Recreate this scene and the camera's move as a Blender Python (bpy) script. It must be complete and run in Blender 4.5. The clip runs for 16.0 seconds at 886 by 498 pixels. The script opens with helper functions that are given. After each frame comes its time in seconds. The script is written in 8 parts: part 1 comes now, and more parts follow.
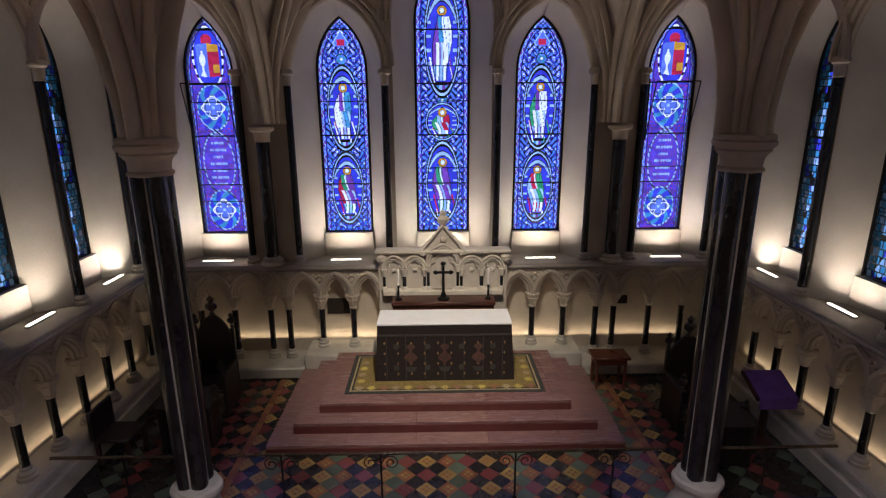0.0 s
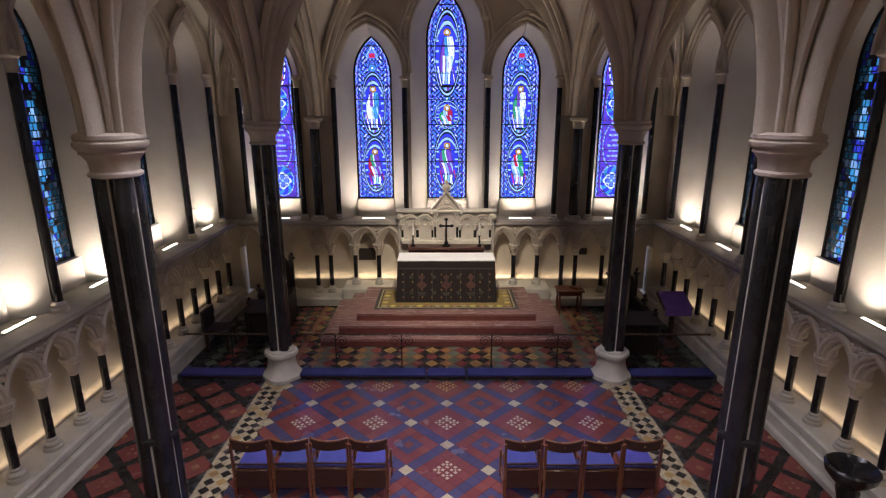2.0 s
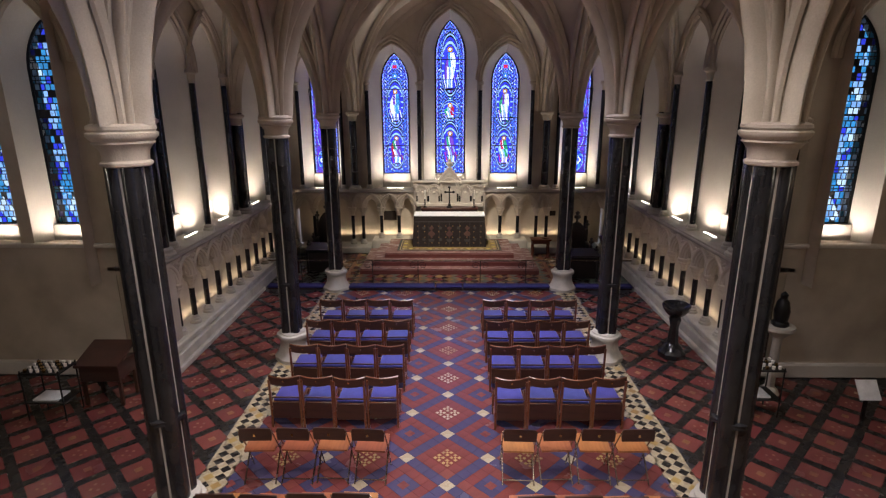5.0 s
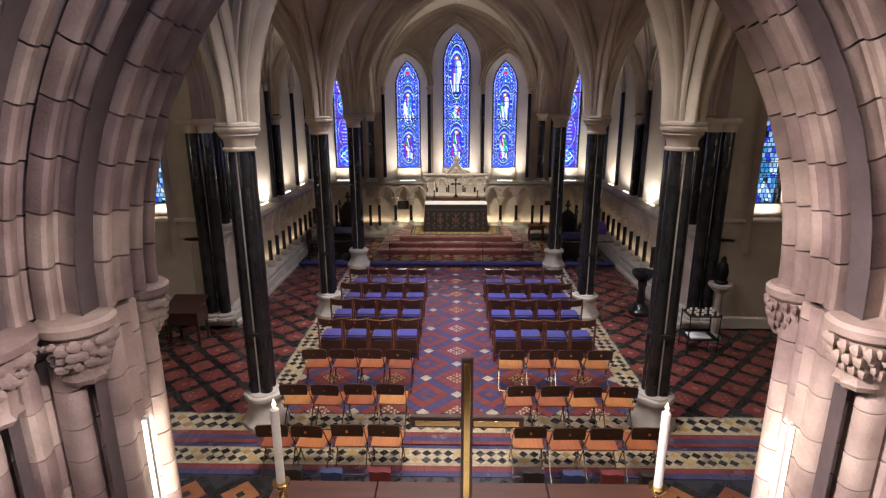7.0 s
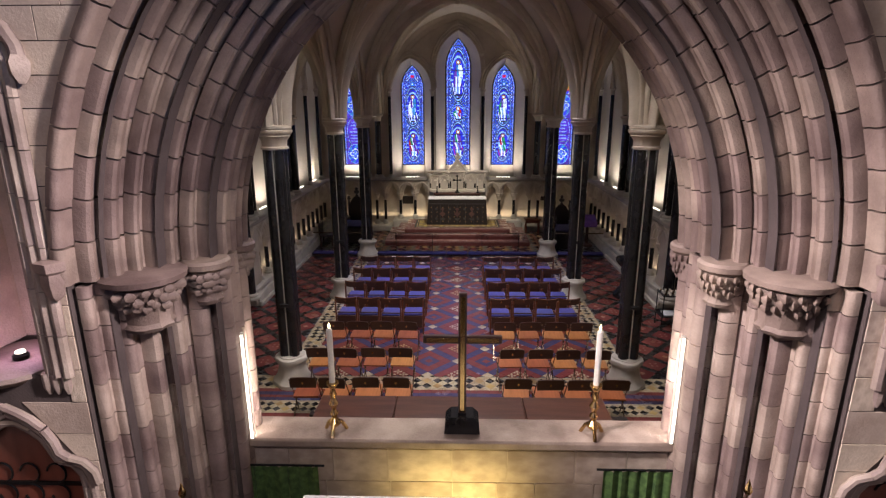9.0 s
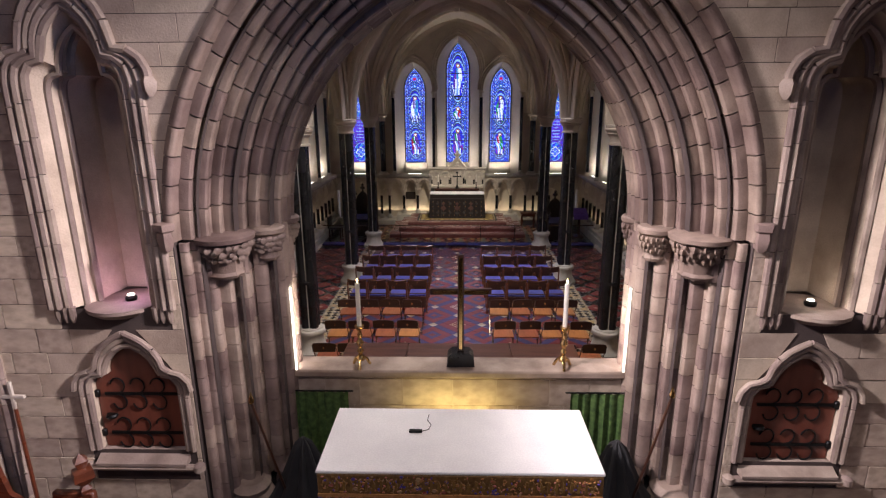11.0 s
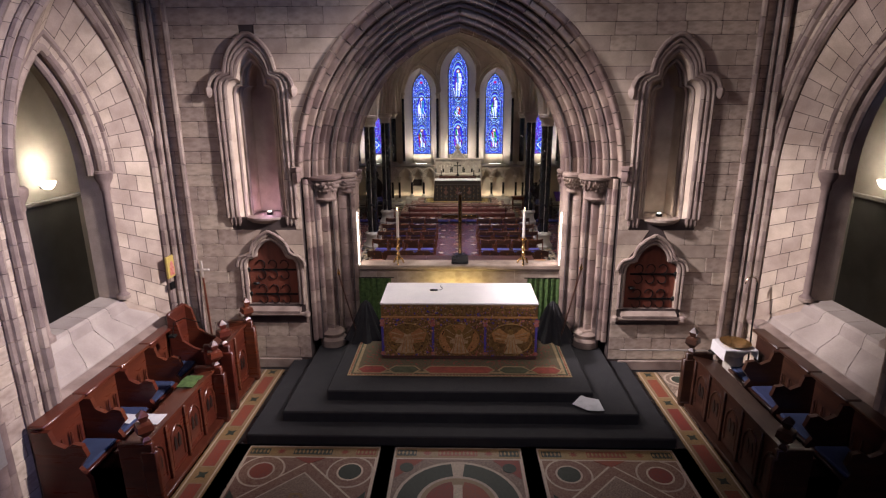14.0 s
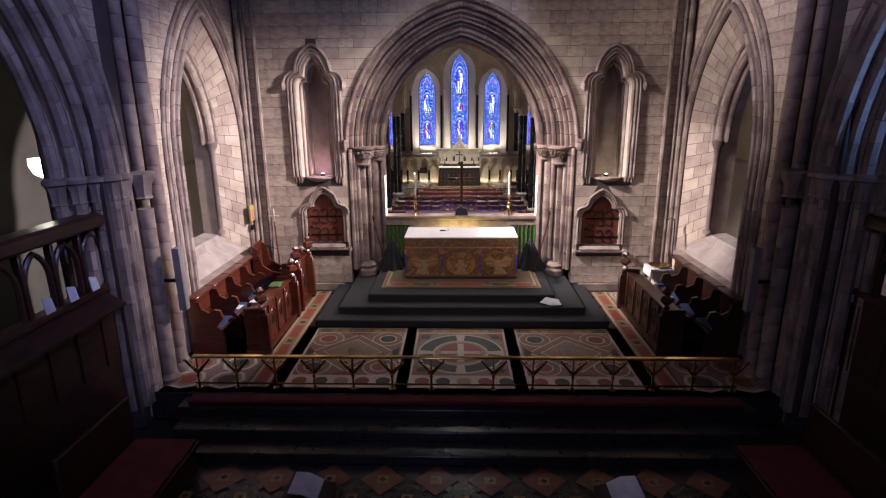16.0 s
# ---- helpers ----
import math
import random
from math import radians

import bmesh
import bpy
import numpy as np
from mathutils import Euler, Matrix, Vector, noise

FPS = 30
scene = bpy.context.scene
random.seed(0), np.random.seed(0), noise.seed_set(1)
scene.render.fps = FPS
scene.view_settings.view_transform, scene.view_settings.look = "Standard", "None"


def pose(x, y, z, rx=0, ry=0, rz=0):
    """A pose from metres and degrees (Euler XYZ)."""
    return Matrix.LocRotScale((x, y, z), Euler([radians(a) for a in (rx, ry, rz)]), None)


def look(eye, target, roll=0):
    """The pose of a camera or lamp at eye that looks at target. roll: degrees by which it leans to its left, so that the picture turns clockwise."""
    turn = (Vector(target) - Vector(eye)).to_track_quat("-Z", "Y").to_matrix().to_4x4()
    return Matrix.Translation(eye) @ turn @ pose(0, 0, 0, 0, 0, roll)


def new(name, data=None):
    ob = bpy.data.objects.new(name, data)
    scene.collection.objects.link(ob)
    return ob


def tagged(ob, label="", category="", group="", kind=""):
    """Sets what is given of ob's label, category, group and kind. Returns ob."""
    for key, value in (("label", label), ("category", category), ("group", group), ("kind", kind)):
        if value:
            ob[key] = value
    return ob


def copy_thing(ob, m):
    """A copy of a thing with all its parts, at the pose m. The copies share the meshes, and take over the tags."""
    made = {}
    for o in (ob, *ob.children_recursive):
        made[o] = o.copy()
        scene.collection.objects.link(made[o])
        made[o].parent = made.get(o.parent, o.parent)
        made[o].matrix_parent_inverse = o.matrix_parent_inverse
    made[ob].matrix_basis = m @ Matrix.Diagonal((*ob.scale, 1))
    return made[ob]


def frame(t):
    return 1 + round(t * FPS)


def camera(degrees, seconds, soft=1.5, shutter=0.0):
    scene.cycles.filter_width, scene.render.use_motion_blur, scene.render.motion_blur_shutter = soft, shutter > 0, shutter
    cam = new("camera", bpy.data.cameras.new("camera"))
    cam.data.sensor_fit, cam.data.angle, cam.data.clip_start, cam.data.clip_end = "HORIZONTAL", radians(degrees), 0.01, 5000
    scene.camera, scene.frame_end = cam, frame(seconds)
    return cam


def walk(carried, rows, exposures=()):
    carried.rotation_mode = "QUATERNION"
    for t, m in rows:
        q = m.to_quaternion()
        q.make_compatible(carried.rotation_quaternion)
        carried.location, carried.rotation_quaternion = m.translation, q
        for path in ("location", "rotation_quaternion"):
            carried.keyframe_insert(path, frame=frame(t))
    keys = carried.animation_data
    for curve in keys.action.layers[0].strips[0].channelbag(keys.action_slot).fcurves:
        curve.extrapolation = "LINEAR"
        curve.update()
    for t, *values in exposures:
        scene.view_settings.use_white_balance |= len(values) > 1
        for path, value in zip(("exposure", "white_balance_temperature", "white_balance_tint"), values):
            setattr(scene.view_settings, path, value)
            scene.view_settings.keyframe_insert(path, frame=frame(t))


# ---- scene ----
cam = camera(79.2, 16.0, 1.25)
# seconds, eye x y z, yaw, pitch, lean
PATH = [
    (0.0, -0.148, 0.577, 4.95, -0.92, -14.96, 0.32),
    (0.5, -0.08, -0.229, 4.935, -0.44, -14.92, 0.21),
    (1.0, -0.034, -1.093, 4.931, -0.12, -14.96, 0.09),
    (1.5, -0.02, -1.994, 4.925, 0.1, -15.03, 0.04),
    (2.0, -0.032, -2.913, 4.909, 0.21, -15.08, 0.04),
    (2.5, -0.043, -3.819, 4.877, 0.29, -15.09, 0.11),
    (3.0, -0.03, -4.683, 4.848, 0.4, -15.08, 0.19),
    (3.5, 0.008, -5.495, 4.83, 0.53, -15.09, 0.28),
    (4.0, 0.052, -6.253, 4.829, 0.65, -15.09, 0.31),
    (6.5, -0.005, -9.564, 4.811, 1.14, -14.78, 0.05),
    (7, -0.061, -10.089, 4.864, 1.22, -14.9, 0.15),
    (7.5, -0.089, -10.543, 4.899, 1.28, -14.97, 0.11),
    (8, -0.093, -10.929, 4.93, 1.34, -15.02, 0.1),
    (8.5, -0.075, -11.247, 4.957, 1.39, -15.05, 0.11),
    (9, -0.042, -11.513, 4.988, 1.43, -15.1, 0.12),
    (11.5, -0.023, -13.371, 5.04, 1.48, -15.14, 0.31),
    (12.0, -0.006, -13.942, 5.041, 1.45, -15.12, 0.23),
    (12.5, -0.011, -14.577, 5.039, 1.43, -15.08, 0.23),
    (13.0, -0.022, -15.283, 5.03, 1.45, -15.06, 0.27),
    (13.5, -0.034, -16.057, 5.013, 1.49, -15.04, 0.3),
    (14.0, -0.043, -16.878, 4.981, 1.5, -15.03, 0.28),
    (14.5, -0.062, -17.728, 4.932, 1.44, -15.0, 0.22),
    (15.0, -0.082, -18.603, 4.877, 1.39, -14.97, 0.19),
    (15.5, -0.092, -19.505, 4.82, 1.44, -14.97, 0.23),
    (16.0, -0.068, -20.43, 4.772, 1.66, -15.03, 0.4),
]
walk(cam, [(t, pose(x, y, z, 90 + pitch, 0, yaw) @ pose(0, 0, 0, 0, 0, -roll)) for t, x, y, z, yaw, pitch, roll in PATH],
     [(0.0, -0.12), (2.0, 0.25), (3.5, 0.3), (6.5, 0.48), (8.0, 0.33), (9.0, 0.03), (11.5, -0.02), (12.5, 0.27), (14.0, 0.12), (14.5, 0.1), (16.0, 0.42)])

# ---------------------------------------------------------------- light
world = bpy.data.worlds.new("dusk_sky")
scene.world = world
world.use_nodes = True
wn = world.node_tree.nodes
sky = wn.new("ShaderNodeTexSky")
sky.sky_type, sky.sun_disc = "NISHITA", False
sky.sun_elevation, sky.sun_rotation = radians(8), radians(120)
world.node_tree.links.new(sky.outputs["Color"], wn["Background"].inputs["Color"])
wn["Background"].inputs["Strength"].default_value = 0.05
scene.view_settings.exposure = 0.0


def kelvin(warm):
    """A lamp's colour from cool (0) to warm (1)."""
    return (1.0, 0.93 - 0.25 * warm, 0.86 - 0.52 * warm)


def lamp_area(name, eye, target, sx, sy, watts, colour, spread=180):
    d = bpy.data.lights.new(name, "AREA")
    d.shape, d.size, d.size_y, d.energy, d.color = "RECTANGLE", sx, sy, watts, colour
    d.spread = radians(spread)
    ob = new(name, d)
    ob.matrix_world = look(eye, target)
    return ob


def lamp_spot(name, eye, target, watts, colour, angle, size=0.15, blend=0.6):
    d = bpy.data.lights.new(name, "SPOT")
    d.energy, d.color, d.spot_size, d.spot_blend, d.shadow_soft_size = watts, colour, radians(angle), blend, size
    ob = new(name, d)
    ob.matrix_world = look(eye, target)
    return ob


def lamp_point(name, eye, watts, colour, size=0.08):
    d = bpy.data.lights.new(name, "POINT")
    d.energy, d.color, d.shadow_soft_size = watts, colour, size
    ob = new(name, d)
    ob.location = eye
    return ob


LEDGE_W, BENCH_W, FLOOD_W, NAVE_W = 21.0, 2.4, 1000.0, 260.0
# floodlights high on the chancel walls, out of view, turned to the arch wall and the side walls
lamp_spot("flood_lamp", (4.2, -10.6, 7.8), (-5.1, -9.7, 2.8), FLOOD_W * 6.4, (1.0, 0.87, 0.93), 44, 0.3, 0.9)
lamp_spot("flood_lamp", (-4.2, -10.1, 7.8), (4.9, -7.8, 1.4), FLOOD_W * 6.4, (1.0, 0.87, 0.93), 37, 0.3, 1.0)
lamp_spot("flood_lamp", (-4.2, -10.8, 7.8), (5.1, -9.9, 5.6), FLOOD_W * 1.8, (1.0, 0.87, 0.93), 38, 0.3, 1.0)
lamp_spot("flood_lamp", (0.3, -13.2, 9.0), (0.0, -8.2, 3.2), FLOOD_W * 0.68, (1.0, 0.87, 0.90), 66, 0.3, 0.9)
lamp_spot("flood_lamp", (2.6, -17.5, 8.8), (-5.2, -13.0, 4.6), FLOOD_W * 1.15, (0.34, 0.40, 1.0), 50, 0.3, 0.9)
lamp_spot("flood_lamp", (7.4, -17.4, 4.4), (5.2, -14.2, 5.8), FLOOD_W * 0.8, (0.20, 0.40, 1.0), 60, 0.2, 0.9)
lamp_spot("flood_lamp", (-2.6, -18.0, 8.8), (5.0, -12.7, 7.4), FLOOD_W * 0.55, (0.50, 0.48, 1.0), 34, 0.3, 0.9)
# violet wash from the nave side: unseen fill added to lift the dark choir
lamp_area("nave_light", (-1.6, -23.2, 8.6), (-1.6, -14.0, 0.5), 4.0, 2.5, 62, (0.50, 0.50, 1.0), 150)
# unseen fill lamps added under the chapel vault, the eastern one violet for floor sheen
lamp_area("vault_lamp", (0, -4.4, 7.6), (0, -4.0, 0), 2.4, 2.4, NAVE_W * 0.90, (0.98, 0.89, 0.90), 115)
lamp_area("vault_lamp", (0, 1.8, 8.0), (0, 1.8, 0), 2.4, 2.4, NAVE_W * 0.75, (0.90, 0.85, 1.0), 96)
# dim unseen fill added over the side aisles
for s in (-1, 1):
    lamp_area("aisle_lamp", (s * 4.5, -2.0, 7.2), (s * 4.5, -1.6, 0), 0.8, 3.0, NAVE_W * 0.06, (1.0, 0.89, 0.74), 120)
# unseen spot added to brighten the chapel altar
lamp_spot("altar_spot", (0.0, 5.0, 7.9), (0.0, 9.0, 1.2), 1900, (1.0, 0.90, 0.78), 46, 0.2, 0.9)

# ---------------------------------------------------------------- materials


def material(name, base, other=None, scale=6.0, rough=0.6, metal=0.0, bump=0.15, grain=60.0, vary=0.12, island=False,
             coat=0.0, stretch=(1, 1, 1), sheen=0.0):
    """Two-scale procedural surface: broad patches, fine grain, a shift from piece to piece and a little relief."""
    m = bpy.data.materials.new(name)
    m.use_nodes = True
    n, l = m.node_tree.nodes, m.node_tree.links
    b = n["Principled BSDF"]
    other = other or tuple(c * 0.72 for c in base)
    co = n.new("ShaderNodeTexCoord")
    mp = n.new("ShaderNodeMapping")
    mp.inputs["Scale"].default_value = stretch
    l.new(co.outputs["Object"], mp.inputs["Vector"])
    big = n.new("ShaderNodeTexNoise")
    big.inputs["Scale"].default_value, big.inputs["Detail"].default_value = scale, 5
    fine = n.new("ShaderNodeTexNoise")
    fine.inputs["Scale"].default_value, fine.inputs["Detail"].default_value = grain, 4
    for t in (big, fine):
        l.new(mp.outputs["Vector"], t.inputs["Vector"])
    ramp = n.new("ShaderNodeMapRange")
    ramp.inputs["From Min"].default_value, ramp.inputs["From Max"].default_value = 0.34, 0.68
    l.new(big.outputs["Fac"], ramp.inputs["Value"])
    mix = n.new("ShaderNodeMix")
    mix.data_type = "RGBA"
    mix.inputs["A"].default_value, mix.inputs["B"].default_value = (*base, 1), (*other, 1)
    l.new(ramp.outputs["Result"], mix.inputs["Factor"])
    if island:
        r = n.new("ShaderNodeNewGeometry").outputs["Random Per Island"]
    else:
        r = n.new("ShaderNodeObjectInfo").outputs["Random"]
    val = n.new("ShaderNodeMapRange")
    val.inputs["To Min"].default_value, val.inputs["To Max"].default_value = 1 - vary, 1 + vary
    l.new(r, val.inputs["Value"])
    gr = n.new("ShaderNodeMapRange")
    gr.inputs["To Min"].default_value, gr.inputs["To Max"].default_value = 0.86, 1.14
    l.new(fine.outputs["Fac"], gr.inputs["Value"])
    mul = n.new("ShaderNodeMath")
    mul.operation = "MULTIPLY"
    l.new(val.outputs["Result"], mul.inputs[0])
    l.new(gr.outputs["Result"], mul.inputs[1])
    hsv = n.new("ShaderNodeHueSaturation")
    l.new(mix.outputs["Result"], hsv.inputs["Color"])
    l.new(mul.outputs["Value"], hsv.inputs["Value"])
    hue = n.new("ShaderNodeMapRange")
    hue.inputs["To Min"].default_value, hue.inputs["To Max"].default_value = 0.5 - vary * 0.06, 0.5 + vary * 0.06
    l.new(r, hue.inputs["Value"])
    l.new(hue.outputs["Result"], hsv.inputs["Hue"])
    l.new(hsv.outputs["Color"], b.inputs["Base Color"])
    rr = n.new("ShaderNodeMapRange")
    rr.inputs["To Min"].default_value, rr.inputs["To Max"].default_value = max(rough - 0.12, 0.03), min(rough + 0.12, 1)
    l.new(big.outputs["Fac"], rr.inputs["Value"])
    l.new(rr.outputs["Result"], b.inputs["Roughness"])
    b.inputs["Metallic"].default_value = metal
    b.inputs["Coat Weight"].default_value = coat
    b.inputs["Sheen Weight"].default_value = sheen
    if bump:
        bp = n.new("ShaderNodeBump")
        bp.inputs["Strength"].default_value, bp.inputs["Distance"].default_value = bump, 0.01
        l.new(fine.outputs["Fac"], bp.inputs["Height"])
        l.new(bp.outputs["Normal"], b.inputs["Normal"])
    return m


def glass(name, tint, vary=0.35):
    """Stained glass: tinted light passes through, with a weak gloss; pieces differ in depth of colour."""
    m = bpy.data.materials.new(name)
    m.use_nodes = True
    n, l = m.node_tree.nodes, m.node_tree.links
    n.remove(n["Principled BSDF"])
    tr, gl, mx = n.new("ShaderNodeBsdfTransparent"), n.new("ShaderNodeBsdfGlossy"), n.new("ShaderNodeMixShader")
    co, vo = n.new("ShaderNodeTexCoord"), n.new("ShaderNodeTexVoronoi")
    vo.inputs["Scale"].default_value = 9.0
    l.new(co.outputs["Object"], vo.inputs["Vector"])
    sep = n.new("ShaderNodeSeparateColor")
    l.new(vo.outputs["Color"], sep.inputs["Color"])
    mr = n.new("ShaderNodeMapRange")
    mr.inputs["To Min"].default_value, mr.inputs["To Max"].default_value = 1 - vary, 1.0
    l.new(sep.outputs["Red"], mr.inputs["Value"])
    hs = n.new("ShaderNodeHueSaturation")
    hs.inputs["Color"].default_value = (*tint, 1)
    l.new(mr.outputs["Result"], hs.inputs["Value"])
    l.new(hs.outputs["Color"], tr.inputs["Color"])
    gl.inputs["Roughness"].default_value = 0.12
    mx.inputs["Fac"].default_value = 0.03
    l.new(tr.outputs["BSDF"], mx.inputs[1])
    l.new(gl.outputs["BSDF"], mx.inputs[2])
    l.new(mx.outputs["Shader"], n["Material Output"].inputs["Surface"])
    return m


def glow(name, colour, strength):
    m = bpy.data.materials.new(name)
    m.use_nodes = True
    n, l = m.node_tree.nodes, m.node_tree.links
    n.remove(n["Principled BSDF"])
    e = n.new("ShaderNodeEmission")
    e.inputs["Color"].default_value, e.inputs["Strength"].default_value = (*colour, 1), strength
    l.new(e.outputs["Emission"], n["Material Output"].inputs["Surface"])
    return m


CREAM = material("cream_limestone", (0.52, 0.45, 0.36), (0.40, 0.34, 0.27), 1.6, 0.75, bump=0.25)
PLASTER = material("vault_plaster", (0.50, 0.45, 0.39), (0.42, 0.37, 0.32), 0.9, 0.85, bump=0.12)
SPLAY = material("window_plaster", (0.62, 0.58, 0.52), (0.52, 0.48, 0.42), 1.1, 0.85, bump=0.12)
GREYSTONE = material("grey_sill_stone", (0.34, 0.30, 0.26), (0.26, 0.23, 0.20), 2.0, 0.7, bump=0.2)
ASHLAR = material("warm_ashlar", (0.54, 0.44, 0.345), (0.37, 0.288, 0.22), 3.2, 0.8, bump=0.45, vary=0.16)
SILLSTONE = material("smooth_sill_stone", (0.44, 0.38, 0.33), (0.33, 0.28, 0.24), 2.4, 0.75, bump=0.3, island=True, vary=0.1)
MORTAR = material("dark_mortar", (0.07, 0.05, 0.045), None, 5, 0.95, bump=0.3)
ARCHSTONE = material("brown_arch_stone", (0.25, 0.182, 0.148), (0.115, 0.076, 0.062), 3.0, 0.66, bump=0.5, vary=0.25)
JAMB = material("moulded_stone", (0.335, 0.252, 0.207), (0.165, 0.113, 0.092), 3.0, 0.72, bump=0.45, vary=0.25)
COURSED = material("coursed_moulding_stone", (0.34, 0.265, 0.22), (0.175, 0.127, 0.104), 3.0, 0.75, bump=0.45, vary=0.25, island=True)
MARBLE = material("black_marble", (0.009, 0.009, 0.010), (0.022, 0.022, 0.024), 3, 0.19, bump=0.02, vary=0.05)
PALE = material("pale_marble", (0.47, 0.435, 0.37), (0.36, 0.33, 0.28), 3, 0.5, bump=0.1)
REDMARBLE = material("red_marble", (0.28, 0.155, 0.135), (0.17, 0.088, 0.078), 5, 0.26, bump=0.03, vary=0.12, island=True, stretch=(0.5, 3, 1))
REDRISER = material("dark_red_marble", (0.13, 0.035, 0.03), None, 4, 0.35, bump=0.03)
ALABASTER = material("reredos_stone", (0.62, 0.56, 0.47), (0.50, 0.44, 0.36), 4, 0.6, bump=0.2)
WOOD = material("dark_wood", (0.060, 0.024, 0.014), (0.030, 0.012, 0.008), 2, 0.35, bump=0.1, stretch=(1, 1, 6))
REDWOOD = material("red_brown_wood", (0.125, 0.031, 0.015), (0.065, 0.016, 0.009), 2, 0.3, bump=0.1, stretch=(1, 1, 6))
CHAIRWOOD = material("chair_wood", (0.17, 0.062, 0.026), (0.12, 0.042, 0.02), 3, 0.28, bump=0.06, coat=0.3)
PLY = material("orange_plywood", (0.35, 0.125, 0.045), (0.25, 0.085, 0.03), 3, 0.35, bump=0.05, vary=0.25, stretch=(8, 1, 1))
CABINET = material("brown_cabinet_wood", (0.085, 0.030, 0.017), (0.05, 0.018, 0.011), 2, 0.38, bump=0.06, stretch=(1, 8, 1))
BLUECLOTH = material("blue_upholstery", (0.045, 0.048, 0.255), (0.032, 0.034, 0.185), 5, 0.85, bump=0.2, sheen=0.15)
KNEELBLUE = material("blue_kneeler_cloth", (0.032, 0.030, 0.155), (0.022, 0.02, 0.11), 5, 0.9, bump=0.25)
NAVYCLOTH = material("navy_cushion", (0.03, 0.045, 0.11), None, 5, 0.9, bump=0.2)
PURPLE = material("purple_cloth", (0.13, 0.06, 0.30), None, 5, 0.8, bump=0.2)
LINEN = material("white_linen", (0.82, 0.80, 0.78), (0.76, 0.74, 0.73), 3, 0.9, bump=0.08)
DARKCLOTH = material("dark_brocade", (0.012, 0.008, 0.007), (0.030, 0.018, 0.013), 28, 0.85, bump=0.2)
GREYTHREAD = material("grey_embroidery", (0.056, 0.049, 0.042), None, 30, 0.8)
REDTHREAD = material("dull_red_embroidery", (0.12, 0.045, 0.035), (0.07, 0.04, 0.03), 30, 0.8)
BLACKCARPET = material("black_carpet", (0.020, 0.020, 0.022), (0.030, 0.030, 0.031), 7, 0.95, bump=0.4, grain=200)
CRIMSON = material("crimson_cloth", (0.16, 0.025, 0.025), None, 7, 0.95, bump=0.3)
BRASS = material("polished_brass", (0.75, 0.52, 0.22), (0.6, 0.4, 0.16), 6, 0.2, 1.0, bump=0.02)
GOLDCLOTH = material("gold_embroidery", (0.315, 0.1875, 0.0525), (0.24, 0.13, 0.04), 34, 0.5, 0.25, bump=0.5, grain=120)
OLIVEGOLD = material("olive_gold_ground", (0.15, 0.082, 0.026), (0.30, 0.18, 0.06), 22, 0.55, 0.2, bump=0.5, grain=120)
SKIN = material("pale_embroidery", (0.52, 0.36, 0.20), (0.36, 0.22, 0.10), 22, 0.7, bump=0.3)
FLAME = material("copper_embroidery", (0.50, 0.24, 0.09), (0.36, 0.16, 0.05), 25, 0.6, 0.1, bump=0.4)
ROYAL = material("royal_blue_thread", (0.07, 0.06, 0.36), (0.12, 0.08, 0.3), 20, 0.7)
ROSE = material("rose_red_thread", (0.42, 0.08, 0.06), (0.5, 0.25, 0.2), 26, 0.8)
GREENCLOTH = material("green_brocade", (0.10, 0.17, 0.045), (0.035, 0.07, 0.02), 16, 0.7, bump=0.3)
IRON = material("black_iron", (0.012, 0.012, 0.012), None, 9, 0.45, 0.6, bump=0.1)
STEEL = material("worn_rail_metal", (0.30, 0.24, 0.18), None, 9, 0.25, 1.0, bump=0.03)
WAX = material("candle_wax", (0.85, 0.80, 0.72), None, 5, 0.45, bump=0.02)
EBONY = material("blackened_oak", (0.014, 0.010, 0.009), (0.022, 0.014, 0.011), 2, 0.4, bump=0.1, stretch=(1, 1, 6))
FLOWER = material("bright_yellow_wool", (0.55, 0.43, 0.09), (0.45, 0.33, 0.10), 20, 0.95, bump=0.3)
PAPER = material("white_paper", (0.80, 0.80, 0.80), None, 5, 0.9, bump=0.03)
CARPETGOLD = material("gold_carpet", (0.26, 0.19, 0.05), (0.17, 0.11, 0.04), 30, 0.95, bump=0.35, grain=150)
CARPETDARK = material("dark_carpet_edge", (0.035, 0.035, 0.03), None, 14, 0.95, bump=0.3)
CARPETRED = material("red_carpet", (0.30, 0.06, 0.045), (0.2, 0.05, 0.04), 14, 0.95, bump=0.35, grain=150)
CARPETBUFF = material("buff_carpet", (0.36, 0.27, 0.15), (0.26, 0.19, 0.1), 18, 0.95, bump=0.35, grain=150)
CARPETGREEN = material("green_carpet", (0.08, 0.09, 0.05), None, 14, 0.95, bump=0.3)
CARPETOLIVE = material("olive_carpet", (0.15, 0.115, 0.065), (0.09, 0.08, 0.04), 50, 0.95, bump=0.3, grain=120)
T_RED = material("red_tile", (0.185, 0.050, 0.043), (0.14, 0.038, 0.034), 2, 0.24, bump=0.03, vary=0.09, island=True)
T_BLUE = material("slate_blue_tile", (0.052, 0.046, 0.105), (0.06, 0.055, 0.11), 2, 0.24, bump=0.03, vary=0.10, island=True)
T_WHITE = material("buff_white_tile", (0.42, 0.35, 0.235), (0.34, 0.28, 0.18), 6, 0.27, bump=0.05, vary=0.12, island=True)
T_YELLOW = material("ochre_tile", (0.33, 0.21, 0.06), (0.24, 0.15, 0.05), 6, 0.33, bump=0.05, vary=0.2, island=True)
T_BLACK = material("black_tile", (0.022, 0.019, 0.017), None, 6, 0.27, bump=0.05, vary=0.2, island=True)
T_GREEN = material("green_tile", (0.085, 0.11, 0.075), None, 6, 0.33, bump=0.05, vary=0.2, island=True)
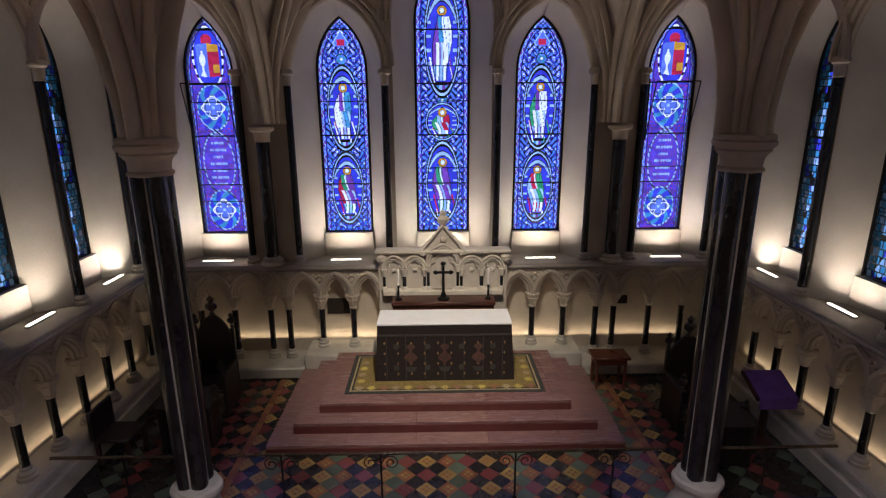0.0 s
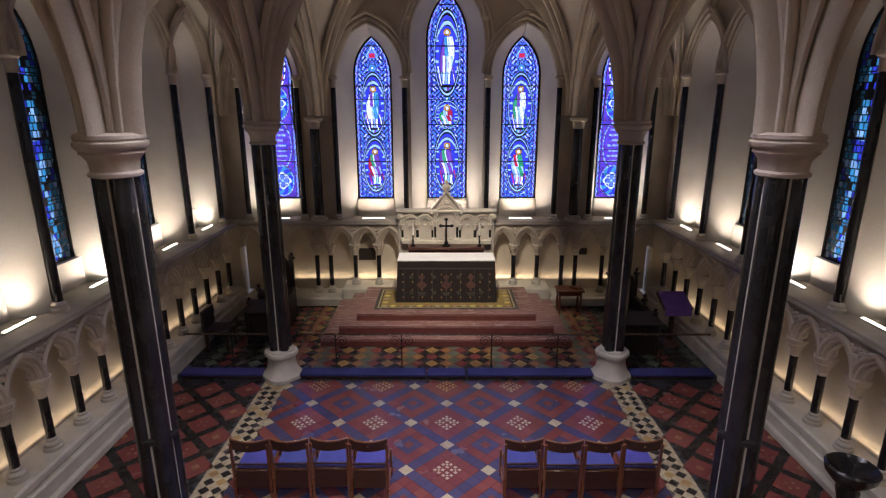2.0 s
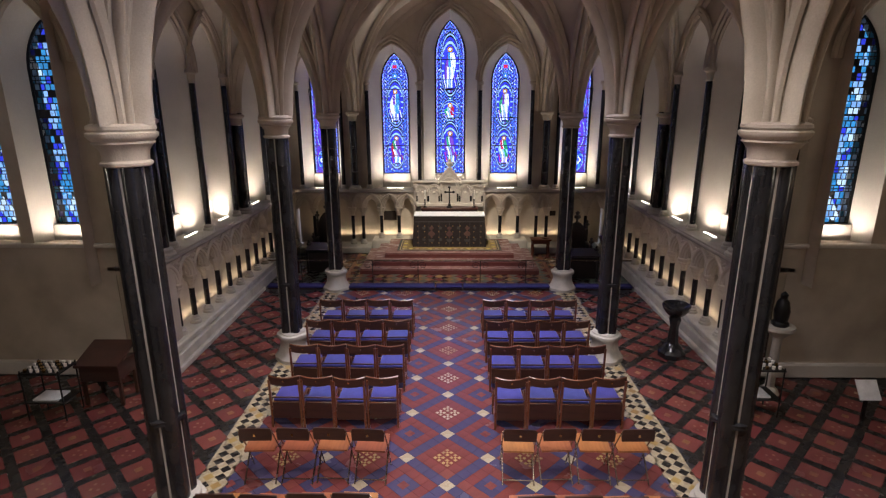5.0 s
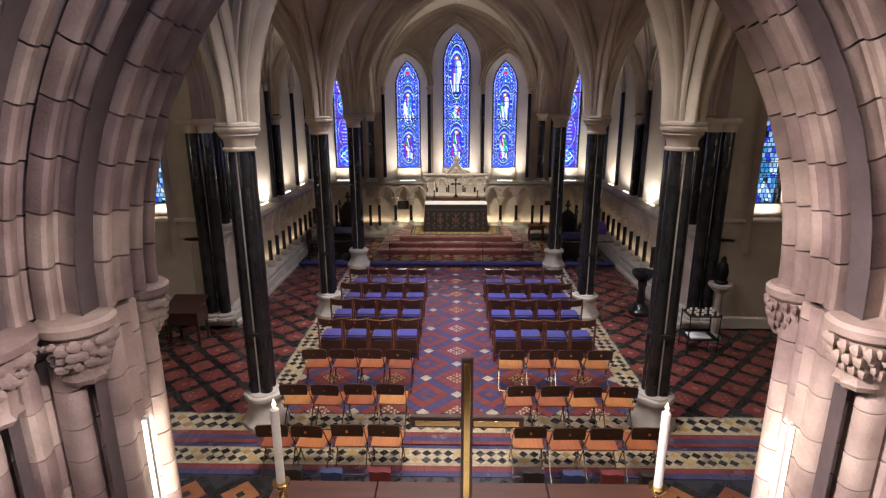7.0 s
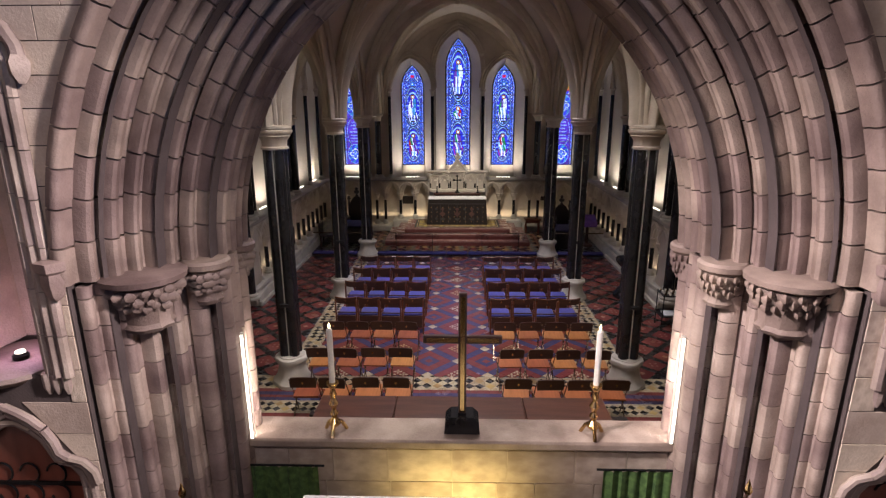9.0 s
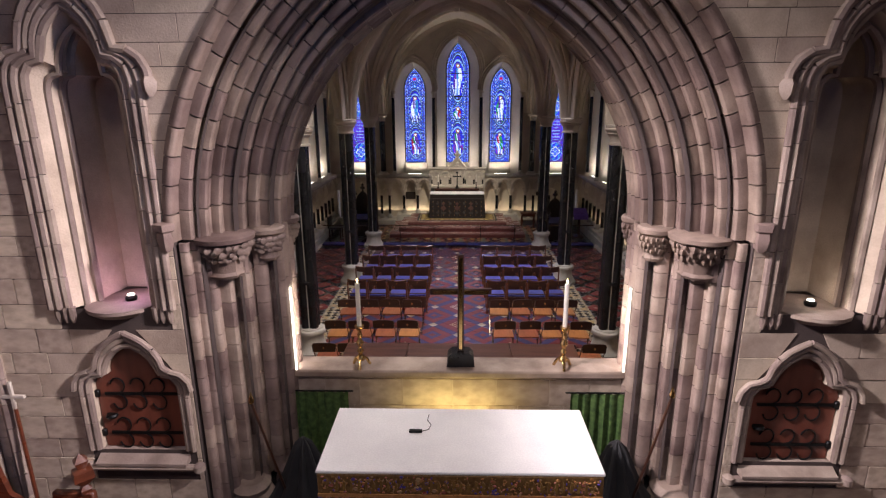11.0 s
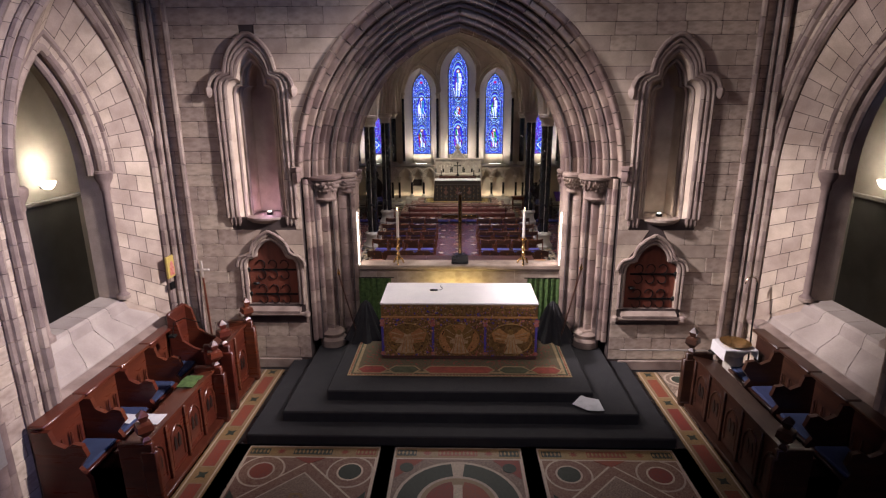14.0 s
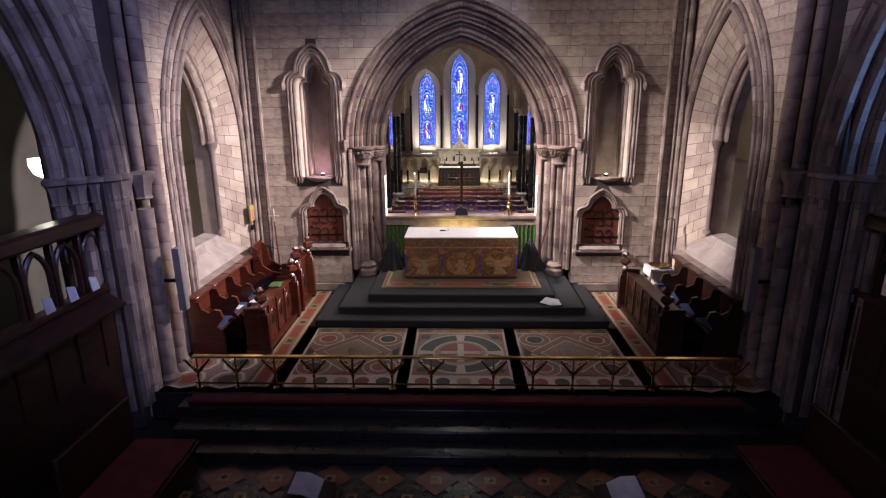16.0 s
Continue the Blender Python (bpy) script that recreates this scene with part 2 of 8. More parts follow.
T_ORANGE = material("terracotta_tile", (0.24, 0.09, 0.04), None, 6, 0.33, bump=0.05, vary=0.2, island=True)
M_BUFF = material("buff_mosaic", (0.2499, 0.1739, 0.0982), (0.32, 0.24, 0.15), 40, 0.58, bump=0.2, grain=140)
M_CREAM = material("cream_mosaic", (0.6, 0.495, 0.378), None, 40, 0.58, bump=0.2, grain=140)
M_RED = material("red_mosaic", (0.27, 0.051, 0.025), (0.2, 0.07, 0.05), 40, 0.58, bump=0.2, grain=140)
M_GREEN = material("green_mosaic", (0.0338, 0.0468, 0.0325), None, 40, 0.58, bump=0.2, grain=140)
M_GREY = material("speckled_mosaic", (0.13, 0.085, 0.06), (0.36, 0.27, 0.205), 60, 0.58, bump=0.2, grain=140)
M_SPECK = material("red_speckled_mosaic", (0.15, 0.055, 0.04), (0.30, 0.20, 0.14), 55, 0.58, bump=0.2, grain=140)
M_GOLD = material("gold_mosaic", (0.30, 0.195, 0.085), None, 40, 0.35, bump=0.25, grain=140)
SLATE = material("black_slate", (0.022, 0.022, 0.024), (0.032, 0.032, 0.034), 5, 0.3, bump=0.05)
DOORWOOD = material("mahogany_door", (0.16, 0.042, 0.028), (0.10, 0.026, 0.018), 2, 0.4, bump=0.12, stretch=(6, 6, 1))
# plaster colour lowered to carry the shade of the aisles
DARKWALL = material("shaded_aisle_plaster", (0.11, 0.10, 0.085), None, 1.2, 0.9, bump=0.1)
LED = glow("strip_lamp", (1.0, 0.93, 0.82), 4.0)
LEDWARM = glow("warm_strip_lamp", (1.0, 0.72, 0.42), 5.0)
BULB = glow("lamp_globe", (1.0, 0.95, 0.80), 9.0)
FLAMELIGHT = glow("candle_flame", (1.0, 0.75, 0.4), 8.0)
SKYGLOW = glow("evening_sky", (0.57, 0.66, 1.0), 1.65)
G = [glass("deep_blue_glass", (0.06, 0.07, 0.66)), glass("cobalt_glass", (0.17, 0.27, 0.88)),
     glass("pale_blue_glass", (0.46, 0.66, 1.0)), glass("white_glass", (0.95, 0.97, 1.0), 0.12),
     glass("ruby_glass", (0.62, 0.03, 0.08)), glass("emerald_glass", (0.05, 0.42, 0.18)),
     glass("violet_glass", (0.25, 0.08, 0.46)), glass("amber_glass", (0.85, 0.42, 0.05)),
     material("lead_came", (0.02, 0.02, 0.025), None, 9, 0.6, 0.3), glass("teal_glass", (0.08, 0.36, 0.62))]

# ---------------------------------------------------------------- mesh tools


class Geo:
    """Collects vertices and faces, each face with the index of its material."""

    def __init__(self):
        self.v, self.f, self.m = [], [], []

    def add(self, vs, fs, mat=0):
        k = len(self.v)
        self.v += [tuple(p) for p in vs]
        self.f += [tuple(i + k for i in q) for q in fs]
        self.m += [mat] * len(fs)
        return self

    def quad(self, a, b, c, d, mat=0):
        return self.add((a, b, c, d), ((0, 1, 2, 3),), mat)

    def box(self, x0, x1, y0, y1, z0, z1, mat=0, b=0.0):
        x0, x1, y0, y1, z0, z1 = min(x0, x1), max(x0, x1), min(y0, y1), max(y0, y1), min(z0, z1), max(z0, z1)
        if b <= 0:
            vs = [(x, y, z) for x in (x0, x1) for y in (y0, y1) for z in (z0, z1)]
            return self.add(vs, ((0, 1, 3, 2), (4, 6, 7, 5), (0, 4, 5, 1), (2, 3, 7, 6), (0, 2, 6, 4), (1, 5, 7, 3)), mat)
        lo, hi, vs, idx = (x0, y0, z0), (x1, y1, z1), [], {}
        for c in [(i, j, k) for i in (0, 1) for j in (0, 1) for k in (0, 1)]:
            for ax in range(3):
                p = [(hi if c[q] else lo)[q] + (0 if q == ax else (-b if c[q] else b)) for q in range(3)]
                idx[c, ax] = len(vs)
                vs.append(p)
        fs = []
        for ax in range(3):
            u, w = (ax + 1) % 3, (ax + 2) % 3
            for s in (0, 1):
                q = []
                for cu, cw in ((0, 0), (1, 0), (1, 1), (0, 1)):
                    c = [0, 0, 0]
                    c[ax], c[u], c[w] = s, cu, cw
                    q.append(idx[tuple(c), ax])
                fs.append(tuple(q if s else q[::-1]))
            for su in (0, 1):
                for sw in (0, 1):
                    c0, c1 = [0, 0, 0], [0, 0, 0]
                    c0[u], c0[w], c1[u], c1[w], c1[ax] = su, sw, su, sw, 1
                    q = (idx[tuple(c0), u], idx[tuple(c1), u], idx[tuple(c1), w], idx[tuple(c0), w])
                    fs.append(q if su == sw else q[::-1])
        for c in [(i, j, k) for i in (0, 1) for j in (0, 1) for k in (0, 1)]:
            q = (idx[c, 0], idx[c, 1], idx[c, 2])
            fs.append(q if sum(c) % 2 else q[::-1])
        return self.add(vs, fs, mat)

    def lathe(self, prof, cx=0, cy=0, z0=0, n=16, mat=0, lobes=0, deep=0.0, turn=0.0):
        """Profile (radius, height) from the bottom up; lobes give a clustered or fluted outline."""
        vs, fs = [], []
        for r, z in prof:
            for i in range(n):
                a = 2 * math.pi * i / n + turn
                k = r * (1 + deep * (abs(math.cos(lobes * a / 2)) - 0.6)) if lobes else r
                vs.append((cx + k * math.cos(a), cy + k * math.sin(a), z0 + z))
        for j in range(len(prof) - 1):
            for i in range(n):
                fs.append((j * n + i, j * n + (i + 1) % n, (j + 1) * n + (i + 1) % n, (j + 1) * n + i))
        fs.append(tuple(range(n))[::-1])
        fs.append(tuple((len(prof) - 1) * n + i for i in range(n)))
        return self.add(vs, fs, mat)

    def tube(self, pts, r, n=8, mat=0, closed=False):
        pts = [Vector(p) for p in pts]
        vs, fs, last = [], [], None
        for i, p in enumerate(pts):
            a, b = pts[i - 1 if i or closed else 0], pts[(i + 1) % len(pts) if closed else min(i + 1, len(pts) - 1)]
            d = (b - a).normalized()
            if last is None:
                last = d.orthogonal().normalized()
            last = (last - d * last.dot(d)).normalized()
            w = d.cross(last)
            rr = r(i / (len(pts) - 1)) if callable(r) else r
            for k in range(n):
                t = 2 * math.pi * k / n
                vs.append(p + last * (rr * math.cos(t)) + w * (rr * math.sin(t)))
        m = len(pts)
        for j in range(m if closed else m - 1):
            for k in range(n):
                fs.append((j * n + k, j * n + (k + 1) % n, (j + 1) % m * n + (k + 1) % n, (j + 1) % m * n + k))
        if not closed:
            fs += [tuple(range(n))[::-1], tuple((m - 1) * n + k for k in range(n))]
        return self.add(vs, fs, mat)

    def loft(self, rings, mat=0, closed=False, caps=False):
        n, vs, fs = len(rings[0]), [p for r in rings for p in r], []
        for j in range(len(rings) - 1):
            for i in range(n if closed else n - 1):
                fs.append((j * n + i, j * n + (i + 1) % n, (j + 1) * n + (i + 1) % n, (j + 1) * n + i))
        if caps:
            fs += [tuple(range(n))[::-1], tuple((len(rings) - 1) * n + i for i in range(n))]
        return self.add(vs, fs, mat)

    def prism(self, outline, place, d0, d1, mat=0):
        """An outline (u, w) pushed through from depth d0 to d1; place maps (u, d, w) to the world."""
        n = len(outline)
        vs = [place(u, d0, w) for u, w in outline] + [place(u, d1, w) for u, w in outline]
        fs = [tuple(range(n)), tuple(range(2 * n - 1, n - 1, -1))] + [(i, (i + 1) % n, n + (i + 1) % n, n + i) for i in range(n)]
        return self.add(vs, fs, mat)

    def mapped(self, fn):
        self.v = [tuple(fn(*p)) for p in self.v]
        return self

    def data(self, name, mats, smooth=40):
        me = bpy.data.meshes.new(name)
        me.from_pydata(self.v, [], self.f)
        for m in mats if isinstance(mats, (list, tuple)) else [mats]:
            me.materials.append(m)
        me.polygons.foreach_set("material_index", self.m)
        bm = bmesh.new()
        bm.from_mesh(me)
        bmesh.ops.recalc_face_normals(bm, faces=bm.faces)
        bm.to_mesh(me)
        bm.free()
        if smooth:
            me.shade_smooth()
            me.set_sharp_from_angle(angle=radians(smooth))
        return me


def thing(name, x, y, z, label, category, group="", turn=0.0, kind=""):
    ob = new(name)
    ob.empty_display_size = 0.1
    ob.matrix_basis = pose(x, y, z, 0, 0, turn)
    return tagged(ob, label, category, group, kind)


def part(name, geo, mats, parent, label="", smooth=40):
    ob = new(name, geo.data(name, mats, smooth) if isinstance(geo, Geo) else geo)
    ob.parent = parent
    if label:
        ob["label"] = label
    return ob


def solo(name, geo, mats, label, category, group="", kind="", smooth=40):
    return tagged(new(name, geo.data(name, mats, smooth)), label, category, group, kind)


def structure(name, geo, mats, label, smooth=40, category=""):
    return tagged(new(name, geo.data(name, mats, smooth)), label, category or name.split("_")[0], "", "structure")


def gothic(hw, zs, za, n=10, z0=None):
    """A pointed arch's outline (u, z) from the foot on one side over the apex to the other."""
    h = za - zs
    big = (hw * hw + h * h) / (2 * hw)
    top = math.asin(min(h / big, 1))
    right = [(hw - big + big * math.cos(top * i / n), zs + big * math.sin(top * i / n)) for i in range(n + 1)]
    right[-1] = (0.0, za)
    if z0 is not None:
        right = [(hw, z0 + (zs - z0) * i / 3) for i in range(3)] + right
    return [(-u, z) for u, z in right] + right[-2::-1]


def panel(geo, place, u0, u1, z0, z1, uc, outline, d, mat=0):
    """A wall face from u0 to u1 and z0 to z1 at depth d, with one arched opening that stands on z0."""
    n = len(outline) // 2
    left, right = outline[:n + 1], outline[:n - 1:-1]
    for side, edge in ((left, u0), (right, u1)):
        for (ua, za), (ub, zb) in zip(side, side[1:]):
            geo.quad(place(edge, d, za), place(uc + ua, d, za), place(uc + ub, d, zb), place(edge, d, zb), mat)
    apex = outline[n][1]
    if z1 > apex:
        geo.quad(place(u0, d, apex), place(uc, d, apex), place(uc, d, z1), place(u0, d, z1), mat)
        geo.quad(place(uc, d, apex), place(u1, d, apex), place(u1, d, z1), place(uc, d, z1), mat)
    zf = outline[0][1]
    if zf > z0:
        geo.quad(place(u0, d, z0), place(u1, d, z0), place(u1, d, zf), place(u0, d, zf), mat)


def east(u, d, z):
    return (u, 10.15 + d, z)


def north(u, d, z):
    return (-5.22 - d, u, z)


def south(u, d, z):
    return (5.22 + d, u, z)

# ---------------------------------------------------------------- chapel shell


def gable(geo, place, uc, hw, zs, za, d, r, mat=0, z0=None, n=10):
    """A roll moulding that follows an arch."""
    geo.tube([place(uc + u, d, z) for u, z in gothic(hw, zs, za, n, z0)], r, 6, mat)


def coursed(geo, pts, r, step=0.27, n=8, mat=0, gap=0.007):
    """A roll moulding laid in separate stones along a path."""
    pts = [Vector(p) for p in pts]
    run = [0.0]
    for a, b in zip(pts, pts[1:]):
        run.append(run[-1] + (b - a).length)

    def at(s):
        for i in range(len(pts) - 1):
            if s <= run[i + 1] or i == len(pts) - 2:
                return pts[i].lerp(pts[i + 1], (s - run[i]) / max(run[i + 1] - run[i], 1e-6))
    k = max(int(run[-1] / step), 1)
    for j in range(k):
        s0, s1 = run[-1] * j / k + gap / 2, run[-1] * (j + 1) / k - gap / 2
        geo.tube([at(s0), at((2 * s0 + s1) / 3), at((s0 + 2 * s1) / 3), at(s1)], r, n, mat)


def window_opening(wall, trim, place, u0, u1, ztop, uc, gc, W, w, zso, zao, zsg, zag, zg, ledge, d0=0.30, d1=0.80):
    """A splayed lancet: wall face, reveal, sill block, outer face and the roll mouldings of its head."""
    outer, inner = gothic(W, zso, zao, 10, ledge), gothic(w, zsg, zag, 10, ledge)
    panel(wall, place, u0, u1, ledge, ztop, uc, outer, d0, 0)
    wall.loft([[place(uc + u, d0, z) for u, z in outer], [place(gc + u, d1, z) for u, z in inner],
               [place(gc + u, d1 + 0.15, z) for u, z in inner]], 1)
    panel(wall, place, u0 - 0.3, u1 + 0.3, ledge - 0.3, ztop, gc, inner, d1 + 0.15, 0)
    wall.prism([(gc - w - 0.04, ledge), (gc + w + 0.04, ledge), (gc + w + 0.02, zg), (gc - w - 0.02, zg)], place, d1 - 0.13, d1 + 0.1, 2)
    for k, (dw, dd, r) in enumerate(((0.03, -0.01, 0.045), (0.11, -0.05, 0.05), (0.20, -0.09, 0.05))):
        gable(trim, place, uc, W + dw, zso + 0.02, zao + dw * 1.3, d0 + dd, r)


def stained(style, hw, zs, za, zg, cell):
    """The leaded picture of a lancet as small pieces of coloured glass: index of colour by place."""
    geo, out = Geo(), gothic(hw, zs, za, 12)
    half = [(z, u) for u, z in out if u >= 0][::-1]
    rnd = random.Random(style * 7 + 1)
    H, nz, nu = za - zg, int((za - zg) / cell), int(hw / cell) + 1

    def width(z):
        if z <= zs:
            return hw
        for (za_, ua), (zb, ub) in zip(sorted(half), sorted(half)[1:]):
            if za_ <= z <= zb:
                return ua + (ub - ua) * (z - za_) / max(zb - za_, 1e-6)
        return 0.0

    def figure(x, y, k, c1, c2, c3, vc):
        """A plain robed shape in a niche: x across, y up, both -1 to 1; k is the niche's height over its width."""
        halo = math.hypot(x, (y - 0.50) * k)
        if halo < 0.17:
            return 3 if halo < 0.13 else 8
        if halo < 0.28:
            return 7 if halo < 0.25 else 8
        sway = x + 0.10 * math.sin(4 * y + vc)
        wide = 0.40 + 0.16 * math.sin(3.1 * (y + 0.5)) - 0.30 * max(y, 0)
        if abs(sway) < wide and -0.72 < y < 0.40:
            fold = math.sin(15 * sway + 3.0 * y + 1.5 * math.sin(5 * y))
            if abs(abs(sway) - wide) < 0.035 or abs(fold) < 0.10:
                return 8
            mantle = sway + 0.35 * y
            if y > -0.05:
                return c1 if mantle > 0.12 else c3 if mantle < -0.22 else 3 if fold > 0.85 else c2
            if y > -0.44:
                return (c1 if fold > -0.6 else 2) if mantle > -0.12 else 3 if fold > 0.2 else c3
            return 3 if fold > 0.45 else c2 if fold > -0.5 else 2
        if abs(x) > 0.3 and y < -0.3 and math.sin(17 * x + 9 * y + vc) > 0.72:
            return (3, c3, 4)[int(abs(7 * x + 5 * y)) % 3]
        canopy = abs(y - 0.72 + 0.55 * x * x)
        if canopy < 0.045:
            return 2
        if canopy < 0.07 or -0.80 < y < -0.74:
            return 8
        if y < -0.74:
            return (6, 9, 2)[int((x + 2) * 6) % 3]
        if abs(x) > 0.62 and math.sin(26 * y) > 0.75:
            return 2
        return 0

    def scroll(u, v):
        """Curling pale tendrils on a deep ground."""
        s = math.sin(30 * abs(u) + 1.6 * math.sin(24 * v)) * math.cos(27 * v + 1.3 * math.sin(32 * abs(u)))
        if abs(s) < 0.16:
            return 8
        if 0.45 < s < 0.68:
            return 2
        if -0.72 < s < -0.50:
            return 9
        return 3 if s >= 0.93 else 1 if s <= -0.72 else 0

    def colour(u, z):
        v, wd = z - zg, width(z)
        edge = wd - abs(u)
        if edge < 0.014 or (v % 0.93) < 0.022:
            return 8
        if style in (4, 5):        # side windows: dim broken glass, brighter in the side bays
            row = int(v / 0.11)
            col = int((u + 3 + 0.045 * (row % 2)) / 0.09)
            fu, fv = (u + 3 + 0.045 * (row % 2)) / 0.09 % 1, v / 0.11 % 1
            if fu < 0.2 or fv < 0.17:
                return 8
            k = (math.sin(col * 12.9898 + row * 78.233) * 43758.5453) % 1
            pale = math.sin(9 * u + 3 * math.sin(2.1 * v)) * math.sin(5.3 * v) > 0.3
            if style == 5:
                return (3 if k < 0.3 else 2 if k < 0.8 else 9) if pale else 8 if k < 0.22 else 0 if k < 0.40 else 9 if k < 0.72 else 2
            return (2 if k < 0.45 else 9) if pale else 8 if k < 0.35 else 0 if k < 0.62 else 9 if k < 0.92 else 2
        if edge < 0.085:           # running border of small curls between two dark lines
            if edge < 0.026 or edge > 0.074:
                return 0
            w = math.sin(46 * v) * 0.017
            return 2 if abs(edge - 0.05 - w) < 0.008 else 8 if abs(edge - 0.05 - w) < 0.012 else 6 if math.sin(23 * v) > 0 else 1
        if edge < 0.10:
            return 8
        if style == 3:             # lettered and quartered medallions on a purple brick ground
            for vc, b in ((0.45, 0.40), (1.35, 0.60), (2.38, 0.42)):
                e = math.hypot(u / 0.30, (v - vc) / b)
                if 0.93 < e < 1.0:
                    return 2 if math.sin(60 * (v + u)) > -0.5 else 8
                if e <= 0.93:
                    if vc == 1.35:
                        row = int((v - 0.8) / 0.13)
                        bar = (v - 0.8) % 0.13 < 0.045 and abs(u) < (0.06, 0.13, 0.17, 0.14, 0.17, 0.10, 0.15, 0.12, 0.08)[row % 9]
                        return 2 if bar and (u * 31 + row) % 1.0 < 0.6 else 0 if rnd.random() < 0.5 else 6
                    r, an = math.hypot(u, v - vc), math.atan2(v - vc, u)
                    leaf = 0.08 + 0.13 * abs(math.cos(2 * an))
                    if r < 0.03:
                        return 2
                    if abs(r - leaf) < 0.012 or abs(r - 0.18) < 0.006:
                        return 3
                    if abs(r - leaf) < 0.02 or abs(r - 0.15) < 0.006:
                        return 8
                    return 1 if r < leaf else 0 if math.sin(8 * an + 20 * r) > -0.2 else 9
            e = math.hypot(u / 0.28, (v - 3.25) / 0.55)
            if e < 1:
                if e > 0.90:
                    return 3 if math.sin(40 * v) > -0.3 else 8
                if v > 3.50:
                    return 4 if math.hypot(u, v - 3.56) < 0.10 else 0
                if abs(u) < 0.20 and abs(v - 3.2) < 0.30 - 0.5 * u * u - 0.4 * max(3.0 - v, 0):
                    if u > 0:
                        return 7 if v > 3.36 or 3.0 < v < 3.14 and u > 0.08 else 4
                    return 3 if abs(u + 0.10) < 0.035 + 0.02 * math.sin(20 * v) and v < 3.38 else 1
                return 0
            brick = int(v / 0.066)
            if v % 0.066 < 0.011 or (u + 2 + 0.05 * (brick % 2)) % 0.10 < 0.011:
                return 0
            k = rnd.random()
            return 6 if k < 0.5 else 0 if k < 0.78 else 8 if k < 0.95 else 4
        if style == 0:
            meds = ((0.95, 0.78, 0.32, 6, 5, 6), (2.10, 0.34, 0.31, 4, 2, 5), (3.55, 0.98, 0.32, 3, 9, 6))
            knots = (1.76, 2.49)
        elif style == 1:
            meds = ((0.85, 0.68, 0.30, 6, 5, 4), (2.34, 0.76, 0.30, 9, 6, 3))
            knots = (1.56, 3.22)
        else:
            meds = ((0.85, 0.68, 0.30, 5, 4, 2), (2.34, 0.76, 0.30, 3, 6, 5))
            knots = (1.56, 3.22)
        for vc, b, a, c1, c2, c3 in meds:
            e = math.hypot(u / a, (v - vc) / b)
            if 0.95 < e < 1.0:
                return 2
            if 1.0 <= e < 1.05 or 0.89 < e <= 0.95:
                return 8
            if e <= 0.89:
                return figure(u / a, (v - vc) / b, b / a, c1, c2, c3, vc)
        for kc in knots:
            q = math.hypot(u, v - kc)
            if q < 0.09:
                return 3 if q < 0.02 else 9 if math.sin(4 * math.atan2(v - kc, u)) > 0 or q < 0.05 else 1
            if q < 0.105:
                return 8
        if v > 3.45 and style:
            return 4 if abs(u) < 0.07 and 3.46 < v < 3.56 else 2 if abs(abs(u) * 1.4 + abs(v - 3.5) - 0.20) < 0.016 else 1 if abs(u) * 1.4 + abs(v - 3.5) < 0.2 else scroll(u, v)
        return scroll(u, v)

    for j in range(nz):
        z = zg + (j + 0.5) * cell
        for i in range(-nu, nu):
            u = (i + 0.5) * cell
            if abs(u) < width(z):
                u0, u1, z0, z1 = i * cell, (i + 1) * cell, zg + j * cell, zg + (j + 1) * cell
                geo.quad((u0, 0, z0), (u1, 0, z0), (u1, 0, z1), (u0, 0, z1), colour(u, z))
    return geo


WINDOWS = 0


def glazing(place, gc, style, w, zs, za, zg, cell, label, d=0.80):
    """A stained window: the glass, its iron frame and the saddle bars."""
    global WINDOWS
    WINDOWS += 1
    ob = tagged(new("window_%d" % WINDOWS), label, "window", "", "structure")
    g = stained(style, w, zs, za, zg, cell).mapped(lambda u, y, z: place(gc + u, d, z))
    part("glass", g, G, ob, "", 0)
    fr = Geo()
    fr.tube([place(gc + u, d - 0.02, z) for u, z in gothic(w, zs, za, 10, zg)], 0.024, 6)
    fr.tube([place(gc - w, d - 0.02, zg), place(gc + w, d - 0.02, zg)], 0.024, 6)
    part("window_frame", fr, IRON, ob)
    k = zg + 0.62
    while k < zs:
        part("saddle_bar", Geo().tube([place(gc - w, d - 0.025, k), place(gc + w, d - 0.025, k)], 0.009, 5), IRON, ob)
        k += 0.62
    return ob


LEDGE = 2.10
east_wall, north_wall, south_wall, heads = Geo(), Geo(), Geo(), Geo()
EAST = ((-5.52, -3.2, -4.28, -4.24, 0.74, 0.43, 5.5, 6.75, 5.55, 6.5, 3), (-3.2, -0.98, -1.85, -1.82, 0.80, 0.45, 5.6, 6.72, 5.6, 6.5, 1),
        (-0.98, 0.98, 0.02, 0.02, 0.88, 0.49, 6.35, 7.72, 6.4, 7.5, 0), (0.98, 3.2, 1.87, 1.85, 0.80, 0.45, 5.6, 6.72, 5.6, 6.5, 2),
        (3.2, 5.52, 4.30, 4.28, 0.74, 0.43, 5.5, 6.75, 5.55, 6.5, 3))
